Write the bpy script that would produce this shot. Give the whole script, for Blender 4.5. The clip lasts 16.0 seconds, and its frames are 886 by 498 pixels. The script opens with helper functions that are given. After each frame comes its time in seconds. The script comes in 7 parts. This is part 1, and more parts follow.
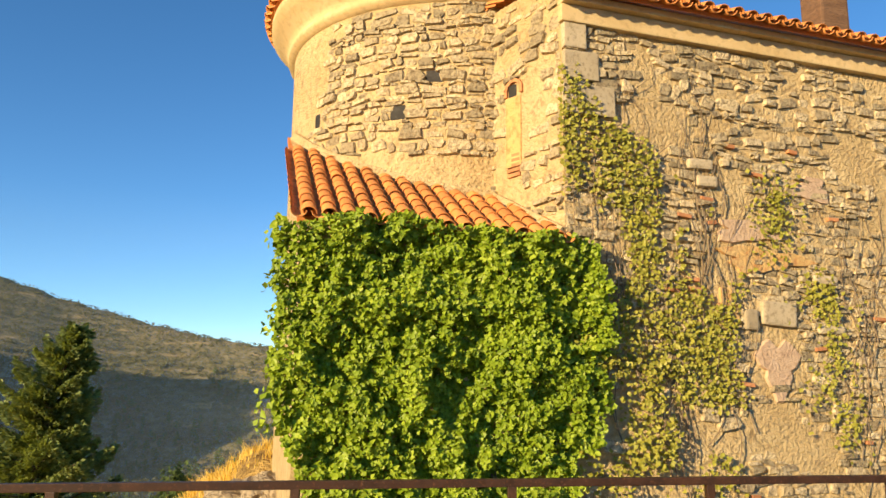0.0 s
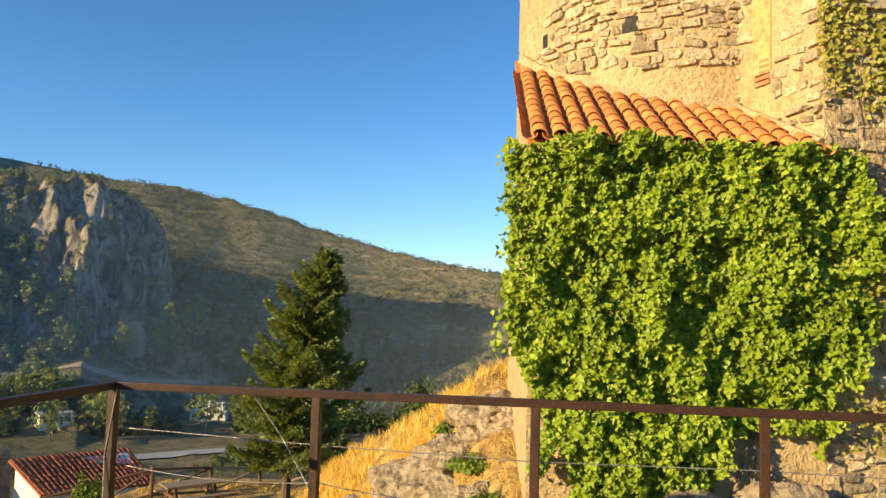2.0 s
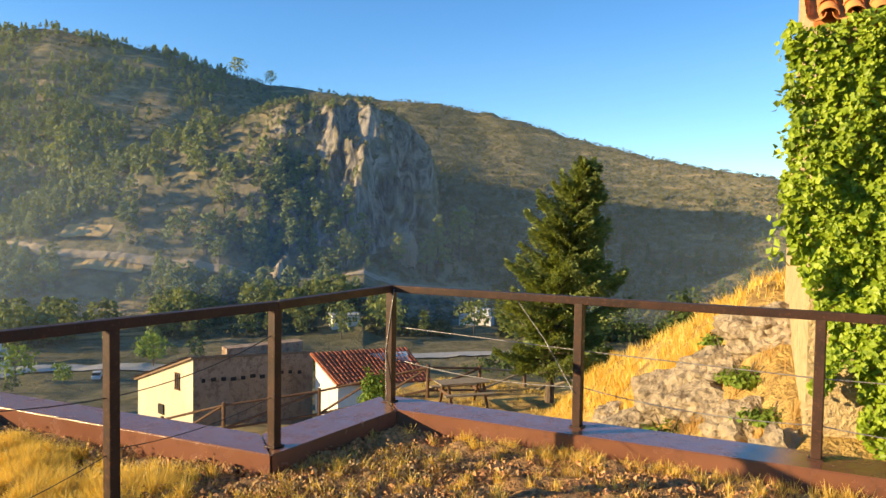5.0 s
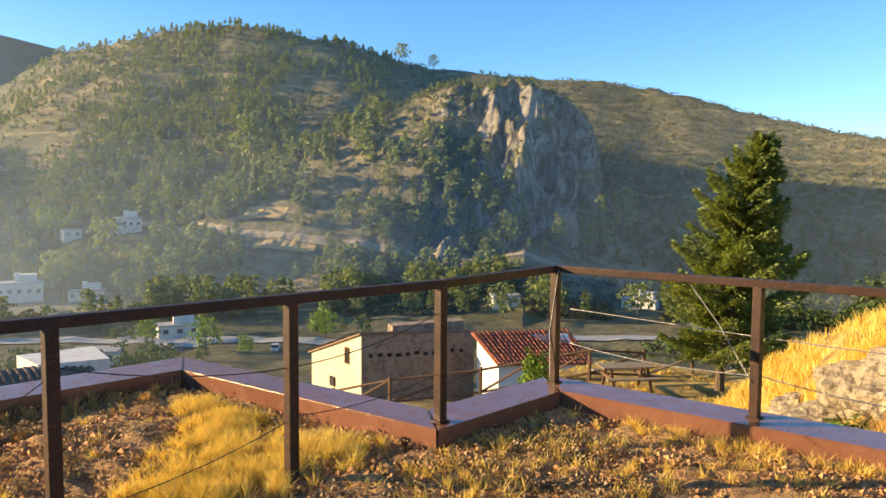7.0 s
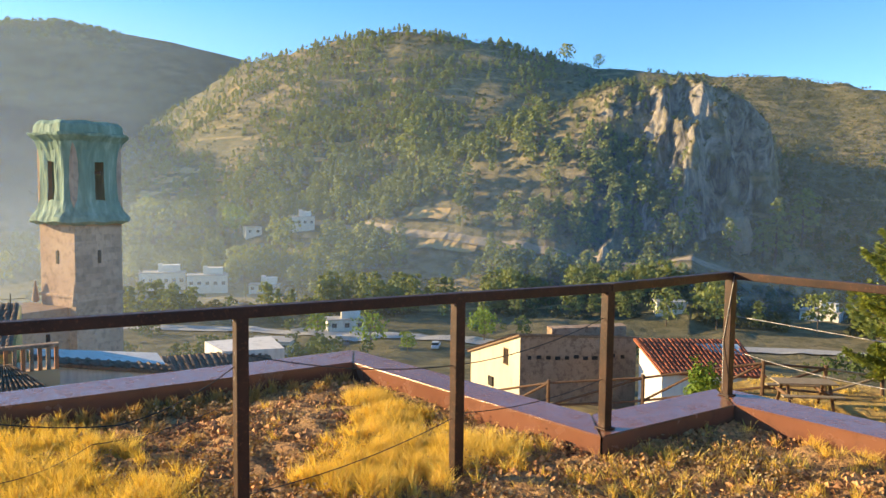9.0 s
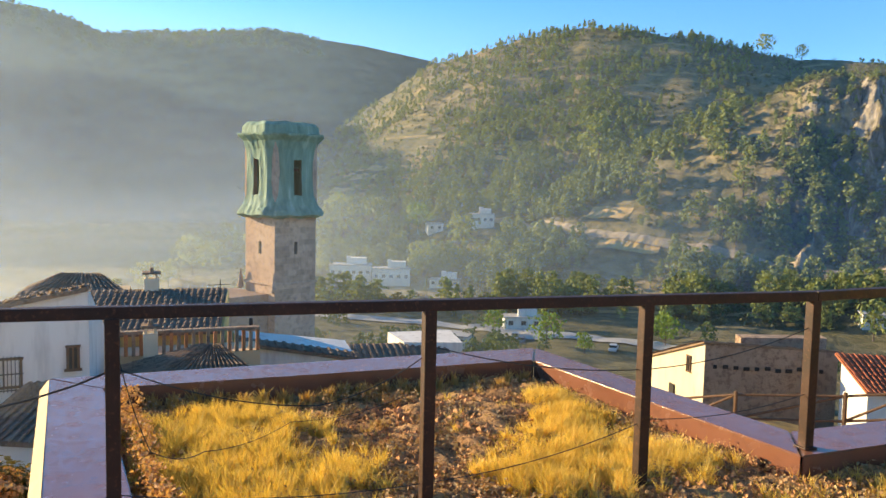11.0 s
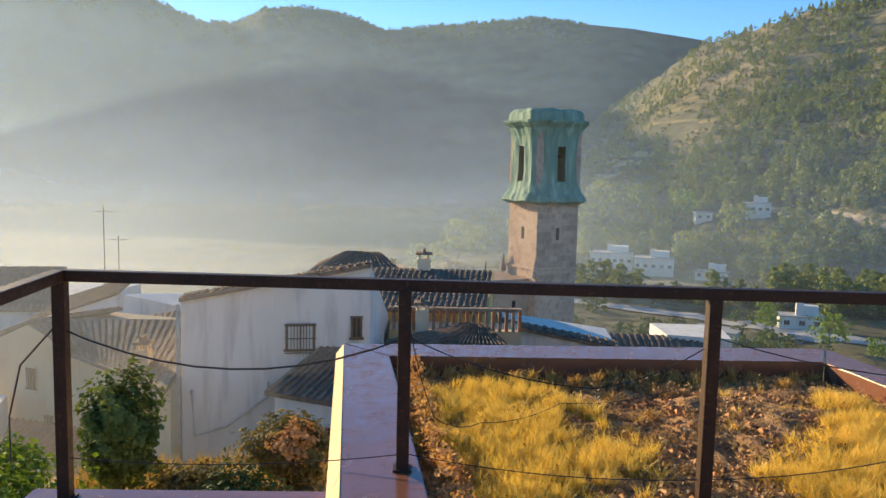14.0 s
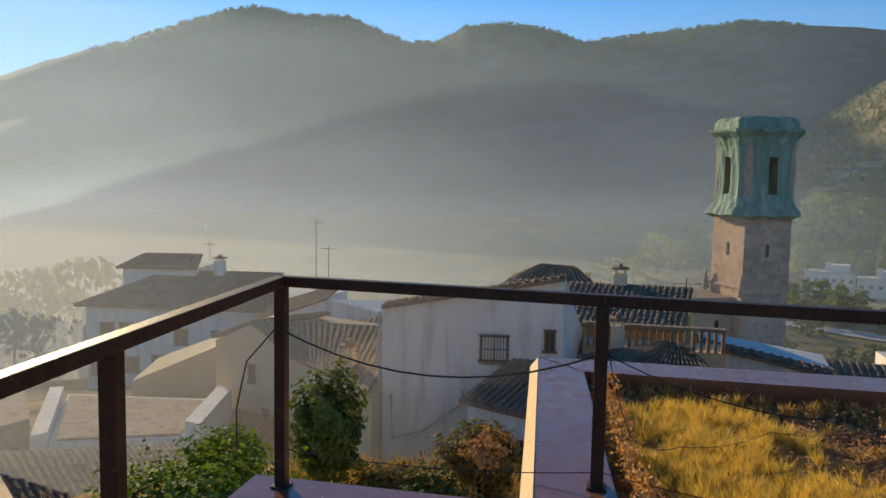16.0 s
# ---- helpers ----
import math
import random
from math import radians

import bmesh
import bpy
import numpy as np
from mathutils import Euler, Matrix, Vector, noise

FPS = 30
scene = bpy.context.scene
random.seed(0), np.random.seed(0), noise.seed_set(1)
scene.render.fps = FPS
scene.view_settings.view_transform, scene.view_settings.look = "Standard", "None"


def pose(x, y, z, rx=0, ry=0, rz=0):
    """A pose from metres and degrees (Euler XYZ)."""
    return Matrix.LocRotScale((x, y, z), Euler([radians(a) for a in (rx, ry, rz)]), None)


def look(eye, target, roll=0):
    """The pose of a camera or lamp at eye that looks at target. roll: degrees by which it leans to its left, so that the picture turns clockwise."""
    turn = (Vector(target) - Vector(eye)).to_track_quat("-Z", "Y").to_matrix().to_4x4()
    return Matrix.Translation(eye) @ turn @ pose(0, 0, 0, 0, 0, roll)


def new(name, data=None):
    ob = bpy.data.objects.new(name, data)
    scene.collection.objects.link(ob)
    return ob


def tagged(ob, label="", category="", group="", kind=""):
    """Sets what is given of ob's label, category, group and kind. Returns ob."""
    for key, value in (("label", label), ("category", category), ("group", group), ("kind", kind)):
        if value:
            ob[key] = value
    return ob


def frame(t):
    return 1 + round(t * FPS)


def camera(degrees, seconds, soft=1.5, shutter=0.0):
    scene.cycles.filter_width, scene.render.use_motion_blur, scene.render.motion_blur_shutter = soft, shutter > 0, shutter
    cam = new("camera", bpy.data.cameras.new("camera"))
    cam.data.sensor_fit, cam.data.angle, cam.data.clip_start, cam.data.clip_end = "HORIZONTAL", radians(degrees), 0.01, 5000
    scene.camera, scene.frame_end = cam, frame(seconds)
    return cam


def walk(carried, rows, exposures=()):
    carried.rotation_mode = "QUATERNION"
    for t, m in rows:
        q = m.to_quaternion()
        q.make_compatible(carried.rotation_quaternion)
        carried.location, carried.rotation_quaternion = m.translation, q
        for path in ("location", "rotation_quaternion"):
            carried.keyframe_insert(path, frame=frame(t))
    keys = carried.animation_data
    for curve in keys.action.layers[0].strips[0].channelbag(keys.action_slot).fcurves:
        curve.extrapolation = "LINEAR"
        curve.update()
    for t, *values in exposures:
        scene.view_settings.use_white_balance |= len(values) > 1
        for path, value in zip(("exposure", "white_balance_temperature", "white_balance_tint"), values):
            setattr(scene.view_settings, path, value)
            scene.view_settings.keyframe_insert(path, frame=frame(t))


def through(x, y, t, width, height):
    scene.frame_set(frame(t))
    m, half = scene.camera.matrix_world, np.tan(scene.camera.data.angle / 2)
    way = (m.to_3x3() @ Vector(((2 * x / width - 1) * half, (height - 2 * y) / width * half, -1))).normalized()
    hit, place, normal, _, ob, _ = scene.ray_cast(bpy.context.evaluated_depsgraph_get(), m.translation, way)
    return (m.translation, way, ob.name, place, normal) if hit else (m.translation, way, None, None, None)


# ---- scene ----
cam = camera(59.5, 16.0)
PATH = [
    (0, (0.17, 1.391, 1.833), (0.273, 3.357, 2.186), 0.6),
    (0.5, (0.151, 1.414, 1.824), (0.099, 3.389, 2.132), 1.0),
    (1, (0.124, 1.441, 1.824), (-0.072, 3.415, 2.078), 1.2),
    (1.5, (0.103, 1.471, 1.813), (-0.232, 3.432, 2.018), 1.5),
    (2, (0.09, 1.495, 1.805), (-0.38, 3.433, 1.958), 1.7),
    (2.5, (0.075, 1.517, 1.798), (-0.516, 3.426, 1.89), 1.7),
    (3, (0.062, 1.531, 1.78), (-0.639, 3.404, 1.816), 1.8),
    (3.5, (0.055, 1.551, 1.775), (-0.745, 3.384, 1.766), 1.5),
    (4, (0.05, 1.573, 1.778), (-0.844, 3.361, 1.735), 1.3),
    (6.5, (0.019, 1.561, 1.765), (-1.295, 3.063, 1.626), 0.4),
    (7, (-0.001, 1.579, 1.761), (-1.392, 3.008, 1.615), 0.4),
    (7.5, (-0.014, 1.574, 1.757), (-1.478, 2.928, 1.607), 0.4),
    (8, (-0.024, 1.569, 1.759), (-1.556, 2.845, 1.607), 0.5),
    (8.5, (-0.022, 1.558, 1.757), (-1.617, 2.755, 1.608), 0.5),
    (9, (-0.025, 1.543, 1.759), (-1.68, 2.657, 1.613), 0.7),
    (11.5, (-0.052, 1.487, 1.749), (-1.952, 2.088, 1.578), 1.3),
    (12, (-0.049, 1.469, 1.742), (-1.977, 1.967, 1.555), 1.3),
    (12.5, (-0.048, 1.453, 1.74), (-1.998, 1.849, 1.542), 1.3),
    (13, (-0.052, 1.429, 1.739), (-2.021, 1.72, 1.536), 1.3),
    (13.5, (-0.057, 1.413, 1.737), (-2.038, 1.588, 1.53), 1.3),
    (14, (-0.07, 1.405, 1.727), (-2.058, 1.463, 1.52), 1.3),
    (14.5, (-0.07, 1.4, 1.731), (-2.058, 1.34, 1.523), 1.4),
    (15, (-0.071, 1.398, 1.726), (-2.051, 1.201, 1.523), 1.3),
    (15.5, (-0.044, 1.399, 1.73), (-2.007, 1.074, 1.535), 1.1),
    (16, (-0.045, 1.39, 1.733), (-1.988, 0.952, 1.549), 1.0),
]
walk(cam, [(t, look(eye, target, roll)) for t, eye, target, roll in PATH], [(0, 0.83, 7550, 8), (4, 1.05, 7550, 8.5), (7, 1.32, 7600, 9), (9, 1.45, 7600, 9), (12, 1.38, 7250, 8), (14, 1.12, 7050, 8), (15, 0.88, 7050, 8), (16, 0.42, 7050, 8)])

# ---- world, sun, large lights ----
SUN_YAW, SUN_EL = 134.0, 13.8
SUN_WAY = Vector((-math.sin(radians(SUN_YAW)), math.cos(radians(SUN_YAW)), math.tan(radians(SUN_EL)))).normalized()
world = bpy.data.worlds.new("sky")
scene.world = world
world.use_nodes = True
_wn = world.node_tree.nodes
_sky = _wn.new("ShaderNodeTexSky")
_sky.sky_type, _sky.sun_disc = "NISHITA", False
_sky.sun_elevation, _sky.sun_rotation = radians(SUN_EL), radians(-SUN_YAW)
_sky.air_density, _sky.dust_density, _sky.ozone_density = 0.85, 0.05, 3.0
_sky.altitude = 2200.0
_hsv = _wn.new("ShaderNodeHueSaturation")
_hsv.inputs["Saturation"].default_value = 1.18
_hsv.inputs["Hue"].default_value = 0.501
world.node_tree.links.new(_sky.outputs[0], _hsv.inputs["Color"])
world.node_tree.links.new(_hsv.outputs[0], _wn["Background"].inputs[0])
_wn["Background"].inputs[1].default_value = 0.14
_sun = bpy.data.lights.new("sun", "SUN")
_sun.energy, _sun.angle, _sun.color = 5.0, radians(0.6), (1.0, 0.80, 0.50)
sun = new("sun", _sun)
sun.matrix_world = look(SUN_WAY * 300, (0, 0, 0))


# ---- materials ----
class Mat:
    def __init__(self, name):
        self.m = bpy.data.materials.new(name)
        self.m.use_nodes = True
        self.t = self.m.node_tree
        self.b = self.t.nodes["Principled BSDF"]
        self.out = self.t.nodes["Material Output"]
        self.co = self.t.nodes.new("ShaderNodeTexCoord").outputs["Object"]

    def n(self, kind, **ins):
        node = self.t.nodes.new("ShaderNode" + kind)
        for k, v in ins.items():
            self.put(node.inputs[k.replace("_", " ")], v)
        return node

    def put(self, sock, v):
        if isinstance(v, bpy.types.NodeSocket):
            self.t.links.new(v, sock)
        else:
            sock.default_value = (*v, 1) if isinstance(v, tuple) and len(v) == 3 and sock.type == "RGBA" else v

    def noise(self, scale, detail=4.0, rough=0.55, stretch=None, dist=0.0):
        co = self.co
        if stretch:
            mp = self.n("Mapping", Vector=self.co)
            mp.inputs["Scale"].default_value = stretch
            co = mp.outputs[0]
        return self.n("TexNoise", Vector=co, Scale=scale, Detail=detail, Roughness=rough, Distortion=dist).outputs["Fac"]

    def ramp(self, fac, *stops):
        r = self.n("ValToRGB", Fac=fac)
        e = r.color_ramp.elements
        while len(e) < len(stops):
            e.new(0.5)
        for el, (p, c) in zip(e, stops):
            el.position, el.color = p, (*c, 1) if isinstance(c, tuple) else (c, c, c, 1)
        return r.outputs["Color"]

    def mix(self, fac, a, b, mode="MIX"):
        x = self.n("Mix")
        x.data_type, x.blend_type = "RGBA", mode
        for i, v in ((0, fac), (6, a), (7, b)):
            self.put(x.inputs[i], v)
        return x.outputs[2]

    def math(self, op, a, b=0.0, clamp=False):
        x = self.n("Math")
        x.operation, x.use_clamp = op, clamp
        self.put(x.inputs[0], a)
        self.put(x.inputs[1], b)
        return x.outputs[0]

    def bump(self, h, strength, dist=0.02):
        self.put(self.b.inputs["Normal"], self.n("Bump", Height=h, Strength=strength, Distance=dist).outputs[0])

    def set(self, color=None, rough=None, metal=None, spec=None):
        for k, v in (("Base Color", color), ("Roughness", rough), ("Metallic", metal), ("Specular IOR Level", spec)):
            if v is not None:
                self.put(self.b.inputs[k], v)
        return self

    def vary(self, col, amount, island=False):
        r = self.n("NewGeometry").outputs["Random Per Island"] if island else self.n("ObjectInfo").outputs["Random"]
        k = self.math("MULTIPLY_ADD", r, amount)
        k.node.inputs[2].default_value = 1 - amount / 2
        return self.mix(1.0, col, self.n("CombineColor", Red=k, Green=k, Blue=k).outputs[0], "MULTIPLY")


def worn(name, c1, c2, c3, s1=1.5, s2=14.0, lo=0.5, hi=0.66, rough=0.85, bump=0.4, bs=40.0, dist=0.02, vary=0.0, island=False, metal=0.0, stretch=None, spec=0.3):
    """A weathered surface: two tones in large blotches, a third in small stains, fine relief."""
    m = Mat(name)
    col = m.ramp(m.noise(s1, stretch=stretch), (0.32, c1), (0.68, c2))
    col = m.mix(m.ramp(m.noise(s2, 6.0, 0.65, stretch), (lo, 0.0), (hi, 1.0)), col, c3)
    if vary:
        col = m.vary(col, vary, island)
    m.set(col, m.ramp(m.noise(s2 * 0.7), (0.3, max(rough - 0.12, 0.05)), (0.7, min(rough + 0.1, 1.0))), metal, spec)
    m.bump(m.noise(bs, 6.0, 0.6), bump, dist)
    return m.m


def leafy(name, c1, c2, c3, s1=0.8, through=0.35, rough=0.5):
    """Leaves: tone varies leaf by leaf and patch by patch, light shines through."""
    m = Mat(name)
    rnd = m.n("NewGeometry").outputs["Random Per Island"]
    col = m.ramp(m.math("MULTIPLY_ADD", m.noise(s1, 3.0), 0.6), (0.0, c1), (0.5, c2), (1.0, c3))
    col.node.inputs[0].links[0].from_node.inputs[2].default_value = 0.0
    add = m.math("ADD", col.node.inputs[0].links[0].from_socket, m.math("MULTIPLY", rnd, 0.42))
    m.put(col.node.inputs[0], add)
    m.set(col, rough, 0.0, 0.35)
    tr = m.n("BsdfTranslucent", Color=m.mix(1.0, col, (1.0, 0.95, 0.45), "MULTIPLY"))
    mx = m.n("MixShader", Fac=through)
    m.put(mx.inputs[1], m.b.outputs[0])
    m.put(mx.inputs[2], tr.outputs[0])
    m.put(m.out.inputs["Surface"], mx.outputs[0])
    return m.m


M_KERB = worn("painted_brown_steel", (0.175, 0.072, 0.043), (0.215, 0.092, 0.056), (0.125, 0.058, 0.04), 1.2, 9.0, 0.55, 0.75, 0.22, 0.06, 60, spec=0.7)
M_RAIL = worn("rusty_brown_steel", (0.030, 0.016, 0.011), (0.056, 0.026, 0.016), (0.12, 0.05, 0.026), 6.0, 45.0, 0.56, 0.7, 0.5, 0.25, 160, 0.004, spec=0.25)
M_WIRE = worn("grey_wire", (0.30, 0.29, 0.27), (0.40, 0.38, 0.35), (0.2, 0.12, 0.08), 8, 60, rough=0.45, metal=0.6)
M_CABLE = worn("black_cable", (0.02, 0.018, 0.016), (0.035, 0.03, 0.025), (0.05, 0.045, 0.04), 8, 60, rough=0.5, spec=0.5)
M_SOIL = worn("roof_gravel_and_sedum", (0.48, 0.255, 0.105), (0.60, 0.345, 0.145), (0.23, 0.125, 0.06), 2.2, 26.0, 0.48, 0.6, 0.95, 1.0, 55, 0.05)
M_PEBBLE = worn("reddish_gravel", (0.44, 0.20, 0.085), (0.54, 0.29, 0.125), (0.20, 0.105, 0.055), 3, 30, rough=0.9, vary=1.0, island=True)
M_PLASTER = worn("ochre_lime_plaster", (0.54, 0.39, 0.20), (0.63, 0.48, 0.27), (0.36, 0.25, 0.13), 1.1, 7.0, 0.5, 0.7, 0.92, 1.0, 16, 0.09)
M_PLASTERFINE = worn("smooth_ochre_plaster", (0.54, 0.39, 0.20), (0.63, 0.48, 0.27), (0.42, 0.30, 0.16), 1.1, 9.0, 0.5, 0.75, 0.92, 0.5, 30, 0.02)
M_STONE = worn("ochre_rubble_stone", (0.46, 0.37, 0.235), (0.62, 0.51, 0.33), (0.28, 0.21, 0.13), 2.6, 16.0, 0.46, 0.62, 0.9, 1.0, 26, 0.06, vary=0.75, island=False)
M_STONES = worn("ochre_rubble_stone_mass", (0.46, 0.37, 0.235), (0.62, 0.51, 0.33), (0.28, 0.21, 0.13), 2.6, 16.0, 0.46, 0.62, 0.9, 1.0, 26, 0.06, vary=0.75, island=True)
M_GREYSTONE = worn("grey_ashlar", (0.42, 0.34, 0.23), (0.50, 0.41, 0.28), (0.29, 0.23, 0.15), 2.0, 14.0, rough=0.9, bump=0.7, vary=0.4)
M_BRICK = worn("orange_brick", (0.46, 0.19, 0.085), (0.54, 0.25, 0.12), (0.34, 0.15, 0.08), 4, 24, rough=0.9, bump=0.5, vary=0.4)
M_TILE = worn("terracotta_tile", (0.56, 0.20, 0.06), (0.70, 0.29, 0.095), (0.42, 0.155, 0.06), 1.6, 18.0, 0.54, 0.7, 0.8, 0.35, 50, vary=0.45)
M_TILES = worn("terracotta_tile_mass", (0.50, 0.165, 0.055), (0.62, 0.235, 0.08), (0.36, 0.13, 0.055), 1.6, 18.0, 0.54, 0.7, 0.8, 0.35, 50, vary=0.45, island=True)
M_OLDTILES = worn("old_grey_brown_tile", (0.25, 0.165, 0.105), (0.34, 0.23, 0.15), (0.16, 0.11, 0.075), 0.8, 9.0, 0.5, 0.64, 0.95, 0.5, 40, vary=0.45, island=True)
M_REDTILES = worn("red_tile", (0.36, 0.10, 0.05), (0.45, 0.14, 0.065), (0.27, 0.09, 0.05), 0.8, 9.0, rough=0.85, vary=0.4, island=True)
M_WHITE = worn("stained_white_render", (0.75, 0.70, 0.61), (0.83, 0.79, 0.71), (0.50, 0.45, 0.38), 0.5, 2.2, 0.5, 0.78, 0.9, 0.35, 22, stretch=(1, 1, 0.16))
M_CREAM = worn("cream_render", (0.68, 0.56, 0.38), (0.76, 0.65, 0.47), (0.56, 0.44, 0.29), 0.6, 3.5, 0.55, 0.8, 0.9, 0.3, 22, stretch=(1, 1, 0.3))
M_TAN = worn("tan_render", (0.64, 0.45, 0.25), (0.70, 0.52, 0.31), (0.53, 0.37, 0.21), 0.6, 3.5, 0.55, 0.8, 0.9, 0.4, 22, stretch=(1, 1, 0.4))
M_YELLOW = worn("yellow_render", (0.66, 0.46, 0.16), (0.74, 0.54, 0.22), (0.56, 0.40, 0.18), 0.6, 3.5, rough=0.9, bump=0.25)
M_OLDWALL = worn("crumbling_brown_wall", (0.36, 0.25, 0.17), (0.46, 0.33, 0.23), (0.25, 0.17, 0.12), 0.5, 3.0, 0.48, 0.62, 0.95, 1.0, 9, 0.12)
M_TOWER = worn("pinkish_brown_ashlar", (0.42, 0.28, 0.20), (0.52, 0.37, 0.265), (0.29, 0.20, 0.15), 0.35, 2.2, 0.5, 0.68, 0.92, 0.6, 8, 0.08, vary=0.4)
# near-black colour stands in for the shade inside holes, niches and slits
M_DARK = worn("opening_shade", (0.02, 0.018, 0.016), (0.035, 0.03, 0.028), (0.05, 0.045, 0.04), 2, 10, rough=0.7)
M_IRON = worn("black_iron", (0.03, 0.026, 0.024), (0.05, 0.04, 0.035), (0.08, 0.05, 0.03), 5, 40, rough=0.6, spec=0.5)
M_WOOD = worn("weathered_brown_wood", (0.13, 0.072, 0.042), (0.19, 0.11, 0.065), (0.08, 0.05, 0.035), 2, 12, rough=0.85, bump=0.5, stretch=(1, 1, 6))
M_PALEWOOD = worn("greyed_wood", (0.30, 0.23, 0.15), (0.38, 0.30, 0.20), (0.2, 0.15, 0.10), 2, 12, rough=0.85, bump=0.5, stretch=(6, 1, 1))
M_BARK = worn("bark", (0.10, 0.072, 0.05), (0.16, 0.115, 0.08), (0.06, 0.045, 0.035), 3, 15, rough=0.95, bump=1.0, stretch=(1, 1, 0.3))
M_ROCK = worn("limestone_rock", (0.36, 0.285, 0.19), (0.47, 0.38, 0.265), (0.21, 0.16, 0.11), 0.9, 5.0, 0.48, 0.62, 0.95, 1.0, 9, 0.15)
M_CONC = worn("pale_concrete", (0.42, 0.39, 0.35), (0.52, 0.49, 0.44), (0.3, 0.28, 0.25), 0.7, 5, rough=0.9, bump=0.3)
M_ASPHALT = worn("asphalt", (0.05, 0.05, 0.052), (0.075, 0.073, 0.072), (0.10, 0.095, 0.09), 0.2, 3, rough=0.9, bump=0.4)
M_TRACK = worn("dirt_track", (0.34, 0.27, 0.18), (0.42, 0.34, 0.24), (0.26, 0.2, 0.13), 0.1, 0.8, rough=0.95)
M_FIELD = worn("dry_ochre_field", (0.44, 0.30, 0.12), (0.52, 0.36, 0.155), (0.32, 0.23, 0.10), 0.05, 0.5, rough=0.95)
M_STRAW = leafy("dry_golden_grass", (0.50, 0.32, 0.06), (0.80, 0.565, 0.15), (0.94, 0.76, 0.32), 1.5, 0.42, 0.7)
M_STRAWD = leafy("dry_brown_weeds", (0.34, 0.185, 0.065), (0.52, 0.32, 0.115), (0.68, 0.45, 0.17), 2.0, 0.3, 0.8)
M_IVY = leafy("ivy_leaf", (0.09, 0.155, 0.012), (0.25, 0.35, 0.026), (0.48, 0.57, 0.07), 1.2, 0.3, 0.5)
M_IVYPALE = leafy("yellowing_creeper_leaf", (0.20, 0.20, 0.035), (0.34, 0.33, 0.055), (0.50, 0.45, 0.10), 1.5, 0.3, 0.5)
M_FIR = leafy("conifer_needles", (0.085, 0.13, 0.045), (0.21, 0.265, 0.085), (0.42, 0.46, 0.16), 0.6, 0.4, 0.6)
M_PINE = leafy("pine_needles", (0.09, 0.12, 0.042), (0.22, 0.26, 0.088), (0.40, 0.43, 0.15), 0.05, 0.4, 0.7)
M_SHRUB = leafy("hillside_scrub", (0.075, 0.08, 0.033), (0.13, 0.13, 0.055), (0.20, 0.18, 0.08), 0.03, 0.2, 0.8)
M_GREEN = leafy("fresh_green_leaf", (0.09, 0.15, 0.02), (0.17, 0.26, 0.035), (0.28, 0.38, 0.06), 0.8, 0.35, 0.7)
M_CYP = leafy("dark_shrub_leaf", (0.04, 0.065, 0.018), (0.075, 0.115, 0.03), (0.13, 0.175, 0.05), 1.0, 0.25, 0.75)
M_MIDGREEN = leafy("mid_green_leaf", (0.08, 0.115, 0.03), (0.15, 0.195, 0.05), (0.24, 0.29, 0.085), 1.0, 0.35, 0.75)
M_ORANGEWEED = leafy("orange_dry_flower", (0.44, 0.20, 0.08), (0.62, 0.34, 0.15), (0.76, 0.50, 0.28), 3.0, 0.35, 0.8)
M_BRAMBLE = leafy("dull_bramble_leaf", (0.09, 0.085, 0.03), (0.22, 0.18, 0.065), (0.42, 0.29, 0.12), 1.6, 0.3, 0.8)
M_VINE = worn("dry_vine_stem", (0.20, 0.14, 0.09), (0.28, 0.21, 0.14), (0.12, 0.08, 0.05), 4, 30, rough=0.95)


def net_cloth():
    m = Mat("green_scaffold_net")
    # fold shade goes into the colour too: dark hollows, pale ridges
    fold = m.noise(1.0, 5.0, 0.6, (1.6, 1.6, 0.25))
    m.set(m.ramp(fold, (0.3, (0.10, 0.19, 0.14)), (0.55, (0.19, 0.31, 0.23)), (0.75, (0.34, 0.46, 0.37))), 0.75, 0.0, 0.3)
    m.bump(fold, 0.8, 0.25)
    return m.m


M_NET = net_cloth()


def car_paint(name, c):
    m = Mat(name)
    m.set(m.ramp(m.noise(0.8), (0.3, c), (0.7, tuple(v * 0.85 for v in c))), 0.25, 0.0, 0.6)
    return m.m


M_CARWHITE, M_CARGREY = car_paint("white_car_paint", (0.75, 0.75, 0.74)), car_paint("grey_car_paint", (0.2, 0.22, 0.25))


def glass_pane():
    m = Mat("dark_window_glass")
    m.set((0.03, 0.035, 0.04), m.ramp(m.noise(0.6), (0.3, 0.06), (0.7, 0.14)), 0.0, 0.8)
    return m.m


M_GLASS = glass_pane()


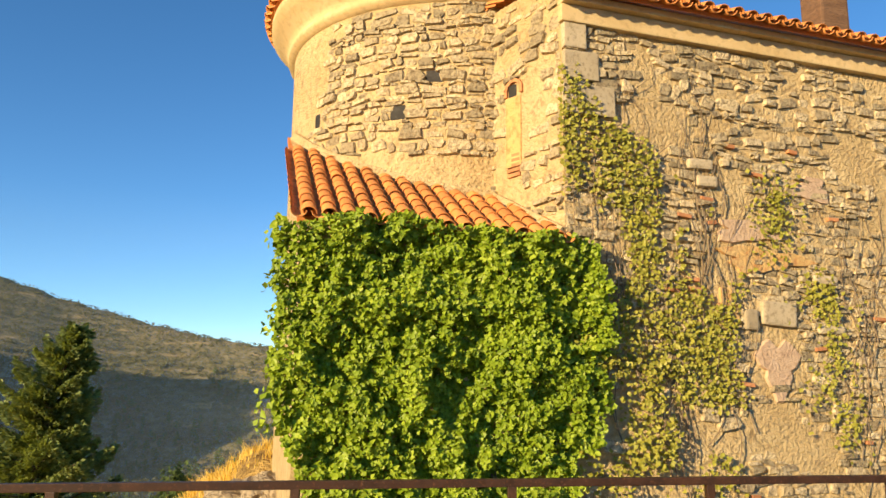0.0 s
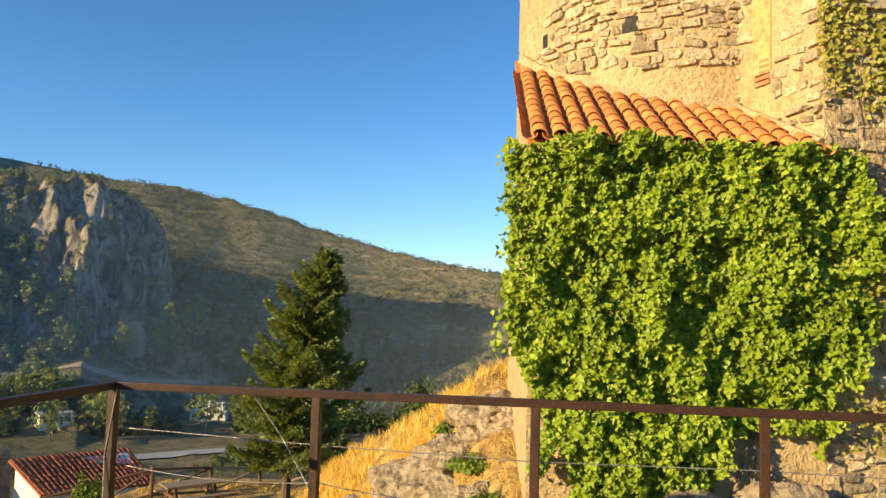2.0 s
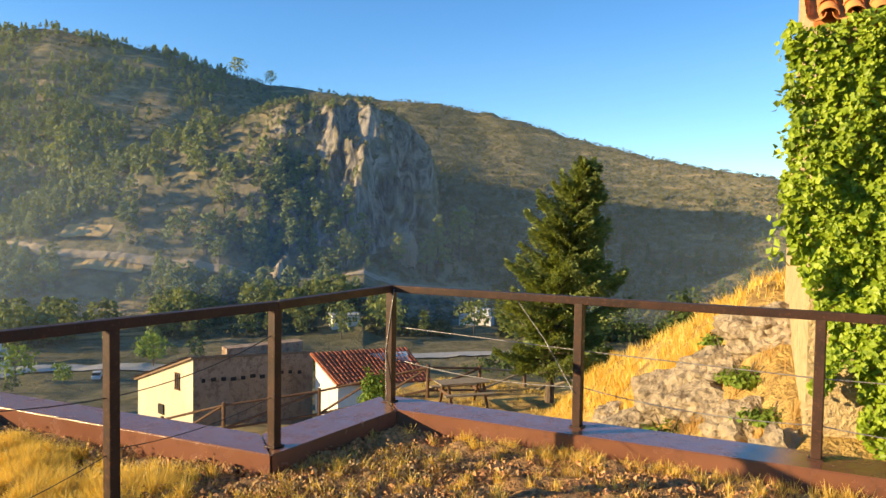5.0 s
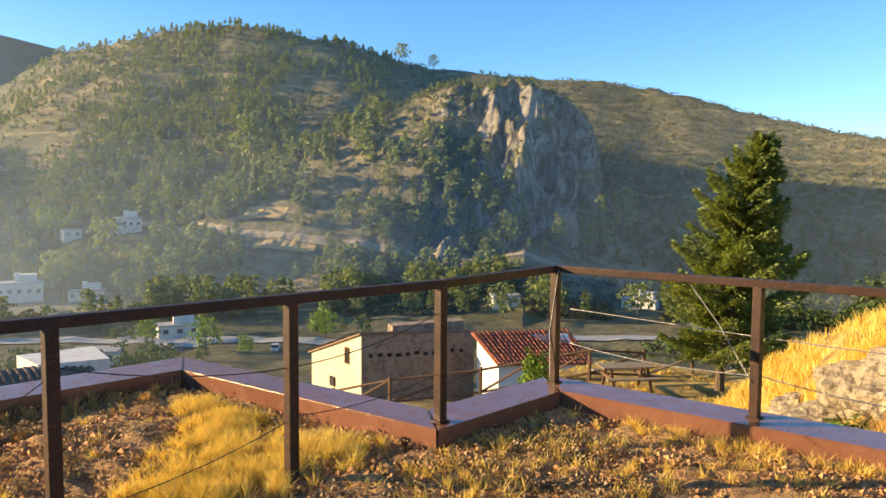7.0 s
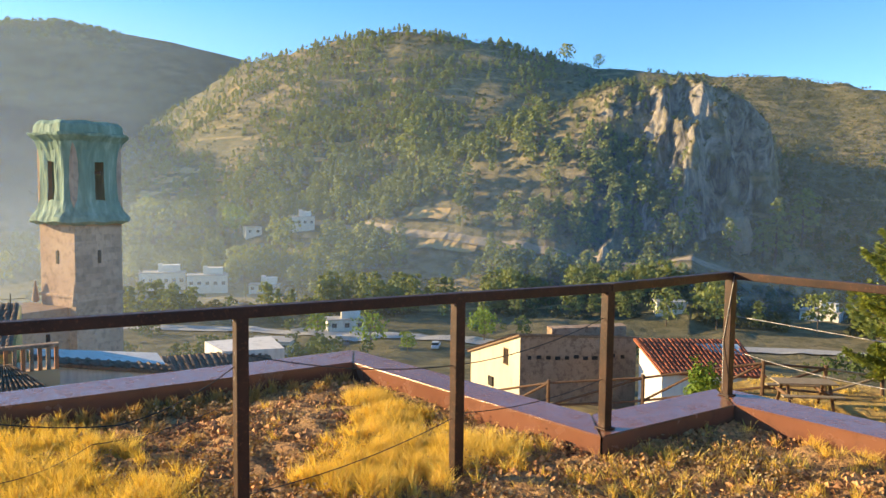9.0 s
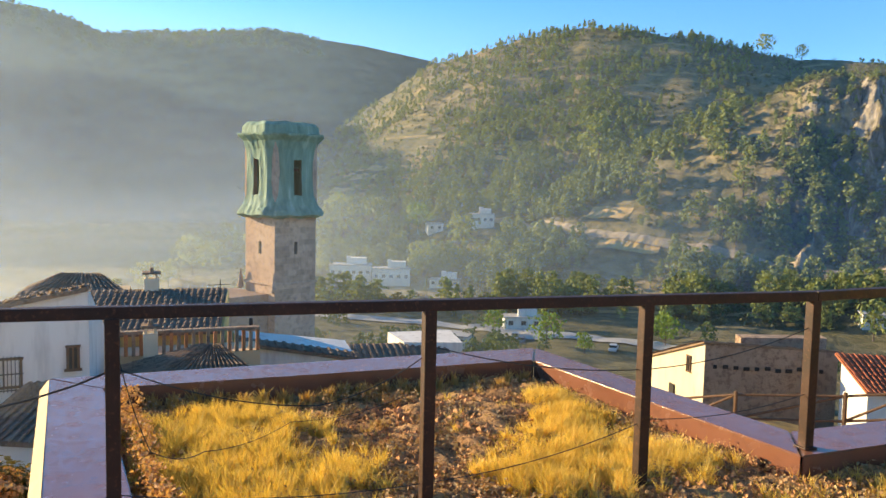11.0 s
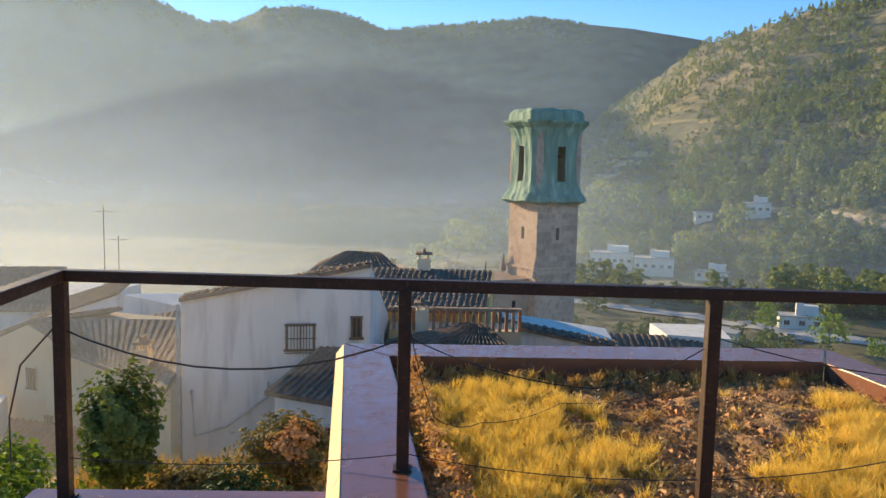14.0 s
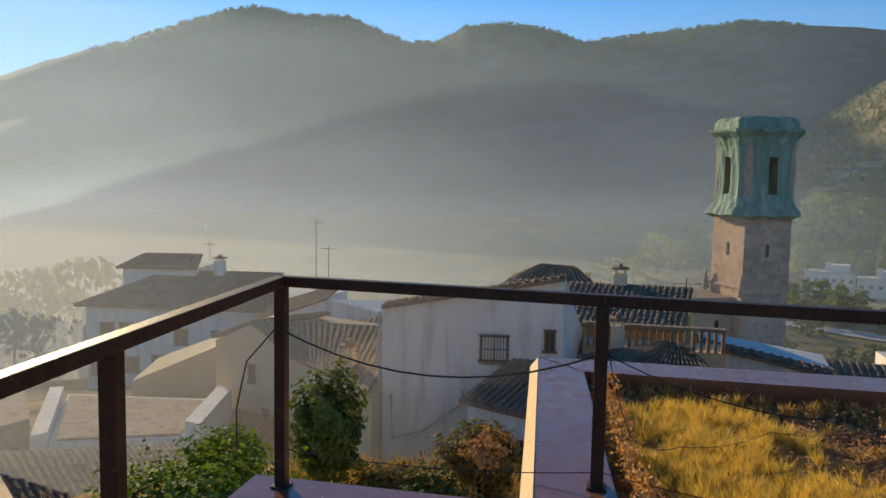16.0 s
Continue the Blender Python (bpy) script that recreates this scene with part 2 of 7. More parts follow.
def land():
    """Scrubby hillside: dry grass, low shrubs, bare rock where it is steep."""
    m = Mat("dry_hillside")
    big = m.ramp(m.noise(0.012, 6.0, 0.6), (0.38, (0.135, 0.13, 0.07)), (0.5, (0.21, 0.185, 0.105)), (0.66, (0.33, 0.26, 0.15)))
    sp = m.ramp(m.noise(0.22, 5.0, 0.7), (0.42, 1.0), (0.56, 0.0))
    col = m.mix(m.math("MULTIPLY", sp, 0.6), big, (0.05, 0.06, 0.024))
    fine = m.ramp(m.noise(1.6, 5.0, 0.7), (0.45, 0.0), (0.7, 1.0))
    col = m.mix(m.math("MULTIPLY", fine, 0.55), col, (0.36, 0.26, 0.12))
    hz = m.n("SeparateXYZ", Vector=m.co).outputs[2]
    band = m.math("SINE", m.math("ADD", m.math("MULTIPLY", hz, 0.75), m.math("MULTIPLY", m.noise(0.02, 4.0), 14.0)))
    col = m.mix(m.math("MULTIPLY", m.math("MULTIPLY", m.ramp(band, (0.6, 0.0), (0.95, 1.0)), m.ramp(m.noise(0.045, 3.0), (0.48, 0.0), (0.6, 1.0))), 0.5), col, (0.46, 0.33, 0.16))
    nz = m.n("SeparateXYZ", Vector=m.n("NewGeometry").outputs["Normal"]).outputs[2]
    steep = m.math("ADD", nz, m.math("MULTIPLY", m.noise(0.05, 7.0, 0.7), 0.5))
    rock = m.ramp(m.noise(0.16, 8.0, 0.72, (1, 1, 0.45), 1.2), (0.38, (0.05, 0.047, 0.038)), (0.48, (0.20, 0.175, 0.145)), (0.62, (0.44, 0.385, 0.315)))
    sep = m.n("VectorMath", Vector=m.co)
    sep.operation = "DISTANCE"
    sep.inputs[1].default_value = (-190, 257, 18)
    spur = m.ramp(m.math("DIVIDE", sep.outputs["Value"], 200.0), (0.20, 1.0), (0.33, 0.0))
    spur = m.math("MULTIPLY", spur, m.ramp(m.noise(0.075, 5.0, 0.65), (0.38, 0.1), (0.5, 1.0)))
    col = m.mix(m.math("MULTIPLY", spur, m.ramp(steep, (0.86, 1.0), (1.02, 0.0))), col, rock)
    far = m.n("VectorMath", Vector=m.co)
    far.operation = "LENGTH"
    straw = m.ramp(m.noise(0.7, 6.0, 0.65), (0.36, (0.20, 0.12, 0.045)), (0.5, (0.46, 0.30, 0.10)), (0.66, (0.62, 0.44, 0.17)))
    col = m.mix(m.ramp(m.math("DIVIDE", far.outputs["Value"], 100.0), (0.34, 1.0), (0.5, 0.0)), col, straw)
    # far mountain darkened and blued here, standing for its shade and haze over woods
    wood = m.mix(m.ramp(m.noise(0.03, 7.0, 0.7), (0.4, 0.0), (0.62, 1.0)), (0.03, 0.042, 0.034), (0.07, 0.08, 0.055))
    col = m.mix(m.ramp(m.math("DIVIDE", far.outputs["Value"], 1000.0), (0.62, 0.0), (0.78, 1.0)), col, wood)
    m.set(col, 0.95, 0.0, 0.15)
    m.bump(m.noise(0.35, 8.0, 0.7), 0.9, 1.2)
    return m.m


M_LAND = land()


# ---- mesh helpers ----
def arrays(name, verts, faces, material, parent=None, smooth=False):
    """A mesh object from arrays of points and of faces that all have the same number of corners."""
    me = bpy.data.meshes.new(name)
    v, f = np.asarray(verts, np.float32).reshape(-1, 3), np.asarray(faces, np.int32)
    me.vertices.add(len(v))
    me.vertices.foreach_set("co", v.ravel())
    me.loops.add(f.size)
    me.loops.foreach_set("vertex_index", f.ravel())
    me.polygons.add(len(f))
    me.polygons.foreach_set("loop_start", np.arange(0, f.size, f.shape[1], dtype=np.int32))
    me.update(calc_edges=True)
    me.validate()
    me.polygons.foreach_set("use_smooth", np.full(len(me.polygons), smooth))
    me.materials.append(material)
    ob = new(name, me)
    ob.parent = parent
    return ob


def part(name, bm, material, parent=None, label="", smooth=False):
    me = bpy.data.meshes.new(name)
    bmesh.ops.recalc_face_normals(bm, faces=bm.faces)
    bm.to_mesh(me)
    bm.free()
    me.materials.append(material)
    if smooth:
        me.polygons.foreach_set("use_smooth", [True] * len(me.polygons))
    ob = new(name, me)
    ob.parent = parent
    return tagged(ob, label)


def prism(pts, z0, z1, bm=None):
    """An upright prism over a plan outline; z0 and z1 may be lists, one height a corner."""
    bm = bm or bmesh.new()
    n = len(pts)
    lo = [bm.verts.new((p[0], p[1], z0[i] if isinstance(z0, (list, tuple)) else z0)) for i, p in enumerate(pts)]
    hi = [bm.verts.new((p[0], p[1], z1[i] if isinstance(z1, (list, tuple)) else z1)) for i, p in enumerate(pts)]
    bm.faces.new(lo[::-1])
    bm.faces.new(hi)
    for i in range(n):
        bm.faces.new((lo[i], lo[(i + 1) % n], hi[(i + 1) % n], hi[i]))
    return bm


def box(bm, m, sx, sy, sz, bevel=0.0):
    """A box of that size with its centre at the pose m, added to bm."""
    made = bmesh.ops.create_cube(bm, size=1.0, matrix=m @ Matrix.Diagonal((sx, sy, sz, 1)))["verts"]
    if bevel:
        edges = list({e for v in made for e in v.link_edges})
        bmesh.ops.bevel(bm, geom=edges, offset=bevel, segments=2, affect="EDGES", profile=0.6)
    return bm


def beam(bm, a, b, w, h, bevel=0.0):
    """A square bar from a to b, h high, w wide."""
    a, b = Vector(a), Vector(b)
    d = (b - a).normalized()
    side = d.cross(Vector((0, 0, 1)))
    side = side.normalized() if side.length > 1e-4 else Vector((1, 0, 0))
    m = Matrix((d, -side, d.cross(-side))).transposed().to_4x4()
    m.translation = (a + b) / 2
    return box(bm, m, (b - a).length, w, h, bevel)


def tube(bm, pts, r0, r1=None, sides=7):
    """A round bar along points, tapering from r0 to r1."""
    r1 = r0 if r1 is None else r1
    pts = [Vector(tuple(float(c) for c in p)) for p in pts]
    r0, r1 = float(r0), float(r1)
    rings = []
    for i, p in enumerate(pts):
        d = (pts[min(i + 1, len(pts) - 1)] - pts[max(i - 1, 0)]).normalized()
        u = d.orthogonal().normalized() if abs(d.z) > 0.9 else d.cross(Vector((0, 0, 1))).normalized()
        v = d.cross(u)
        r = r0 + (r1 - r0) * i / (len(pts) - 1)
        rings.append([bm.verts.new(p + r * (math.cos(a) * u + math.sin(a) * v)) for a in (2 * math.pi * k / sides for k in range(sides))])
    for a, b in zip(rings, rings[1:]):
        for k in range(sides):
            bm.faces.new((a[k], a[(k + 1) % sides], b[(k + 1) % sides], b[k]))
    bm.faces.new(rings[0][::-1])
    bm.faces.new(rings[-1])
    return bm


def lattice(x, y, seed=0):
    h = np.sin(x * 127.1 + y * 311.7 + seed * 74.7) * 43758.5453
    return h - np.floor(h)


def vnoise(x, y, seed=0):
    xi, yi = np.floor(x), np.floor(y)
    fx, fy = x - xi, y - yi
    fx, fy = fx * fx * (3 - 2 * fx), fy * fy * (3 - 2 * fy)
    a, b, c, d = lattice(xi, yi, seed), lattice(xi + 1, yi, seed), lattice(xi, yi + 1, seed), lattice(xi + 1, yi + 1, seed)
    return a + (b - a) * fx + (c - a) * fy + (a - b - c + d) * fx * fy - 0.5


def fbm(x, y, octaves=5, seed=0):
    return sum(vnoise(x * 2**k, y * 2**k, seed + k) / 2**k for k in range(octaves))


def blades(places, heights, width, lean, rng, bend=0.4):
    """Grass: each blade is a bent strip of a quad and a tip; gives points and quads."""
    n = len(places)
    a, b = rng.uniform(0, 2 * np.pi, n), rng.uniform(0, 2 * np.pi, n)
    side = np.stack([np.cos(a), np.sin(a), 0 * a], 1) * (width * rng.uniform(0.6, 1.3, n))[:, None]
    tip = np.stack([np.cos(b), np.sin(b), 0 * b], 1) * (heights * lean * rng.uniform(0.2, 1.6, n))[:, None]
    up = np.stack([0 * a, 0 * a, heights], 1)
    v = np.stack([places - side, places + side, places + up * 0.6 + tip * bend + side * 0.8, places + up * 0.6 + tip * bend - side * 0.8,
                  places + up + tip + side * 0.15, places + up + tip - side * 0.15], 1)
    k = np.arange(n)[:, None, None] * 6
    f = k + np.array([[0, 1, 2, 3], [3, 2, 4, 5]])
    return v.reshape(-1, 3), f.reshape(-1, 4)


def leaves(places, out, size, rng, spread=0.8, plain=False):
    """Leaves: each a folded, pointed blade of two quads, turned about the given outward way."""
    n = len(places)
    d = out + rng.normal(0, spread, (n, 3))
    d /= np.linalg.norm(d, axis=1, keepdims=True)
    t = np.cross(d, rng.normal(0, 1, (n, 3)))
    t /= np.linalg.norm(t, axis=1, keepdims=True)
    s = np.cross(d, t)
    z = (size * rng.uniform(0.6, 1.35, n))[:, None]
    if plain:
        v = np.stack([places - t * z * 0.5, places + s * z * 0.45, places + t * z * 0.6, places - s * z * 0.45 + d * z * 0.1], 1)
        return v.reshape(-1, 3), np.arange(n * 4).reshape(-1, 4)
    v = np.stack([places - t * z * 0.5, places + s * z * 0.45 - t * z * 0.05 + d * z * 0.12, places + t * z * 0.6, places - s * z * 0.45 - t * z * 0.05 + d * z * 0.12,
                  places - t * z * 0.1 - d * z * 0.05], 1)
    k = np.arange(n)[:, None, None] * 5
    f = k + np.array([[0, 1, 2, 4], [0, 4, 2, 3]])
    return v.reshape(-1, 3), f.reshape(-1, 4)


def sprays(places, ways, sizes, slim, rng):
    """Needle sprays: long pointed blades that run along the given ways, each folded along its rib."""
    n = len(places)
    d = ways / np.linalg.norm(ways, axis=1, keepdims=True)
    s = np.cross(d, rng.normal(0, 1.0, (n, 3)) + np.array([0, 0, 0.5]))
    s /= np.linalg.norm(s, axis=1, keepdims=True)
    u = np.cross(s, d)
    z = sizes[:, None]
    mid = places + d * z * 0.4
    v = np.stack([places, mid + s * z * slim + u * z * 0.06, places + d * z, mid - s * z * slim + u * z * 0.06, mid - u * z * 0.05], 1)
    k = np.arange(n)[:, None, None] * 5
    f = k + np.array([[0, 1, 2, 4], [0, 4, 2, 3]])
    return v.reshape(-1, 3), f.reshape(-1, 4)


# ---- the ground ----
AZ1 = [-70, -30, 0, 9, 14.5, 18.6, 23, 27, 33, 39.5, 45.5, 51.8, 55, 59, 63.5, 67, 70.5, 75, 78, 80, 84, 90, 100]
EL1 = [2, 2.2, 2.5, 2.7, 3.6, 4.5, 5.6, 6.9, 8.0, 8.45, 9.0, 10.5, 11.1, 11.6, 10.8, 9.8, 8.8, 5.5, 2.8, 0.0, -4.5, -8.5, -10]
AZ2 = [40, 60, 70, 75, 82, 86, 92.8, 95.7, 98.5, 101.2, 103.1, 105.5, 109.7, 113.7, 116, 118, 121, 125, 130, 133, 140, 180]
EL2 = [5, 7, 8.8, 9.8, 10.55, 10.2, 9.45, 10.4, 10.8, 10.5, 9.55, 9.45, 10.9, 11.0, 11.3, 11.0, 10.0, 8.4, 6.8, 5.5, 4, 3]
R0 = [0, 6, 12, 22, 33, 46, 80, 120, 170, 215, 260, 5000]
Z0 = [-3.2, -3.2, -3.6, -6.5, -7.5, -10.6, -17.5, -26, -34, -36, -36.5, -37]


def smooth(t):
    t = np.clip(t, 0, 1)
    return t * t * (3 - 2 * t)


def ground(x, y):
    """The height of the land."""
    x, y = np.asarray(x, float), np.asarray(y, float)
    r, az = np.hypot(x, y), np.degrees(np.arctan2(-x, y))
    az = np.where(az < -90, az + 360, az)
    n1, n2 = fbm(x / 90, y / 90, 6, 3), fbm(x / 14, y / 14, 4, 9)
    z = np.interp(r, R0, Z0) + n2 * np.interp(r, [10, 60, 200], [0.3, 1.5, 2.0]) * np.interp(r, [380, 480], [1, 0.1])
    side = smooth((az - 195) / 25) + smooth((-60 - az) / 20)
    z = z + side * np.interp(r, [20, 200], [0, 40])
    rr = np.interp(az, [-20, 9, 20, 30, 40, 50, 57, 65, 80], [430, 470, 515, 550, 565, 570, 580, 620, 740])
    r1 = np.interp(az, [0, 9, 20, 30, 38, 72], [345, 345, 345, 310, 215, 287])
    zr = rr * np.tan(np.radians(np.interp(az, AZ1, EL1))) + 1.7
    t = np.clip((r - r1) / (rr - r1), 0, 1)
    # unseen land behind the ridge stays high, so its shadow reaches the far slope
    h1 = -36 + (zr + 36) * t ** np.interp(az, [8, 30, 40, 60], [1.0, 1.1, 1.4, 1.4]) - np.clip(r - rr, 0, 400) * np.interp(az, [36, 42, 58, 64], [0.25, 0.05, 0.05, 0.25])
    h1 = h1 + n1 * np.interp(az, [20, 42, 52], [2, 5, 9]) * smooth(t * 3) * (1 - smooth((t - 0.75) * 4)) + n2 * np.interp(az, [25, 45], [1.3, 2.2]) * smooth(t * 4)
    h1 = h1 - 60 * smooth((az - 84) / 14)
    # the rocky spur: a prow of broken cliff whose far flank turns from the sun
    wob = fbm(x / 40, y / 40, 4, 5)
    cz = 352 * np.tan(np.radians(np.interp(az + n1 * 1.2, [28, 30, 31.6, 32.4, 33.2, 34.8, 36.4, 39, 42, 44.5, 47, 50.5, 56, 62], [-9, -6, -2, 0.5, 4.6, 6.5, 7.4, 8.1, 8.0, 7.7, 6.6, 5.2, 2.5, -1.0]))) + 1.7
    cliff = 1 - smooth((az - 40) / 7)
    front = np.interp(az + wob * 2.5 * cliff, [29, 31, 33, 35, 38, 42, 46, 50, 56, 62], [420, 392, 352, 316, 276, 280, 276, 270, 265, 262])
    rid = 0.5 - np.abs(fbm(x / 24, y / 24, 5, 77)) * 1.5
    rid2 = 0.5 - np.abs(fbm(x / 7, y / 7, 4, 41)) * 1.7
    crag = wob * (7 + 19 * cliff) + (rid - 0.3) * (1 + 19 * cliff)
    face = np.clip((r + crag - front) / np.interp(az, [33, 36, 39, 43, 48, 56], [34, 52, 74, 80, 92, 110]), 0, 1)
    face = 0.35 * face + 0.65 * smooth(face)
    hs = -38 + (cz + 38) * face + n1 * 3 + ((rid - 0.35) * 8 + (rid2 - 0.3) * 7.5) * (0.15 + 0.85 * cliff) * smooth((face - 0.1) * 3.5) * (1 - 0.75 * smooth((face - 0.75) * 4)) - np.clip(r - 368, 0, 400) * 0.3
    rr2 = 1500.0
    zr2 = rr2 * np.tan(np.radians(np.interp(az, AZ2, EL2))) + 1.7
    t2 = np.clip((r - 620) / (rr2 - 620), 0, 1)
    h2 = -38 + (zr2 + 38) * np.interp(t2, [0, 0.4, 0.76, 0.84, 0.9, 1], [0, 0.44, 0.86, 0.93, 0.96, 1]) + n1 * 7 * smooth(t2 * 3) * (1 - smooth((t2 - 0.8) * 5)) - np.clip(r - rr2, 0, 900) * 0.3
    h2 = np.where(az < 40, -60, h2)
    z = np.where(r > 200, np.maximum.reduce([z, h1, np.where((az > 27) & (az < 62) & (r > 225), hs, -99), h2]), z)
    # the picnic terrace and the mound beside the church
    tw = 1 - smooth((np.hypot((x + 12.6) / 6.2, (y - 26.2) / 5.2) - 0.7) / 0.45)
    z = z * (1 - tw) + (-5.0 + n2 * 0.15) * tw
    tw = 1 - smooth((np.hypot((x + 19) / 6, (y - 19) / 5) - 0.6) / 0.6)
    z = z * (1 - tw) + (-6.1 + 0.15 * (x + 19)) * tw
    m = np.minimum(0.5 + 1.08 * (x + 2.1) + 0.486 * (y - 15.4), 0.6 + 0.3 * (x + 2.1) - 0.2 * (y - 15.4)) + fbm(x / 2.2, y / 2.2, 4, 21) * 0.55
    m = np.minimum(m, -0.6 + 0.25 * np.maximum(y - 11, -1))
    m = np.where((y > 7.6) & (y < 60) & (x > -22), m, -99)
    m = m - 8 * smooth((y - 20) / 20) - 5 * smooth((x - 3) / 10)
    return np.maximum(z, m)


def build_ground():
    rs = np.concatenate([np.linspace(0, 60, 150), np.geomspace(60, 225, 90)[1:], np.linspace(225, 380, 130)[1:], np.geomspace(380, 2300, 125)[1:]])
    az = np.concatenate([np.linspace(-70, 28, 150), np.linspace(28, 52, 230)[1:], np.linspace(52, 135, 200)[1:], np.linspace(135, 290, 60)[1:-1]])
    rg, ag = np.meshgrid(rs, np.radians(az), indexing="ij")
    x, y = -rg * np.sin(ag), rg * np.cos(ag)
    v = np.stack([x, y, ground(x, y)], -1)
    nr, na = rg.shape
    i, j = np.meshgrid(np.arange(nr - 1), np.arange(na), indexing="ij")
    j2 = (j + 1) % na
    f = np.stack([i * na + j, (i + 1) * na + j, (i + 1) * na + j2, i * na + j2], -1).reshape(-1, 4)
    ob = arrays("ground", v, f[:, ::-1], M_LAND, smooth=True)
    tagged(ob, "dry scrubby valley land rising to rocky wooded hills", "ground", kind="structure")


build_ground()

# ---- the planted roof terrace ----
ZK, ZG = 0.16, 0.0   # kerb top and planted ground
OUT = [(12.0, 8.95), (-4.0, 7.05), (-4.02, 5.56), (-6.95, 5.14), (-6.86, 0.74), (-3.78, 1.03), (-3.78, -0.66), (12.0, -0.66)]
INN = [(12.0, 8.48), (-3.62, 6.68), (-3.60, 5.24), (-6.43, 4.86), (-6.42, 1.16), (-3.70, 1.46)]


def kerb_run(name, quad, z0, z1, label):
    bm = prism(quad, z0, z1)
    bmesh.ops.bevel(bm, geom=list(bm.edges), offset=0.008, segments=2, affect="EDGES")
    ob = part(name, bm, M_KERB)
    return tagged(ob, label, "kerb", "roof kerbs", "structure")


kerb_run("kerb", [OUT[0], OUT[1], INN[1], INN[0]], -0.1, ZK, "brown painted steel kerb along the planted roof edge")
kerb_run("kerb", [(-4.02, 6.99), OUT[2], INN[2], (-3.618, 6.672)], -0.1, ZK - 0.002, "short brown painted steel kerb at the notch")
kerb_run("kerb", [(-4.025, 5.553), OUT[3], INN[3], (-3.605, 5.235)], -0.1, ZK - 0.001, "brown painted steel kerb with a sunlit inner face")
kerb_run("kerb", [(-6.948, 5.13), OUT[4], INN[4], (-6.435, 4.853)], -0.1, ZK + 0.001, "wide brown painted steel kerb at the roof's outer end")
kerb_run("kerb", [(-6.85, 0.743), (-3.6, 1.047), (-3.62, 1.468), (-6.425, 1.165)], -0.1, ZK - 0.001, "wide pale-lit steel kerb with a paler strip along its outer edge")
kerb_run("kerb", [(-4.25, 1.0), (-4.25, -0.7), (-3.7, -0.7), (-3.7, 1.0)], -0.3, -0.08, "low steel kerb under the corner of the railing")
kerb_run("kerb", [(-3.7, -0.7), (6.0, -0.1), (6.0, 0.3), (-3.7, -0.25)], -0.3, -0.08, "low steel kerb along the open side of the roof")

# sloping strip along the outer kerb edge, paler than the kerb paint
tagged(part("kerb_fascia", prism([(-6.88, 0.67), (-3.64, 0.97), (-3.6, 1.044), (-6.86, 0.74)], -0.9, [0.06, 0.06, ZK - 0.004, ZK - 0.004]), M_TAN), "pale tan sloping strip along the outer kerb edge", "fascia", kind="structure")


def build_roof_slab():
    bm = prism([(12, 8.9), (-3.96, 7.0), (-3.98, 5.52), (-6.9, 5.1), (-6.82, 0.78), (-3.6, 1.07), (-4.2, 0.9), (-4.2, -0.66), (12, 0.2)], -6.0, -0.12)
    tagged(part("building_wall", bm, M_CREAM), "cream rendered wall of the building under the planted roof", "wall", kind="structure")
    xs, ys = np.linspace(-6.5, 12, 370), np.linspace(-0.6, 8.4, 180)
    gx, gy = np.meshgrid(xs, ys, indexing="ij")
    z = ZG + fbm(gx / 0.9, gy / 0.9, 3, 2) * 0.06 + fbm(gx / 0.13, gy / 0.13, 3, 4) * 0.075
    z = z - 0.2 * smooth((0.0 - gy) / 0.5)
    yk = 6.68 + (gx + 3.62) * 0.1152
    yc = 5.24 + (gx + 3.60) * 0.134
    ye = 1.16 + (gx + 6.42) * 0.11
    ok = np.where(gx > -3.62, gy < yk + 0.1, (gy < yc + 0.1) & (gy > ye - 0.1)) & (gx > -6.5)
    v = np.stack([gx, gy, z], -1)
    i, j = np.meshgrid(np.arange(369), np.arange(179), indexing="ij")
    f = np.stack([i * 180 + j, (i + 1) * 180 + j, (i + 1) * 180 + j + 1, i * 180 + j + 1], -1)
    keep = ok[:-1, :-1] & ok[1:, 1:] & ok[1:, :-1] & ok[:-1, 1:]
    tagged(arrays("planted_roof", v, f[keep], M_SOIL, smooth=True), "reddish gravel and dry sedum bed on the roof", "roof garden", kind="structure")


build_roof_slab()

# ---- the railing ----
RAIL_Z = 1.16
POSTS = [(1.03, 7.46, ZK), (-0.574, 7.27, ZK), (-2.208, 7.07, ZK), (-3.835, 6.877, ZK), (-3.722, 5.385, ZK), (-3.802, 4.2, ZG), (-3.89, 2.891, ZG), (-3.985, 1.332, ZK), (-4.12, -0.47, -0.08), (-2.4, -0.33, -0.08)]
LINE = [(6.0, 8.07), (-3.835, 6.877), (-3.722, 5.385), (-4.12, -0.47), (3.0, 0.1)]


def build_railing():
    rail = new("railing")
    tagged(rail, "rusty brown square-section steel railing with thin wires", "railing")
    for (ax, ay), (bx, by) in zip(LINE, LINE[1:]):
        part("handrail", beam(bmesh.new(), (ax, ay, RAIL_Z - 0.03), (bx, by, RAIL_Z - 0.03), 0.068, 0.06, 0.006), M_RAIL, rail)
    posts = POSTS + [(2.64, 7.66, ZK), (4.25, 7.86, ZK), (5.9, 8.06, ZK), (-0.6, -0.19, -0.08), (1.2, -0.05, -0.08)]
    for x, y, z in posts:
        bm = box(bmesh.new(), pose(x, y, (z + RAIL_Z - 0.055) / 2), 0.066, 0.066, RAIL_Z - 0.055 - z, 0.005)
        p = part("post", bm, M_RAIL, rail)
        part("base_plate", box(bmesh.new(), pose(x, y, z + 0.005), 0.10, 0.10, 0.01, 0.003), M_RAIL, p)


build_railing()

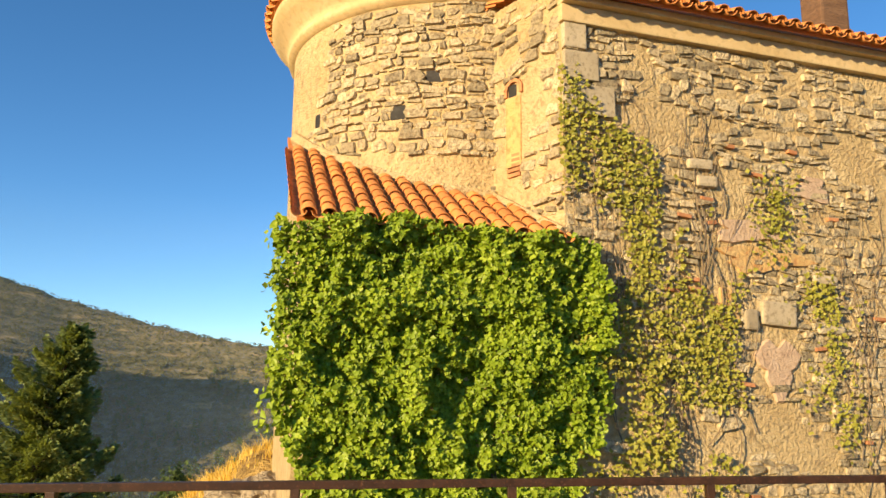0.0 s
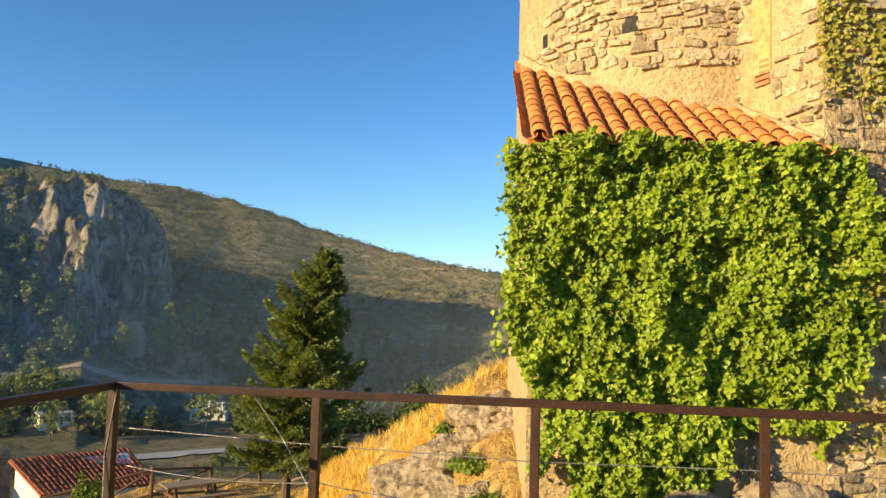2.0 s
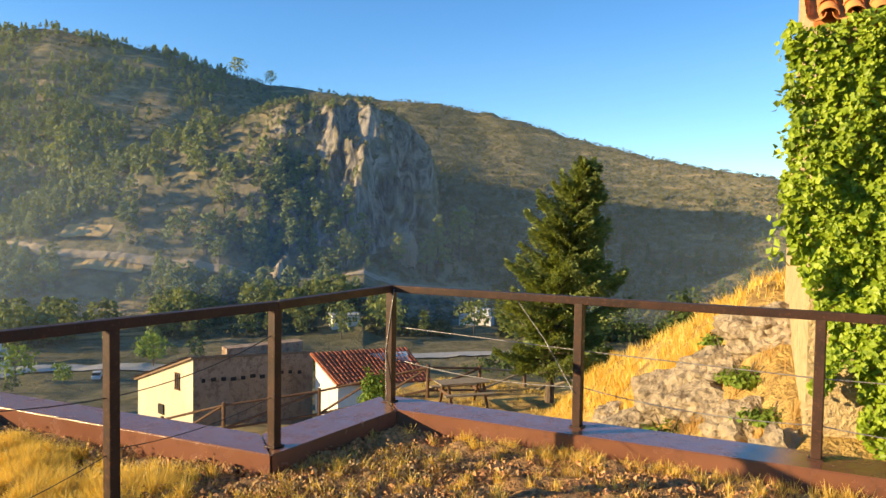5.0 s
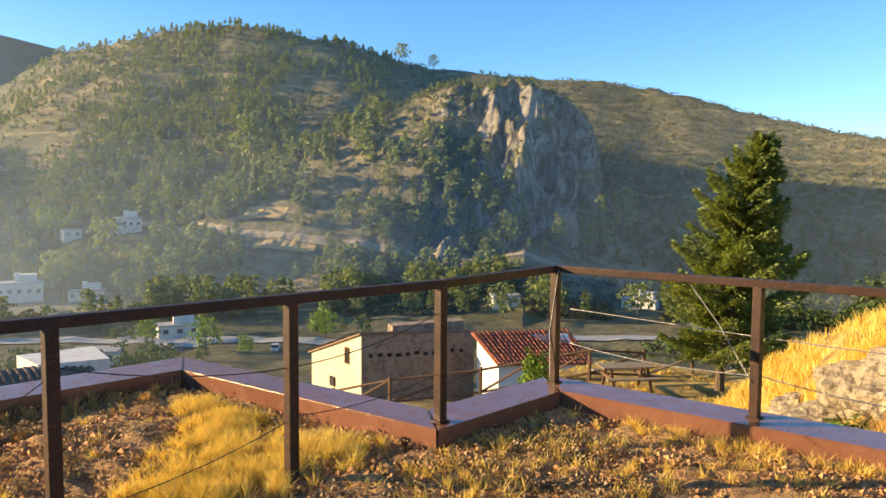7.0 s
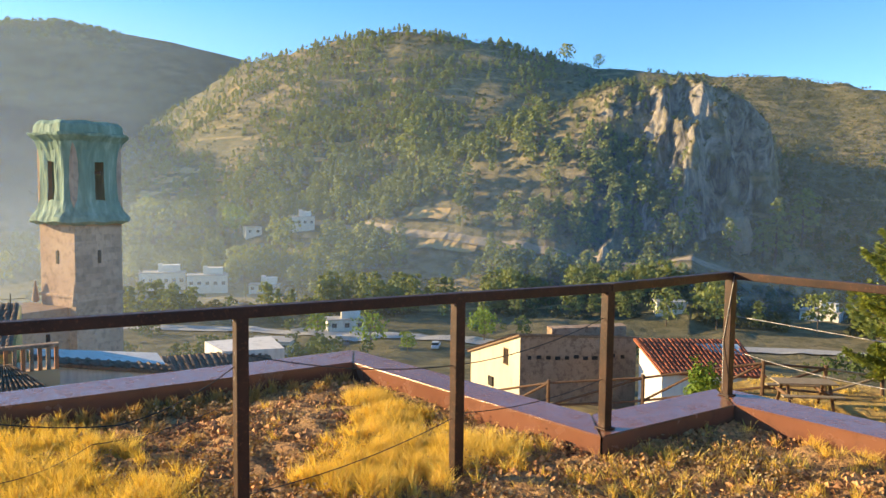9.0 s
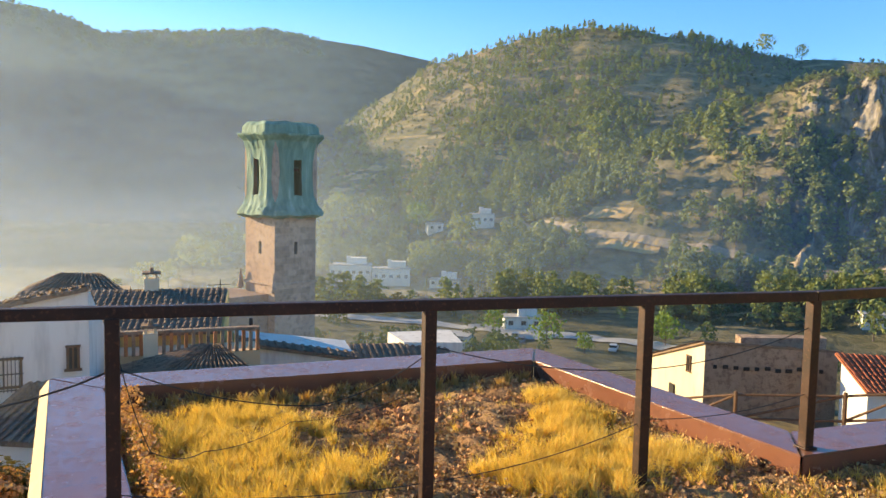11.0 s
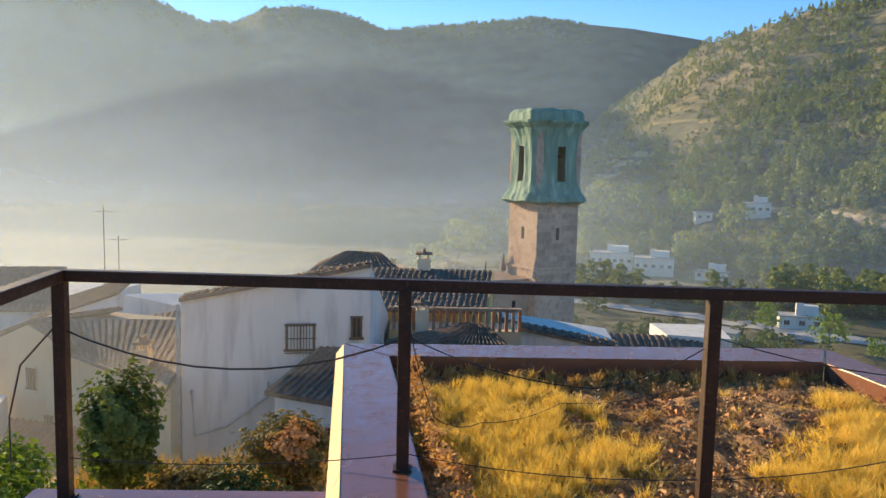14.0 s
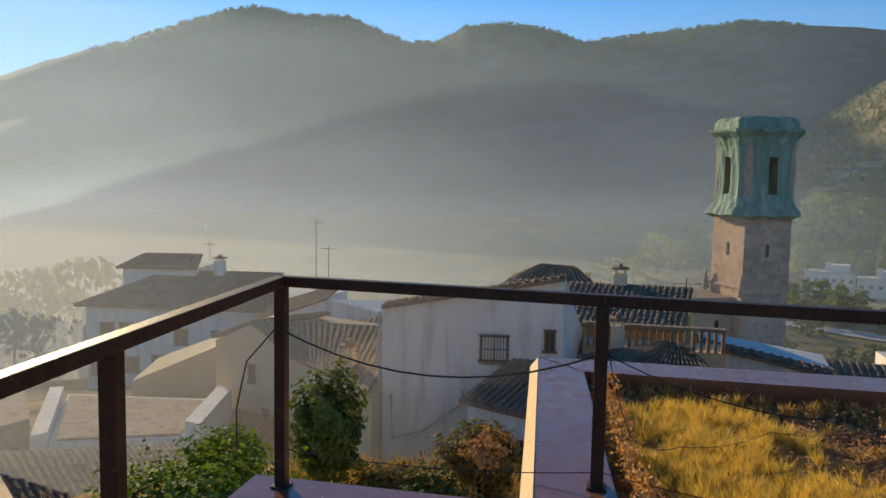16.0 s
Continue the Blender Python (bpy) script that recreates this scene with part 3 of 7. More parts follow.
# ---- the church ----
EL, ER = Vector((-1.15, 10.90, 3.95)), Vector((2.39, 11.59, 3.82))      # eave of the lean-to
KX = Vector((2.36, 11.60, 0))                                           # corner of the nave
WALL_END = Vector((11.4, 14.1, 0))
PX = Vector((1.36, 13.13, 4.81))                                        # where the slanting wall meets the apse
APSE, APSE_R = Vector((1.19, 16.03, 0)), 3.2
BASE = -2.2
EAVE_U = (ER - EL).xy.normalized().to_3d()
EAVE_N = Vector((-EAVE_U.y, EAVE_U.x, 0))
PITCH, FALL = 0.55, -0.036
church = new("church")
tagged(church, "old ochre rubble-stone church with tiled roofs and ivy", "church")


def flat_map(a, b):
    """A map from (along, up, out) to places on the wall from a to b, seen from its right-hand side."""
    a, b = Vector((a[0], a[1], 0)), Vector((b[0], b[1], 0))
    u = (b - a).normalized()
    n = Vector((u.y, -u.x, 0))
    return (lambda s, z, d: a + u * s + n * d + Vector((0, 0, z))), (b - a).length


def apse_map(s, z, d):
    """From arc length, counted from the sunny side, to places on the round apse."""
    ang = radians(200) + s / APSE_R
    r = APSE_R + d
    return Vector((APSE.x + r * math.cos(ang), APSE.y + r * math.sin(ang), z))


def wall_block(name, a, b, z0, z1, thick, material, parent):
    f, n = flat_map(a, b)
    bm = prism([f(0, 0, 0).xy, f(n, 0, 0).xy, f(n, 0, -thick).xy, f(0, 0, -thick).xy], z0, z1)
    return part(name, bm, material, parent)


def stones(f, length, z0, z1, rng, holes=(), fade=0.3, big=1.0, keep=None):
    """Rubble in rough courses; each stone is an uneven block with a smaller, tilted face. Gives lists of eight points."""
    out, z = [], z0
    while z < z1:
        h = rng.uniform(0.045, 0.21) * big
        s = -rng.uniform(0, 0.2)
        while s < length:
            w = rng.uniform(0.10, 0.42) * big * (0.7 + h * 2.4)
            c0, c1 = max(s, 0.0), min(s + w, length)
            zz0, zz1 = z + rng.uniform(-0.015, 0.015), min(z + h * rng.uniform(0.8, 1.12), z1)
            mid = ((c0 + c1) / 2, (zz0 + zz1) / 2)
            s += w + 0.012
            if c1 - c0 < 0.06 or any(abs(mid[0] - a) < rw and abs(mid[1] - b) < rh for a, b, rw, rh in holes) or rng.random() < fade * 0.4 or (keep and not keep(*mid)):
                continue
            deep = rng.uniform(0.006, 0.065)
            j = lambda k: rng.uniform(-k, k)  # noqa: E731
            hh = zz1 - zz0
            wav = 0.05 * math.sin(mid[0] * 1.7 + z * 0.9) + 0.03 * math.sin(mid[0] * 4.1 + z * 2.3)
            cor = [(c0 + hh * 0.2 * rng.random() , zz0 + j(0.02)), (c1 - hh * 0.35 * rng.random(), zz0 + j(0.025)), (c1 + j(0.02), (zz0 + zz1) / 2 + j(hh * 0.3)),
                   (c1 - hh * 0.4 * rng.random(), zz1 + j(0.025)), (c0 + hh * 0.4 * rng.random(), zz1 + j(0.025)), (c0 + j(0.02), (zz0 + zz1) / 2 + j(hh * 0.3))]
            tw = rng.normal(0, 0.11)
            cor = [(p[0] - tw * (p[1] - mid[1]), min(p[1] + tw * (p[0] - mid[0]) + wav, z1)) for p in cor]
            cx, cz = mid[0], mid[1] + wav
            front = [(cx + (p[0] - cx) * rng.uniform(0.72, 0.94), cz + (p[1] - cz) * rng.uniform(0.6, 0.9)) for p in cor]
            tx, tz = j(0.07), j(0.14)
            out.append([f(p[0], p[1], -0.03) for p in cor] + [f(p[0], p[1], deep + j(0.008) + tx * (p[0] - cx) + tz * (p[1] - cz)) for p in front])
        z += h * 0.98
    return out


STONE_F = [(6, 7, 8, 9), (6, 9, 10, 11)] + [(k, (k + 1) % 6, 6 + (k + 1) % 6, 6 + k) for k in range(6)]
LOOSE = []   # stones that become parts of their own, last in the file


def lay(rows, wall, first):
    """The first stones are kept for single parts, the others form one part."""
    LOOSE.extend((wall, r) for r in rows[:first])
    rest = rows[first:]
    if rest:
        v = np.array([[tuple(p) for p in r] for r in rest]).reshape(-1, 3)
        f = (np.arange(len(rest))[:, None, None] * 12 + np.array(STONE_F)).reshape(-1, 4)
        tagged(arrays("rubble", v, f, M_STONES, wall), "ochre rubble stones bedded in mortar", kind="stuff")


def tile_mesh(name, length=0.40, r0=0.105, r1=0.085, up=True):
    """One barrel tile, 1.2 cm thick, from its lower edge along +y."""
    bm = bmesh.new()
    rings = []
    for y, r in ((0.0, r0), (length, r1)):
        for rad in (r, r - 0.014):
            rings.append([bm.verts.new((rad * math.cos(a), y, (rad * math.sin(a) * 0.85) * (1 if up else -1))) for a in (math.pi * k / 6 for k in range(7))])
    lo, li, ho, hi = rings
    for k in range(6):
        bm.faces.new((lo[k], lo[k + 1], ho[k + 1], ho[k]))
        bm.faces.new((lo[k], li[k], li[k + 1], lo[k + 1]))
        bm.faces.new((li[k], hi[k], hi[k + 1], li[k + 1]))
    bmesh.ops.recalc_face_normals(bm, faces=bm.faces)
    me = bpy.data.meshes.new(name)
    bm.to_mesh(me)
    bm.free()
    me.materials.append(M_TILE)
    me.polygons.foreach_set("use_smooth", [True] * len(me.polygons))
    return me


COVER, PAN = tile_mesh("cover_tile"), tile_mesh("pan_tile", up=False)


def lay_tiles(parent, origin, u, n, slope, cols, rows, pitch, course, inside, rng):
    """Single tiles on a slope: u runs along the eave, n up the slope in plan."""
    d = Vector((n.x, n.y, slope)).normalized()
    w = u.cross(d)
    base = Matrix((u, d, w)).transposed().to_4x4()
    for c in range(cols):
        for r in range(rows):
            for me, off, lift in ((PAN, 0.0, 0.10), (COVER, 0.5, 0.075)):
                p = origin + u * ((c + off) * pitch) + d * (r * course - 0.06) + w * (lift + 0.012 + rng.uniform(-0.006, 0.006))
                if not inside(p):
                    continue
                ob = new("tile", me)
                ob.parent = parent
                ob.matrix_local = Matrix.Translation(p) @ base @ pose(0, 0, 0, -1.6 + rng.uniform(-0.8, 0.8), rng.uniform(-2, 2), rng.uniform(-1.6, 1.6))


M_PINK = worn("pinkish_plaster", (0.52, 0.36, 0.25), (0.60, 0.44, 0.31), (0.42, 0.28, 0.19), 1.6, 9.0, 0.5, 0.7, 0.92, 0.7, 20, 0.05)
M_ORANGE = worn("orange_plaster", (0.58, 0.36, 0.14), (0.62, 0.42, 0.20), (0.50, 0.24, 0.10), 1.6, 9.0, 0.5, 0.66, 0.92, 0.8, 20, 0.05)


def build_church():
    rng = np.random.RandomState(5)
    # nave wall facing the terrace
    nave = wall_block("nave_wall", KX, WALL_END, BASE, 7.25, 0.8, M_PLASTER, church)
    f, n = flat_map(KX, WALL_END)
    rows = stones(f, n, BASE + 0.2, 7.0, rng, holes=((3.4, 2.4, 0.42, 0.45), (3.2, 3.9, 0.8, 0.2)), fade=0.35, keep=lambda s, z: float(fbm(np.array(s / 1.3), np.array(z / 1.1), 3, 61)) > -0.13 - 0.1 * (z > 4))
    rows.sort(key=lambda r: abs(r[0].x - 4.6) + abs(r[0].z - 4.2))
    lay(rows, nave, 280)
    for z, w, h in ((6.35, 0.55, 0.42), (5.85, 0.8, 0.44), (6.8, 0.36, 0.4)):
        q = f(w / 2, z, 0.02)
        ang = math.degrees(math.atan2(WALL_END.y - KX.y, WALL_END.x - KX.x))
        part("quoin", box(bmesh.new(), pose(q.x, q.y, q.z, 0, 0, ang), w, 0.12, h, 0.02), M_GREYSTONE, nave, "large grey corner block")
    for k, (s0, z0, w, h, mt, lab) in enumerate([(3.4, 2.2, 0.62, 0.75, M_PINK, "pinkish worn plaster patch"), (3.25, 3.75, 1.45, 0.34, M_ORANGE, "orange brick-dust plaster band"), (3.0, 4.15, 1.1, 0.3, M_PINK, "pale pink plaster patch"), (2.55, 3.0, 0.35, 0.5, M_ORANGE, "orange plaster patch"), (4.2, 4.9, 0.7, 0.35, M_PINK, "pale plaster patch")]):
        bm = bmesh.new()
        ring = []
        for q in range(22):
            a = 2 * math.pi * q / 22
            e = 1 + 0.28 * math.sin(a * 3 + k) + 0.14 * math.sin(a * 7 + 2 * k)
            ring.append((s0 + w * 0.55 * e * math.cos(a), z0 + h * 0.55 * e * math.sin(a)))
        top = [bm.verts.new(f(s0 + (p - s0) * 0.93, z0 + (q - z0) * 0.93, 0.045)) for p, q in ring]
        bot = [bm.verts.new(f(p, q, -0.02)) for p, q in ring]
        bm.faces.new(top)
        for q in range(22):
            bm.faces.new((bot[q], bot[(q + 1) % 22], top[(q + 1) % 22], top[q]))
        part("plaster_patch", bm, mt, nave, lab)
    for k in range(16):
        s0, z0 = rng.uniform(1.6, 6.0), rng.uniform(0.2, 5.6)
        q = f(s0, z0, 0.02)
        part("brick", box(bmesh.new(), pose(q.x, q.y, q.z, 0, rng.uniform(-8, 8), ang), rng.uniform(0.1, 0.24), 0.09, 0.055, 0.008), M_BRICK, nave)
    for s0, z0, w, h in ((3.45, 2.95, 0.62, 0.36), (2.95, 2.85, 0.24, 0.3), (4.4, 2.75, 0.5, 0.13), (4.35, 3.5, 0.45, 0.14), (2.2, 5.1, 0.42, 0.16), (2.3, 4.85, 0.36, 0.17)):
        q = f(s0, z0, 0.02)
        part("stone_block", box(bmesh.new(), pose(q.x, q.y, q.z, 0, rng.uniform(-4, 4), ang), w, 0.14, h, 0.045), M_GREYSTONE, nave, "large pale grey block")
    # plastered band and eave of the nave
    bm = bmesh.new()
    a, b = f(-0.05, 7.02, 0.05), f(n, 7.02, 0.05)
    beam(bm, a + Vector((0, 0, 0.08)), b + Vector((0, 0, 0.08)), 0.12, 0.26, 0.02)
    beam(bm, f(-0.05, 7.28, 0.1), f(n, 7.28, 0.1), 0.26, 0.10, 0.02)
    part("eave_band", bm, M_PLASTERFINE, nave, "smooth ochre plaster band under the eave")
    # slanting wall from the corner to the apse
    slant = wall_block("slanting_wall", PX.xy.to_3d() + (PX - KX).xy.to_3d().normalized() * 0.6, KX, BASE, 7.72, 0.5, M_PLASTER, church)
    f2, n2 = flat_map(PX.xy.to_3d(), KX)
    rows = stones(f2, n2, 4.2, 7.6, rng, holes=((n2 * 0.45, 5.5, 0.24, 0.95), (n2 * 0.8, 5.7, 0.12, 0.1)), fade=0.8)
    lay(rows, slant, 60)
    for k in range(5):
        for s in (0.26, 0.6):
            q = f2(n2 * 0.45 + (s - 0.45) * 0.3, 4.95 + k * 0.075, 0.012)
            part("brick", box(bmesh.new(), pose(q.x, q.y, q.z, 0, 0, -50), 0.17, 0.05, 0.055, 0.006), M_BRICK, slant)
    for k in range(7):
        a = math.pi * k / 6
        q = f2(n2 * 0.45 + 0.17 * math.cos(a), 6.26 + 0.16 * math.sin(a), 0.015)
        part("brick", box(bmesh.new(), pose(q.x, q.y, q.z, 0, 90 - math.degrees(a), -50), 0.13, 0.06, 0.055, 0.006), M_BRICK, slant)
    for k in range(9):
        q = f2(0.1 + k * 0.2, 7.74, 0.02)
        ob = new("tile", COVER)
        ob.parent = slant
        ob.matrix_local = Matrix.Translation(q) @ pose(0, 0, 0, 0, 0, 38) @ pose(0, 0, 0, 14, 0, rng.uniform(-3, 3))
    q = f2(n2 * 0.45, 5.62, 0.012)
    part("plaster_strip", box(bmesh.new(), pose(q.x, q.y, q.z, 0, 0, -50), 0.30, 0.06, 1.1, 0.025), M_ORANGE, slant, "tall orange plaster strip of a blocked slit")
    # solid block in shade colour, set where the niche is hollow
    q = f2(n2 * 0.45, 6.27, -0.035)
    part("niche_hole", box(bmesh.new(), pose(q.x, q.y, q.z, 0, 0, -50), 0.27, 0.08, 0.24, 0.03), M_DARK, slant, "near-black block for the shade in a wall niche")
    # apse
    bm = bmesh.new()
    bmesh.ops.create_cone(bm, cap_ends=True, segments=72, radius1=APSE_R, radius2=APSE_R, depth=10.3, matrix=pose(APSE.x, APSE.y, 2.95))
    apse = part("apse_wall", bm, M_PLASTER, church, "round ochre rubble-stone apse", smooth=False)
    holes = ((2.74, 6.09, 0.14, 0.13), (3.33, 6.65, 0.15, 0.11), (1.03, 6.26, 0.09, 0.13))
    rows = stones(apse_map, APSE_R * radians(92), 4.4, 7.9, rng, holes=holes + ((1.72, 6.93, 0.07, 0.06),), fade=0.15,
                  keep=lambda s, z: s > 0.8 + 0.5 * max(z - 6.3, 0) + 0.2 * math.sin(z * 3) and z > 5.42)
    rows.sort(key=lambda r: -r[0].z)
    lay(rows, apse, 240)
    for s, z, w, h in holes:
        q = apse_map(s, z, -0.065)
        ang = math.degrees(radians(200) + s / APSE_R)
        # no real hollow: a near-black block gives the inner shade
        part("putlog_hole", box(bmesh.new(), pose(q.x, q.y, q.z, 0, 0, ang), 0.14, w * 1.9, h * 1.9, 0.03), M_DARK, apse, "near-black block for the shade in a square hole")
    # cornice: stacked rings
    bm = bmesh.new()
    prof = [(0.0, 7.90), (0.12, 7.95), (0.14, 8.03), (0.12, 8.08), (0.18, 8.15), (0.34, 8.38), (0.46, 8.47), (0.46, 8.6), (0.36, 8.64), (0.0, 8.64)]
    segs = 80
    ring = [[bm.verts.new((APSE.x + (APSE_R + d) * math.cos(2 * math.pi * k / segs), APSE.y + (APSE_R + d) * math.sin(2 * math.pi * k / segs), z)) for k in range(segs)] for d, z in prof]
    for r0, r1 in zip(ring, ring[1:]):
        for k in range(segs):
            bm.faces.new((r0[k], r0[(k + 1) % segs], r1[(k + 1) % segs], r1[k]))
    part("cornice", bm, M_PLASTERFINE, apse, "moulded ochre plaster cornice", smooth=True)
    bm = bmesh.new()
    bmesh.ops.create_cone(bm, cap_ends=True, segments=72, radius1=APSE_R + 0.5, radius2=0.2, depth=1.5, matrix=pose(APSE.x, APSE.y, 9.4))
    aroof = part("apse_roof", bm, M_TILES, church, "low conical terracotta roof")
    for k in range(82):
        a = 2 * math.pi * k / 82
        ob = new("tile", COVER)
        ob.parent = aroof
        r = APSE_R + 0.58
        ob.matrix_local = Matrix.Translation((APSE.x + r * math.cos(a), APSE.y + r * math.sin(a), 8.67)) @ pose(0, 0, 0, 0, 0, math.degrees(a) + 90) @ pose(0, 0, 0, 24, 0, 0)
    # lean-to under the apse
    low = wall_block("lean_to_wall", EL + EAVE_U * 0.05, ER, BASE, 3.70, 0.4, M_PLASTER, church)
    back = EL + EAVE_N * 4.4
    side = wall_block("lean_to_wall", back, EL + EAVE_N * 0.02 + EAVE_U * 0.05, BASE, 3.80, 0.4, M_PLASTER, church)
    part("gable_wall", prism([(EL + EAVE_U * 0.055).xy, (EL + EAVE_U * 0.45).xy, (back + EAVE_U * 0.45).xy, (back + EAVE_U * 0.055).xy], 3.7, [3.83, 3.82, 3.82 + 4.4 * PITCH, 3.83 + 4.4 * PITCH]), M_PLASTER, church)
    bm = bmesh.new()
    q = [EL, ER, ER + EAVE_N * 4.4, back]
    hi = [bm.verts.new(p.xy.to_3d() + Vector((0, 0, 3.93 + (4.4 * PITCH if i > 1 else 0) + (3.6 * FALL if i in (1, 2) else 0)))) for i, p in enumerate(q)]
    lo = [bm.verts.new(v.co - Vector((0, 0, 0.10))) for v in hi]
    bm.faces.new(hi)
    bm.faces.new(lo[::-1])
    for i in range(4):
        bm.faces.new((lo[i], lo[(i + 1) % 4], hi[(i + 1) % 4], hi[i]))
    roof = part("lean_to_roof", bm, M_TILES, church, "sloping terracotta barrel-tile roof")
    su = (KX - PX.xy.to_3d()).normalized()
    sn = Vector((su.y, -su.x, 0))

    def inside(p):
        return (p.xy.to_3d() - APSE).length > APSE_R + 0.10 and (p.xy.to_3d() - PX.xy.to_3d()).dot(sn) > 0.02
    lay_tiles(roof, EL - EAVE_N * 0.12 + Vector((0, 0, -0.066)), (EAVE_U + Vector((0, 0, FALL))).normalized(), EAVE_N, PITCH, 15, 12, 0.252, 0.31, inside, rng)
    # mortar fillet where the roof meets the walls
    bm = bmesh.new()
    pts = []
    for k in range(30):
        ang = radians(206 + k * 2.5)
        p = Vector((APSE.x + (APSE_R + 0.05) * math.cos(ang), APSE.y + (APSE_R + 0.05) * math.sin(ang), 0))
        pts.append(p + Vector((0, 0, 3.99 + (p - EL.xy.to_3d()).dot(EAVE_N) * PITCH + (p - EL.xy.to_3d()).dot(EAVE_U) * FALL + 0.06)))
    for k in range(9):
        p = PX.xy.to_3d().lerp(KX, (k + 1) / 9) + sn * 0.04
        pts.append(p + Vector((0, 0, 3.99 + (p - EL.xy.to_3d()).dot(EAVE_N) * PITCH + (p - EL.xy.to_3d()).dot(EAVE_U) * FALL + 0.05)))
    tube(bm, pts, 0.13, 0.10, 6)
    part("mortar_fillet", bm, M_PLASTER, roof, "rough plaster fillet at the top of the tiles")
    # nave roof
    u = (WALL_END - KX).normalized()
    nn = Vector((-u.y, u.x, 0))
    bm = bmesh.new()
    q = [KX - nn * 0.35 - u * 0.3, WALL_END - nn * 0.35, WALL_END + nn * 4.5, KX + nn * 4.5 - u * 0.3]
    hi = [bm.verts.new(p + Vector((0, 0, 7.36 + (4.85 * 0.42 if i > 1 else 0)))) for i, p in enumerate(q)]
    lo = [bm.verts.new(v.co - Vector((0, 0, 0.06))) for v in hi]
    bm.faces.new(hi)
    bm.faces.new(lo[::-1])
    for i in range(4):
        bm.faces.new((lo[i], lo[(i + 1) % 4], hi[(i + 1) % 4], hi[i]))
    nroof = part("nave_roof", bm, M_TILES, church, "terracotta barrel-tile roof with a scalloped eave")
    lay_tiles(nroof, KX - nn * 0.40 - u * 0.3 + Vector((0, 0, 7.30)), u, nn, 0.42, 37, 2, 0.26, 0.31, lambda p: True, rng)
    bm = box(bmesh.new(), pose(KX.x + 5.9, KX.y + 3.4, 8.9, 0, 0, 9), 0.6, 0.6, 2.2, 0.05)
    part("bell_turret", bm, M_WOOD, church, "dark brown turret above the roof")


build_church()


# ---- ivy ----
def build_ivy():
    rng = np.random.RandomState(11)
    f, n = flat_map(EL, ER)
    pts, outs = [], []
    nl = np.array([EAVE_U.y, -EAVE_U.x, 0.0])
    # the dense green curtain on the lean-to
    m = 66000
    s, z = rng.uniform(-0.35, n + 0.5, m), rng.uniform(-1.9, 4.15, m)
    edge = fbm(s * 1.1, z * 1.1, 4, 31)
    ok = (z > 0.55 + edge * 1.6 - 1.9 * smooth((s - 0.35) / 0.5) * (1 - smooth((s - 1.9) / 0.5))) & (s > -0.10 + edge * 0.4 + 0.42 * smooth((1.6 - z) / 1.2)) & (z < 4.0 + edge * 0.32 - 0.3 * smooth((s - 0.8) / 2.5)) & (s < n + 0.25 + edge * 1.5)
    s, z, e = s[ok], z[ok], edge[ok]
    bulge = 0.16 + 0.30 * (fbm(s * 1.4, z * 1.4, 4, 7) + 0.4) + 0.16 * (0.5 - np.abs(fbm(s * 3.2, z * 4.0, 3, 88)) * 2.2) + 0.08 * np.sin(z * 5 + fbm(s * 2, z * 2, 2, 8) * 6)
    d = bulge * rng.uniform(0.1, 1.15, len(s)) ** 0.6 + 0.05 * np.sin(s * 23 + z * 9) * np.sin(z * 21 - s * 7)
    base = np.array(EL.xy.to_3d())
    p = base + np.array(EAVE_U)[None] * s[:, None] + nl[None] * d[:, None] + np.array([0, 0, 1.0]) * z[:, None]
    out = np.tile(nl + np.array(SUN_WAY) * 0.9 + np.array([0, 0, 0.25]), (len(p), 1))
    v, fc = leaves(p, out, 0.064, rng, 1.0)
    ivy = new("ivy")
    tagged(ivy, "dense green ivy curtain covering the lean-to wall", "ivy")
    tagged(arrays("leaf_mass", v, fc, M_IVY, ivy), kind="stuff")
    # trailing sprigs at the free edge
    sp = []
    for k in range(16):
        z0, s0 = rng.uniform(1.2, 3.9), -0.08
        for q in range(16):
            sp.append(base + np.array(EAVE_U) * (s0 - q * 0.014 * rng.uniform(0.5, 1.6)) + nl * (0.1 + rng.uniform(0, 0.2)) + np.array([0, 0, z0 + rng.normal(0, 0.07) - q * 0.008]))
    v, fc = leaves(np.array(sp), np.tile([-0.6, -0.6, 0.4], (len(sp), 1)), 0.085, rng, 0.7)
    tagged(arrays("sprig", v, fc, M_IVY, ivy), kind="stuff")
    for k in range(9):
        s0 = rng.uniform(0.5, 3.2)
        pts = [f(s0 + 0.12 * math.sin(q * 1.3 + k), BASE + 0.4 + q * 0.35, 0.05) for q in range(9)]
        part("stem", tube(bmesh.new(), pts, 0.028, 0.012, 6), M_VINE, ivy, "brown woody ivy stem")
    # thin yellowing creeper on the nave wall
    creeper = new("creeper")
    tagged(creeper, "thin yellow-green creeper with bare stems on the wall", "creeper")
    g, gn = flat_map(KX, WALL_END)
    m = 30000
    s, z = rng.uniform(-0.1, 6.2, m), rng.uniform(-1.5, 6.6, m)
    den = fbm(s * 1.7, z * 0.8, 5, 41)
    upper = (1 - smooth((s - 0.25 - 1.9 * smooth((6.3 - z) / 2.2)) / 0.35)) * smooth((6.5 - z) / 0.5) * smooth((z - 3.0) / 0.8) * 1.15
    left = np.maximum(upper, (1 - smooth((s - 2.5) / 0.6)) * smooth((3.8 - z) / 0.8) * smooth((z - 0.1) / 1.0))
    right = (np.exp(-(((s - 4.3) / 0.42) ** 2)) * smooth((3.9 - z) / 0.8) + np.exp(-(((s - 3.5) / 0.3) ** 2)) * np.exp(-(((z - 4.4) / 0.5) ** 2))) * smooth((z - 0.6) / 1.2)
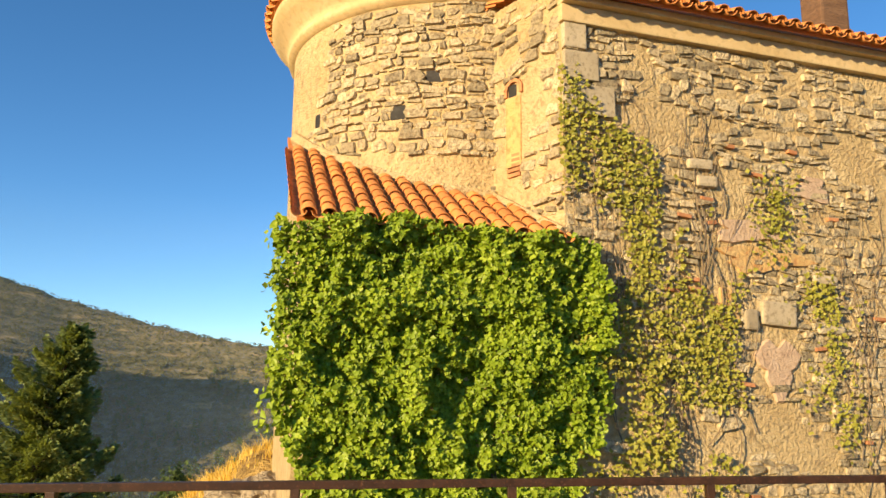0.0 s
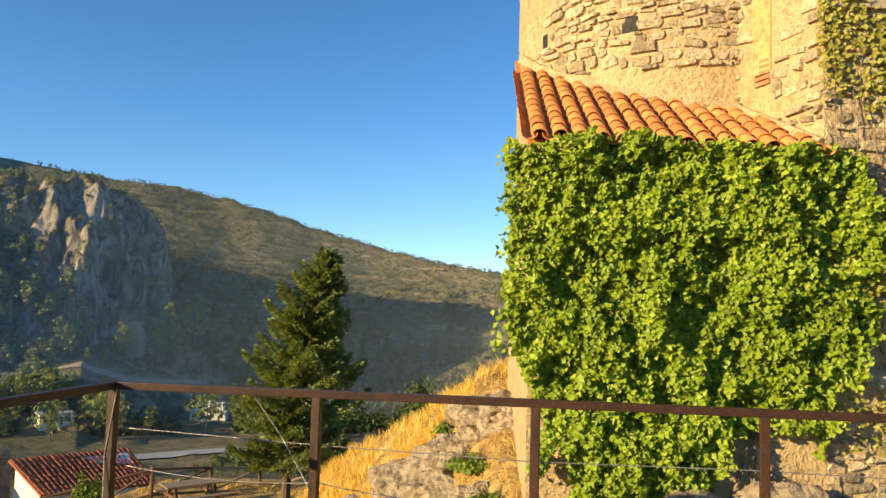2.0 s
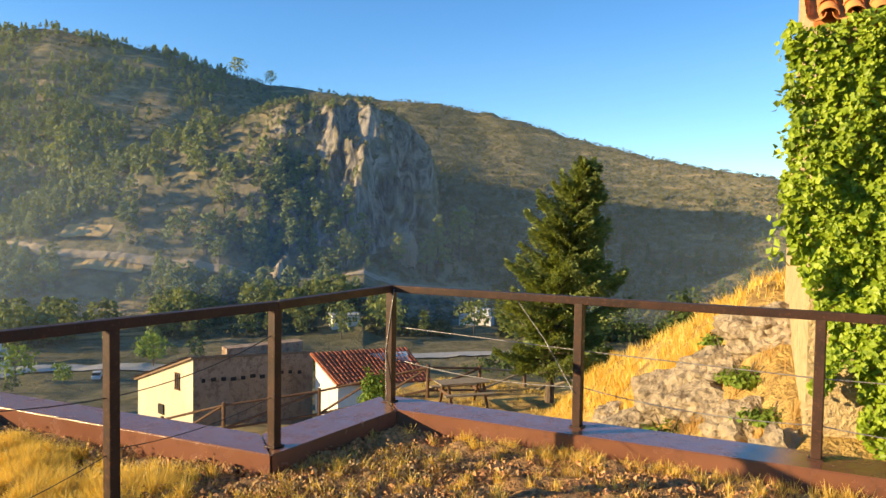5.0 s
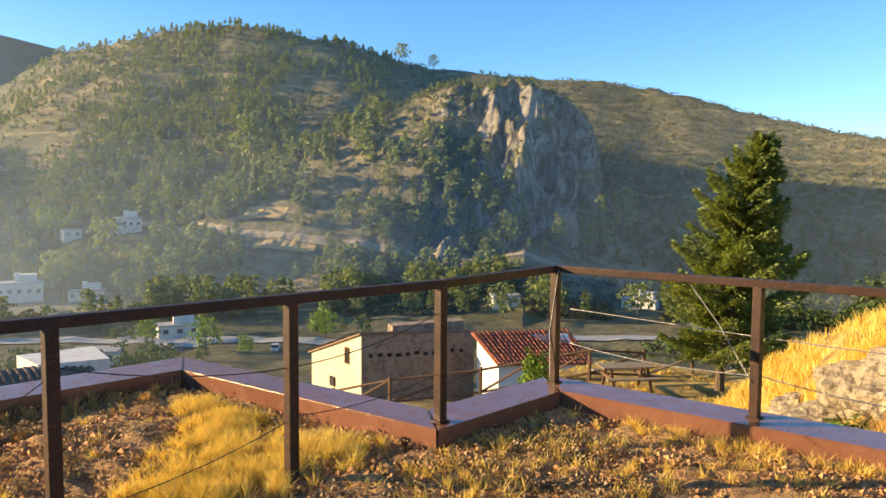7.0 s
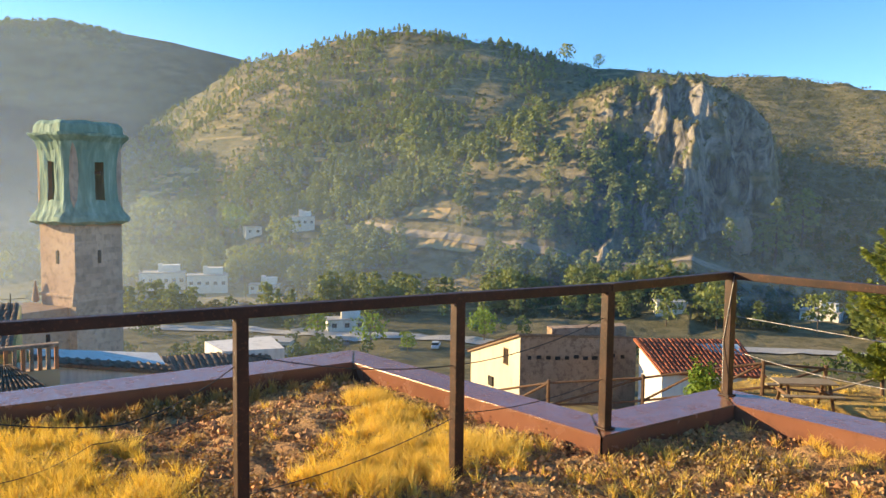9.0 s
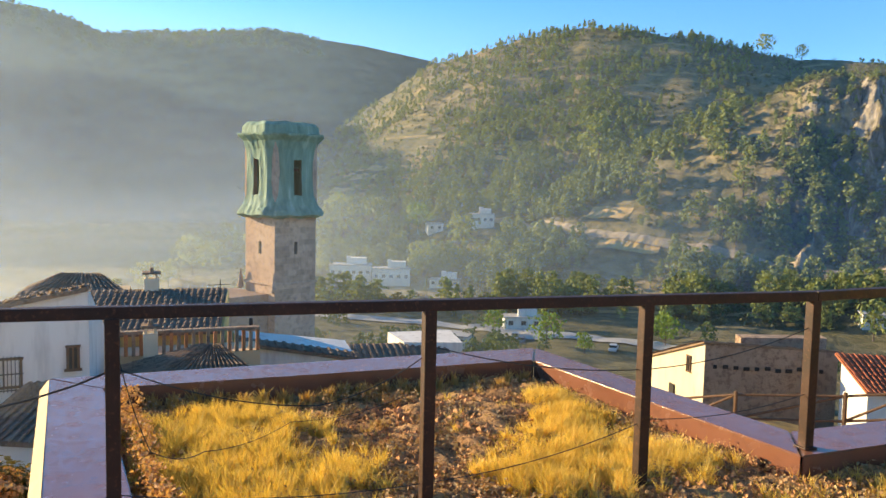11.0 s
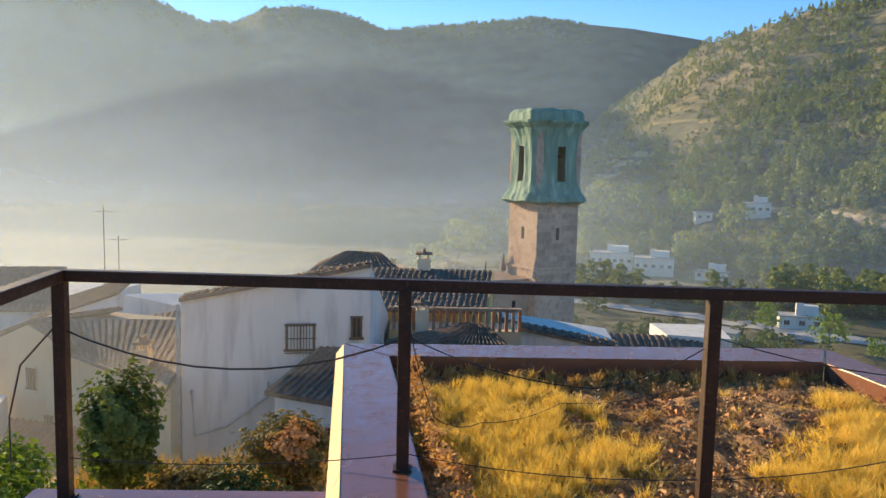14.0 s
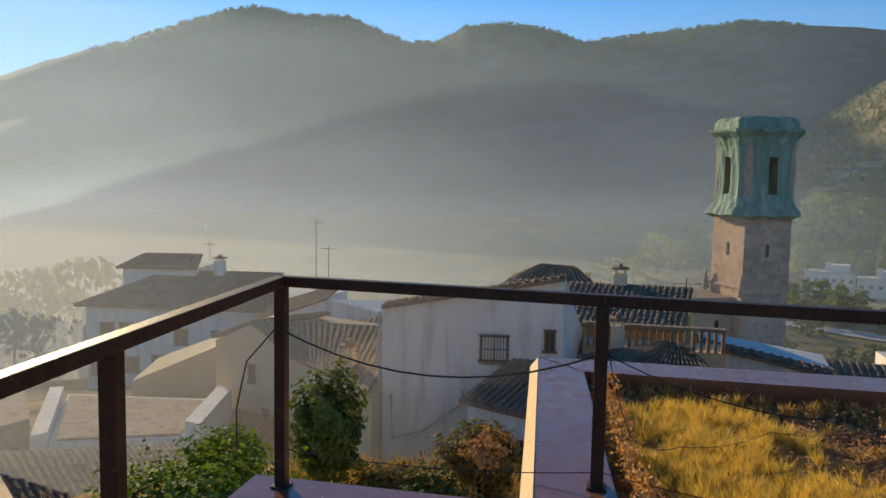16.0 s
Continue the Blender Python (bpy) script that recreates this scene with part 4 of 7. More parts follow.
    ok = rng.uniform(0, 1, m) < np.clip((left + right) * (0.42 + den * 3.2), 0, 1)
    s, z = s[ok], z[ok]
    u = np.array((WALL_END - KX).normalized())
    nn = np.array([u[1], -u[0], 0])
    lowl = 1 - smooth((s - 1.2) / 1.2)
    d = 0.05 + rng.uniform(0, 1, len(s)) * (0.07 + 0.16 * lowl * smooth((3.0 - z) / 1.0))
    p = np.array(KX)[None] + u[None] * s[:, None] + nn[None] * d[:, None] + np.array([0, 0, 1.0]) * z[:, None]
    v, fc = leaves(p, np.tile(nn + np.array(SUN_WAY) * 0.6 + np.array([0, 0, 0.2]), (len(p), 1)), 0.062, rng, 0.6)
    tagged(arrays("leaf_mass", v, fc, M_IVYPALE, creeper), kind="stuff")
    for k in range(46):
        s0, zt = rng.uniform(0.1, 2.9), rng.uniform(3.0, 6.7)
        if k % 4 == 0:
            s0, zt = rng.uniform(4.4, 5.8), rng.uniform(3.2, 5.0)
        zb = zt - rng.uniform(1.2, 4.5)
        sl = rng.uniform(-0.22, 0.22)
        pts = [g(s0 + sl * q / 3 + 0.09 * math.sin(q * 0.9 + k), zb + (zt - zb) * q / 12, 0.055 + 0.02 * math.sin(q + k)) for q in range(13)]
        part("stem", tube(bmesh.new(), pts, 0.009, 0.004, 5), M_VINE, creeper, "dry bare creeper stem")


build_ivy()


# ---- the bell tower ----
def build_tower():
    tower = new("bell_tower")
    tagged(tower, "square stone bell tower with a netted octagonal belfry", "tower")
    cx, cy = -81.0, 14.2
    zt, zs, zb = 8.1, -1.2, -20.0
    rot = 81.2 + 36
    half = 2.55
    bm = box(bmesh.new(), pose(cx, cy, (zs + zb) / 2, 0, 0, rot), half * 2, half * 2, zs - zb, 0.06)
    shaft = part("shaft", bm, M_TOWER, tower)
    m = pose(cx, cy, 0, 0, 0, rot)
    bm = box(bmesh.new(), pose(cx, cy, -8.3, 0, 0, rot), half * 2 + 0.3, half * 2 + 0.3, 0.28, 0.05)
    part("string_course", bm, M_TOWER, shaft)
    for sx, sy in ((1, 0), (0, -1), (0, 1), (-1, 0)):
        q = m @ Vector((sx * (half + 0.0), sy * (half + 0.0), -4.7))
        # flat dark block, painted as the shade within the slit
        part("slit_window", box(bmesh.new(), Matrix.Translation(q) @ pose(0, 0, 0, 0, 0, rot), 0.34 if sy else 0.1, 0.34 if sx else 0.1, 1.25, 0.02), M_DARK, shaft, "near-black block for the shade in a narrow slit window")
    # ashlar blocks: thin proud faces on the two seen sides
    rng = np.random.RandomState(3)
    for sx, sy in ((1, 0), (0, -1), (0, 1)):
        for r in range(15):
            z = zs - 0.45 - r * 0.62
            s = -half + 0.02
            while s < half - 0.2:
                w = min(rng.uniform(0.6, 1.25), half - 0.02 - s)
                c = s + w / 2
                if not (abs(c) < 0.5 and abs(z + 4.7) < 0.9) and abs(z + 8.3) > 0.4:
                    q = m @ Vector((sx * half if sx else c, sy * half if sy else c, z))
                    k = 0.03 + rng.uniform(0, 0.03)
                    part("ashlar_block", box(bmesh.new(), Matrix.Translation(q) @ pose(0, 0, 0, 0, 0, rot), k if sx else w - 0.03, k if sy else w - 0.03, 0.585), M_TOWER, shaft)
                s += w
    # belfry: square with cut corners, under net, with a flared head and skirt
    mb = m
    bm = bmesh.new()
    prof = [(zs - 0.45, 3.25), (zs - 0.15, 3.85), (zs + 0.25, 3.7), (zs + 0.8, 3.3), (zs + 1.8, 3.0), (zs + 3.0, 2.92), (zs + 4.2, 2.92), (zs + 5.4, 2.95), (zs + 6.4, 3.05), (zs + 7.2, 3.3), (zs + 7.75, 3.8), (zs + 7.95, 3.84), (zs + 7.98, 3.42), (zs + 8.75, 3.34), (zs + 9.1, 3.0), (zs + 9.15, 1.0)]
    n = 96
    rings = []
    for i, (z, r) in enumerate(prof):
        ring = []
        for k in range(n):
            a = 2 * math.pi * k / n
            ca, sa = abs(math.cos(a)), abs(math.sin(a))
            oct_r = min(r / max(ca, sa), 1.6 * r / (ca + sa))
            wob = 0.55 * (0.09 * math.sin(a * 11 + z * 0.7) * math.sin(z * 1.3 + a * 3) + 0.05 * math.sin(a * 23 + i)) * (1.0 if 1 < i < 12 else 0.6)
            ring.append(bm.verts.new(mb @ Vector(((oct_r + wob) * math.cos(a), (oct_r + wob) * math.sin(a), z + 0.06 * math.sin(a * 9 + i)))))
        rings.append(ring)
    for i, (r0, r1) in enumerate(zip(rings, rings[1:])):
        for k in range(n):
            if 4 <= i <= 6 and (k + 3) % 24 < 5:
                continue
            bm.faces.new((r0[k], r0[(k + 1) % n], r1[(k + 1) % n], r1[k]))
    bm.faces.new(rings[-1])
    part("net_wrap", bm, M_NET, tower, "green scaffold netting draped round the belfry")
    for sx, sy in ((1, 1), (1, -1), (-1, 1), (-1, -1)):
        q = mb @ Vector((sx * 2.15, sy * 2.15, zs + 4))
        part("belfry_pier", box(bmesh.new(), Matrix.Translation(q) @ pose(0, 0, 0, 0, 0, rot), 0.9, 0.9, 8.0, 0.05), M_TOWER, tower, "stone belfry pier behind the net")
    bm = bmesh.new()
    bmesh.ops.create_cone(bm, cap_ends=True, segments=20, radius1=0.55, radius2=0.25, depth=0.9, matrix=pose(cx, cy, zs + 3.5))
    part("bell", bm, M_IRON, tower, "dark bronze bell")
    part("bell_beam", beam(bmesh.new(), (cx - 1.5, cy - 1.5, zs + 4.4), (cx + 1.5, cy + 1.5, zs + 4.4), 0.25, 0.3), M_WOOD, tower)
    for k, (dx, dy) in enumerate(((-2.9, -2.9), (-2.9, 2.9))):
        q = m @ Vector((dx, dy, -9.0))
        bm = bmesh.new()
        bmesh.ops.create_cone(bm, cap_ends=True, segments=10, radius1=0.34, radius2=0.05, depth=1.9, matrix=Matrix.Translation(q + Vector((0, 0, 1.0))))
        bmesh.ops.create_uvsphere(bm, u_segments=10, v_segments=8, radius=0.34, matrix=Matrix.Translation(q + Vector((0, 0, 0.2))))
        part("pinnacle", bm, M_TOWER, tower, "stone pinnacle on the church wall")
    q = m @ Vector((-5.2, 1.5, 0))
    part("church_wall", box(bmesh.new(), pose(q.x, q.y, -14.6, 0, 0, rot), 5.6, 6.0, 10.6, 0.05), M_TOWER, tower, "lower stone church wall beside the tower")


build_tower()


# ---- placing things on the land ----
def spot(az, el, r0=60.0, r1=1500.0):
    """Where the line of sight at that azimuth and elevation from the terrace first meets the land."""
    r = np.geomspace(r0, r1, 1500)
    a = radians(az)
    z = ground(-r * math.sin(a), r * math.cos(a) + 1.5)
    hit = np.nonzero(z > 1.75 + r * math.tan(radians(el)))[0]
    k = hit[0] if len(hit) else len(r) - 1
    return np.array([-r[k] * math.sin(a), r[k] * math.cos(a) + 1.5, z[k]]), r[k]


# ---- trees ----
def crown_points(rng, n, height, spread, low, shape):
    """Foliage points of one crown: clumps round a stem, thinner towards the top by shape."""
    pts, outs = [], []
    for k in range(n):
        h = low + (1 - low) * (k + rng.uniform(0, 1)) / n
        wide = spread * (shape(h)) * rng.uniform(0.55, 1.1)
        a = k * 2.4 + rng.uniform(-0.5, 0.5)
        c = np.array([wide * 0.62 * math.cos(a), wide * 0.62 * math.sin(a), h * height])
        pts.append((c, wide * 0.55 + spread * 0.12))
    return pts


def pine_arrays(rng, height, spread, clumps=13, per=16, leaf=0.5, shape=None):
    shape = shape or (lambda h: 0.35 + 0.75 * math.sin(math.pi * min(1.0, (1.04 - h) * 0.95)))
    ps, os_ = [], []
    for c, r in crown_points(rng, clumps, height, spread, 0.28, shape):
        d = rng.normal(0, 1, (per, 3))
        d /= np.linalg.norm(d, axis=1, keepdims=True)
        d[:, 2] = np.abs(d[:, 2]) * 0.8 - 0.15
        ps.append(c + d * r * rng.uniform(0.6, 1.05, (per, 1)) * np.array([1, 1, 0.75]))
        os_.append(d)
    return leaves(np.concatenate(ps), np.concatenate(os_), leaf, rng, 0.35, True)


PINES = []
for _k in range(7):
    _r = np.random.RandomState(60 + _k)
    PINES.append(pine_arrays(_r, 1.0, 0.24 + 0.03 * (_k % 3), 17, 24, 0.062,
                             [None, lambda h: 1.25 * (1.02 - h) + 0.1, lambda h: 0.5 + 0.6 * math.sin(math.pi * min(1, h))][_k % 3]))
FARPINES = [pine_arrays(np.random.RandomState(160 + k), 1.0, 0.24 + 0.03 * (k % 3), 10, 8, 0.165, [None, lambda h: 1.25 * (1.02 - h) + 0.1][k % 2]) for k in range(6)]
MIDPINES = [pine_arrays(np.random.RandomState(260 + k), 1.0, 0.24 + 0.03 * (k % 3), 13, 13, 0.095, [None, lambda h: 1.25 * (1.02 - h) + 0.1, lambda h: 0.5 + 0.6 * math.sin(math.pi * min(1, h))][k % 3]) for k in range(7)]
MIDROUND = [pine_arrays(np.random.RandomState(290 + k), 1.0, 0.5, 12, 11, 0.135, lambda h: 0.45 + 0.75 * math.sin(math.pi * min(1.0, max(0.0, (1.1 - h))))) for k in range(4)]
ROUND = []
for _k in range(4):
    _r = np.random.RandomState(90 + _k)
    ROUND.append(pine_arrays(_r, 1.0, 0.52, 18, 16, 0.10, lambda h: 0.45 + 0.75 * math.sin(math.pi * min(1.0, max(0.0, (1.1 - h))))))


def forest(name, places, heights, kinds, material, label, wide=1.0, seed=0):
    """Many far trees or shrubs in one mesh."""
    rng = np.random.RandomState(seed)
    vs, fs, base = [], [], 0
    for p, h in zip(places, heights):
        v, f = kinds[rng.randint(len(kinds))]
        a = rng.uniform(0, 2 * np.pi)
        c, s = math.cos(a), math.sin(a)
        w = wide * rng.uniform(0.8, 1.25)
        q = np.stack([(v[:, 0] * c - v[:, 1] * s) * w, (v[:, 0] * s + v[:, 1] * c) * w, v[:, 2]], 1) * h + p
        vs.append(q)
        fs.append(f + base)
        base += len(v)
    ob = arrays(name, np.concatenate(vs), np.concatenate(fs), material)
    return tagged(ob, label, "trees", kind="stuff")


def single_tree(p, h, kind, material, label, name="pine_tree", wide=1.0, seed=0):
    tree = new(name)
    tree.location = p
    tagged(tree, label, "tree")
    v, f = kind
    rng = np.random.RandomState(seed)
    a = rng.uniform(0, 6.28)
    c, s = math.cos(a), math.sin(a)
    q = np.stack([(v[:, 0] * c - v[:, 1] * s) * wide, (v[:, 0] * s + v[:, 1] * c) * wide, v[:, 2]], 1) * h
    arrays("crown", q, f, material, tree)
    bm = tube(bmesh.new(), [(0, 0, -0.5), (0.01 * h, 0, 0.35 * h), (0, 0.01 * h, 0.75 * h)], 0.022 * h, 0.008 * h)
    for k in range(4):
        b = k * 1.7
        tube(bm, [(0, 0, (0.36 + 0.1 * k) * h), (0.14 * h * math.cos(b), 0.14 * h * math.sin(b), (0.44 + 0.1 * k) * h)], 0.008 * h, 0.003 * h, 5)
    part("trunk", bm, M_BARK, tree)
    return tree


TRACK = [(66, -2.3), (63.7, -2.52), (59, -3.0), (55.4, -3.49), (51, -4.1), (47.0, -4.79), (41.0, -5.19), (35.2, -5.59), (30, -5.8)]
VILLAS = [(76.0, -6.9), (73.0, -7.2), (66.4, -2.75), (69.9, -3.3), (69.0, -7.3), (39.6, -8.3), (29.8, -8.2), (80.0, -8.9), (68.5, -11.6), (63.2, -10.2)]
FIELDS = [(57.3, -1.84), (55.8, -4.12), (55.3, -8.7), (75.5, 0.4)]


def open_view(az, r):
    """False where a tree would stand on the track, in a field or before a villa."""
    ta = [t[0] for t in TRACK][::-1]
    tr = [spot(*t)[1] for t in TRACK][::-1]
    ok = (r < np.interp(az, ta, tr) - 10) | (r > np.interp(az, ta, tr) + 5) | (az > 67) | (az < 29)
    for a, e in VILLAS:
        rv = spot(a, e)[1]
        ok &= ~((np.abs(az - a) < 1.8) & (r > rv - 34) & (r < rv + 9))
    for a, e in FIELDS:
        rv = spot(a, e)[1]
        ok &= ~((np.abs(az - a) < 2.4) & (r > rv - 18) & (r < rv + 8))
    return ok & (np.abs(r - 186) > 9)


def build_hill_trees():
    k = 0
    for az, el, px in [(46.3, -3.81, 75), (41.9, -4.32, 65), (39.5, -4.09, 60), (35.7, -4.36, 65), (32.8, -4.8, 110), (31.2, -3.4, 90), (52.5, -5.05, 50), (49.4, -3.31, 70),
                       (57.9, 1.57, 85), (55.7, -0.24, 60), (54.3, -0.43, 60), (63.7, -0.87, 70), (48.2, -0.19, 60), (45.1, 0.45, 60), (50.9, -2.48, 60), (46.3, -2.47, 60),
                       (63.7, -2.11, 60), (60.4, -2.5, 50), (52.6, -4.91, 45), (58.1, 1.27, 100), (69.7, 1.1, 40), (73.2, 0.24, 40), (45.6, -3.52, 70), (48.5, -4.0, 50), (33.6, -4.6, 70), (43.6, -3.2, 60)]:
        p, r = spot(az, el)
        single_tree(p, px / 1372 * r, PINES[k % 7], M_PINE, "sunlit pale green pine on the hillside", seed=k)
        k += 1
    for az, el, px in [(76.6, -4.1, 80), (74.4, -2.54, 40), (70.6, -6.59, 60), (67.8, -4.58, 60), (62.5, -4.17, 30), (59.3, -5.41, 40), (53.0, -10.72, 50), (65.3, -10.75, 50), (71.1, -3.35, 50), (79.0, -5.2, 70), (82.5, -6.0, 60), (39.8, -9.3, 60), (36.4, -9.3, 70), (30.0, -9.0, 60)]:
        p, r = spot(az, el)
        single_tree(p, px / 1372 * r, ROUND[k % 4], M_GREEN if px == 50 else M_PINE, "leafy green valley tree", "broadleaf_tree", 0.9, k)
        k += 1
    for az, el, px in [(61.4, -11.62, 62), (58.6, -11.83, 36), (52.9, -10.94, 52)]:
        p, r = spot(az, el)
        single_tree(p, px / 1372 * r, ROUND[k % 4], M_GREEN, "bright yellow-green tree beside the valley road", "broadleaf_tree", 0.95, k)
        k += 1
    for az, el, px in [(47.3, 9.2, 34), (45.0, 8.8, 24)]:
        p, r = spot(az, el)
        single_tree(p, px / 1372 * r, ROUND[k % 4], M_PINE, "lone small pine on the ridge", "pine_tree", 0.8, k)
        k += 1
    for az, el, px in [(67.2, -3.6, 34), (68.0, -3.9, 38), (68.7, -3.9, 30), (71.0, -4.2, 40), (71.8, -4.0, 34), (72.5, -4.4, 38), (73.6, -4.3, 30), (65.0, -4.0, 30), (77.4, -7.0, 40), (70.4, -8.0, 34)]:
        p, r = spot(az, el)
        single_tree(p, px / 1372 * r, PINES[1], M_CYP, "slim dark cypress beside the villas", "cypress_tree", 0.55, k)
        k += 1
    for az, el, px in [(83.0, -5.0, 46), (84.6, -5.6, 60), (85.8, -6.4, 52), (87.2, -6.6, 66), (88.8, -7.4, 44), (90.2, -7.8, 50), (92.4, -8.4, 40), (86.4, -4.6, 40), (82.0, -3.6, 50), (94.5, -8.6, 44)]:
        p, r = spot(az, el, 60, 420)
        single_tree(p, px / 1372 * r, ROUND[k % 4], M_PINE, "pale leafy tree half lost in the mist", "broadleaf_tree", 0.85, k)
        k += 1
    rng = np.random.RandomState(8)
    # woods on the wooded half of the near hill
    n = 19000
    az = rng.uniform(33, 83, n)
    top = np.interp(az, [40, 50, 57, 65, 80], [565, 570, 580, 620, 740])
    r = 225 + (top - 215) * rng.uniform(0, 1, n) ** 0.75
    x, y = -r * np.sin(np.radians(az)), r * np.cos(np.radians(az))
    den = fbm(x / 40, y / 40, 4, 71) + 0.06 + 0.30 * smooth((az - 37) / 7) + 0.14 * smooth((az - 58) / 8) * (r > 300) - 0.25 * (np.abs(r - 262) < 14) - 0.16 * (r < 340) * smooth((az - 60) / 5) - 0.1 * smooth((az - 64) / 6)
    keep = (rng.uniform(0, 1, n) < np.clip(den * 1.6, 0, 0.7)) & ((az > 43) | (r < 292) | (rng.uniform(0, 1, n) < np.where(az > 37.5, 0.9, 0.16))) & open_view(az, r)
    x, y, r = x[keep], y[keep], r[keep]
    tall = rng.uniform(4.0, 12.0, len(x)) * np.interp(r, [300, 360, 540], [1, 0.72, 0.5]) * np.where((az[keep] < 48) & (r > 335), 0.45, 1.0)
    p = np.stack([x, y, ground(x, y) - 0.3], 1)
    near = r < 330
    forest("pine_wood", p[near], tall[near], MIDPINES, M_PINE, "pine wood scattered over the rocky hillside", 1.0, 1)
    forest("pine_wood", p[~near], tall[~near], FARPINES, M_PINE, "pine wood thinning towards the ridge", 1.0, 4)
    # valley trees
    n = 620
    az, r = rng.uniform(5, 92, n), rng.uniform(128, 262, n)
    x, y = -r * np.sin(np.radians(az)), r * np.cos(np.radians(az))
    keep = (fbm(x / 30, y / 30, 3, 44) > 0.06) & open_view(az, r)
    x, y = x[keep], y[keep]
    forest("valley_trees", np.stack([x, y, ground(x, y) - 0.3], 1), rng.uniform(2.0, 5.6, len(x)), MIDROUND + MIDPINES[:2], M_CYP, "dark green trees along the valley floor", 0.95, 2)
    # dark trees added so that the lower slope reads as shaded
    n = 1500
    az, r = rng.uniform(4, 33, n), rng.uniform(235, 440, n)
    x, y = -r * np.sin(np.radians(az)), r * np.cos(np.radians(az))
    keep = (fbm(x / 40, y / 40, 3, 23) > -0.05) & open_view(az, r)
    x, y = x[keep], y[keep]
    forest("dark_wood", np.stack([x, y, ground(x, y) - 0.3], 1), rng.uniform(2.0, 5.5, len(x)), FARPINES, M_CYP, "dark pine wood added to darken the lower slope", 1.1, 12)
    # shaded wood and scrub on the far slopes
    n = 19000
    az, r = rng.uniform(2, 84, n), 235 + 480 * rng.uniform(0, 1, n) ** 1.3
    x, y = -r * np.sin(np.radians(az)), r * np.cos(np.radians(az))
    keep = (fbm(x / 60, y / 60, 3, 17) > -0.3) & open_view(az, r) & ((az < 44) | (rng.uniform(0, 1, n) < 0.55))
    x, y, r = x[keep], y[keep], r[keep]
    small = []
    for q in range(4):
        rr = np.random.RandomState(q)
        small.append(pine_arrays(rr, 1.0, 0.8, 4, 5, 0.46, lambda h: 0.9))
    n = 1500
    fa, fr = rng.uniform(78, 127, n), rng.uniform(1200, 1500, n)
    fx, fy = -fr * np.sin(np.radians(fa)), fr * np.cos(np.radians(fa))
    forest("far_wood", np.stack([fx, fy, ground(fx, fy) - 1], 1), rng.uniform(2.5, 6.5, n), small, M_CYP, "dark wood along the crest of the far mountain", 0.8, 5)
    sa, sr = rng.uniform(7, 40, 9000), rng.uniform(375, 560, 9000)
    sx, sy = -sr * np.sin(np.radians(sa)), sr * np.cos(np.radians(sa))
    forest("hillside_scrub", np.stack([sx, sy, ground(sx, sy) - 0.2], 1), rng.uniform(0.5, 1.25, 9000), [pine_arrays(np.random.RandomState(30 + q), 1.0, 0.8, 3, 5, 0.5, lambda h: 0.9) for q in range(3)], M_SHRUB, "low grey-green scrub dotted over the far slope", 1.0, 31)
    forest("hillside_scrub", np.stack([x, y, ground(x, y) - 0.2], 1), rng.uniform(0.7, 2.3, len(x)) * np.where((r > 455) & (az[keep] < 44), 0.55, 1.0), small, M_SHRUB, "low dark scrub dotted over dry slopes", 1.0, 3)


build_hill_trees()


def build_fir():
    """The big conifer on the picnic terrace: tapered trunk, drooping boughs, dense sprays with gaps."""
    rng = np.random.RandomState(14)
    fir = new("conifer_tree")
    fir.location = (-11.1, 26.2, -4.75)
    tagged(fir, "large dense dark green conifer standing on the terrace", "tree")
    H = 8.35
    lean = np.array([1.06, 0.47, 0.0])
    stem = [tuple(lean * t * t + np.array([0, 0, H * t])) for t in np.linspace(0, 1, 9)]
    part("trunk", tube(bmesh.new(), stem, 0.17, 0.03, 10), M_BARK, fir)
    bm = bmesh.new()
    ps, ways, sizes = [], [], []
    for k in range(190):
        t = 0.13 + 0.865 * (k / 190) ** 0.9
        a = k * 2.399 + rng.uniform(-0.4, 0.4)
        # widest a quarter of the way up, lobed outline with single boughs that stick out
        w = 2.85 * min(1.0, (t - 0.0) / 0.2) * (1.02 - t) ** 0.66 * (0.72 + 0.16 * math.sin(a * 2 + t * 17) + rng.choice([-0.38, -0.15, 0.0, 0.14, 0.34]))
        w = max(w, 0.18)
        root = lean * t * t + np.array([0, 0, H * t])
        out = np.array([math.cos(a), math.sin(a), 0.0])
        side = np.array([-math.sin(a), math.cos(a), 0.0])
        rise = 0.10 + 0.5 * t
        if w > 0.6:
            tube(bm, [tuple(root), tuple(root + out * w * 0.5 + np.array([0, 0, w * rise * 0.3])), tuple(root + out * w * 0.95 + np.array([0, 0, w * rise]))], 0.035 * (1.1 - t), 0.008, 5)
        m = int(230 * w + 60)
        u = rng.uniform(0.18, 1.0, m) ** 0.75
        # a flat fan: narrow at the stem, wide past the middle, pointed at the tip
        fan = np.clip(np.sin(np.pi * u ** 1.3), 0.08, 1) * 0.42 * w * rng.uniform(-1, 1, m)
        q = root + out * (w * u)[:, None] + side * fan[:, None] + np.array([0, 0, 1.0]) * (w * rise * u ** 1.6 - 0.16 * w * np.abs(fan) / (0.42 * w) + rng.normal(0, 0.055, m))[:, None]
        way = out + side * (np.sign(fan) * rng.uniform(0.1, 1.0, m))[:, None] + np.array([0, 0, 1.0]) * rng.normal(0.22, 0.28, m)[:, None]
        ps.append(q)
        ways.append(way)
        sizes.append(rng.uniform(0.09, 0.2, m))
    v, f = sprays(np.concatenate(ps), np.concatenate(ways), np.concatenate(sizes), 0.30, rng)
    tagged(arrays("crown", v, f, M_FIR, fir), "dense dark green needle sprays")
    part("bough", bm, M_BARK, fir)


build_fir()


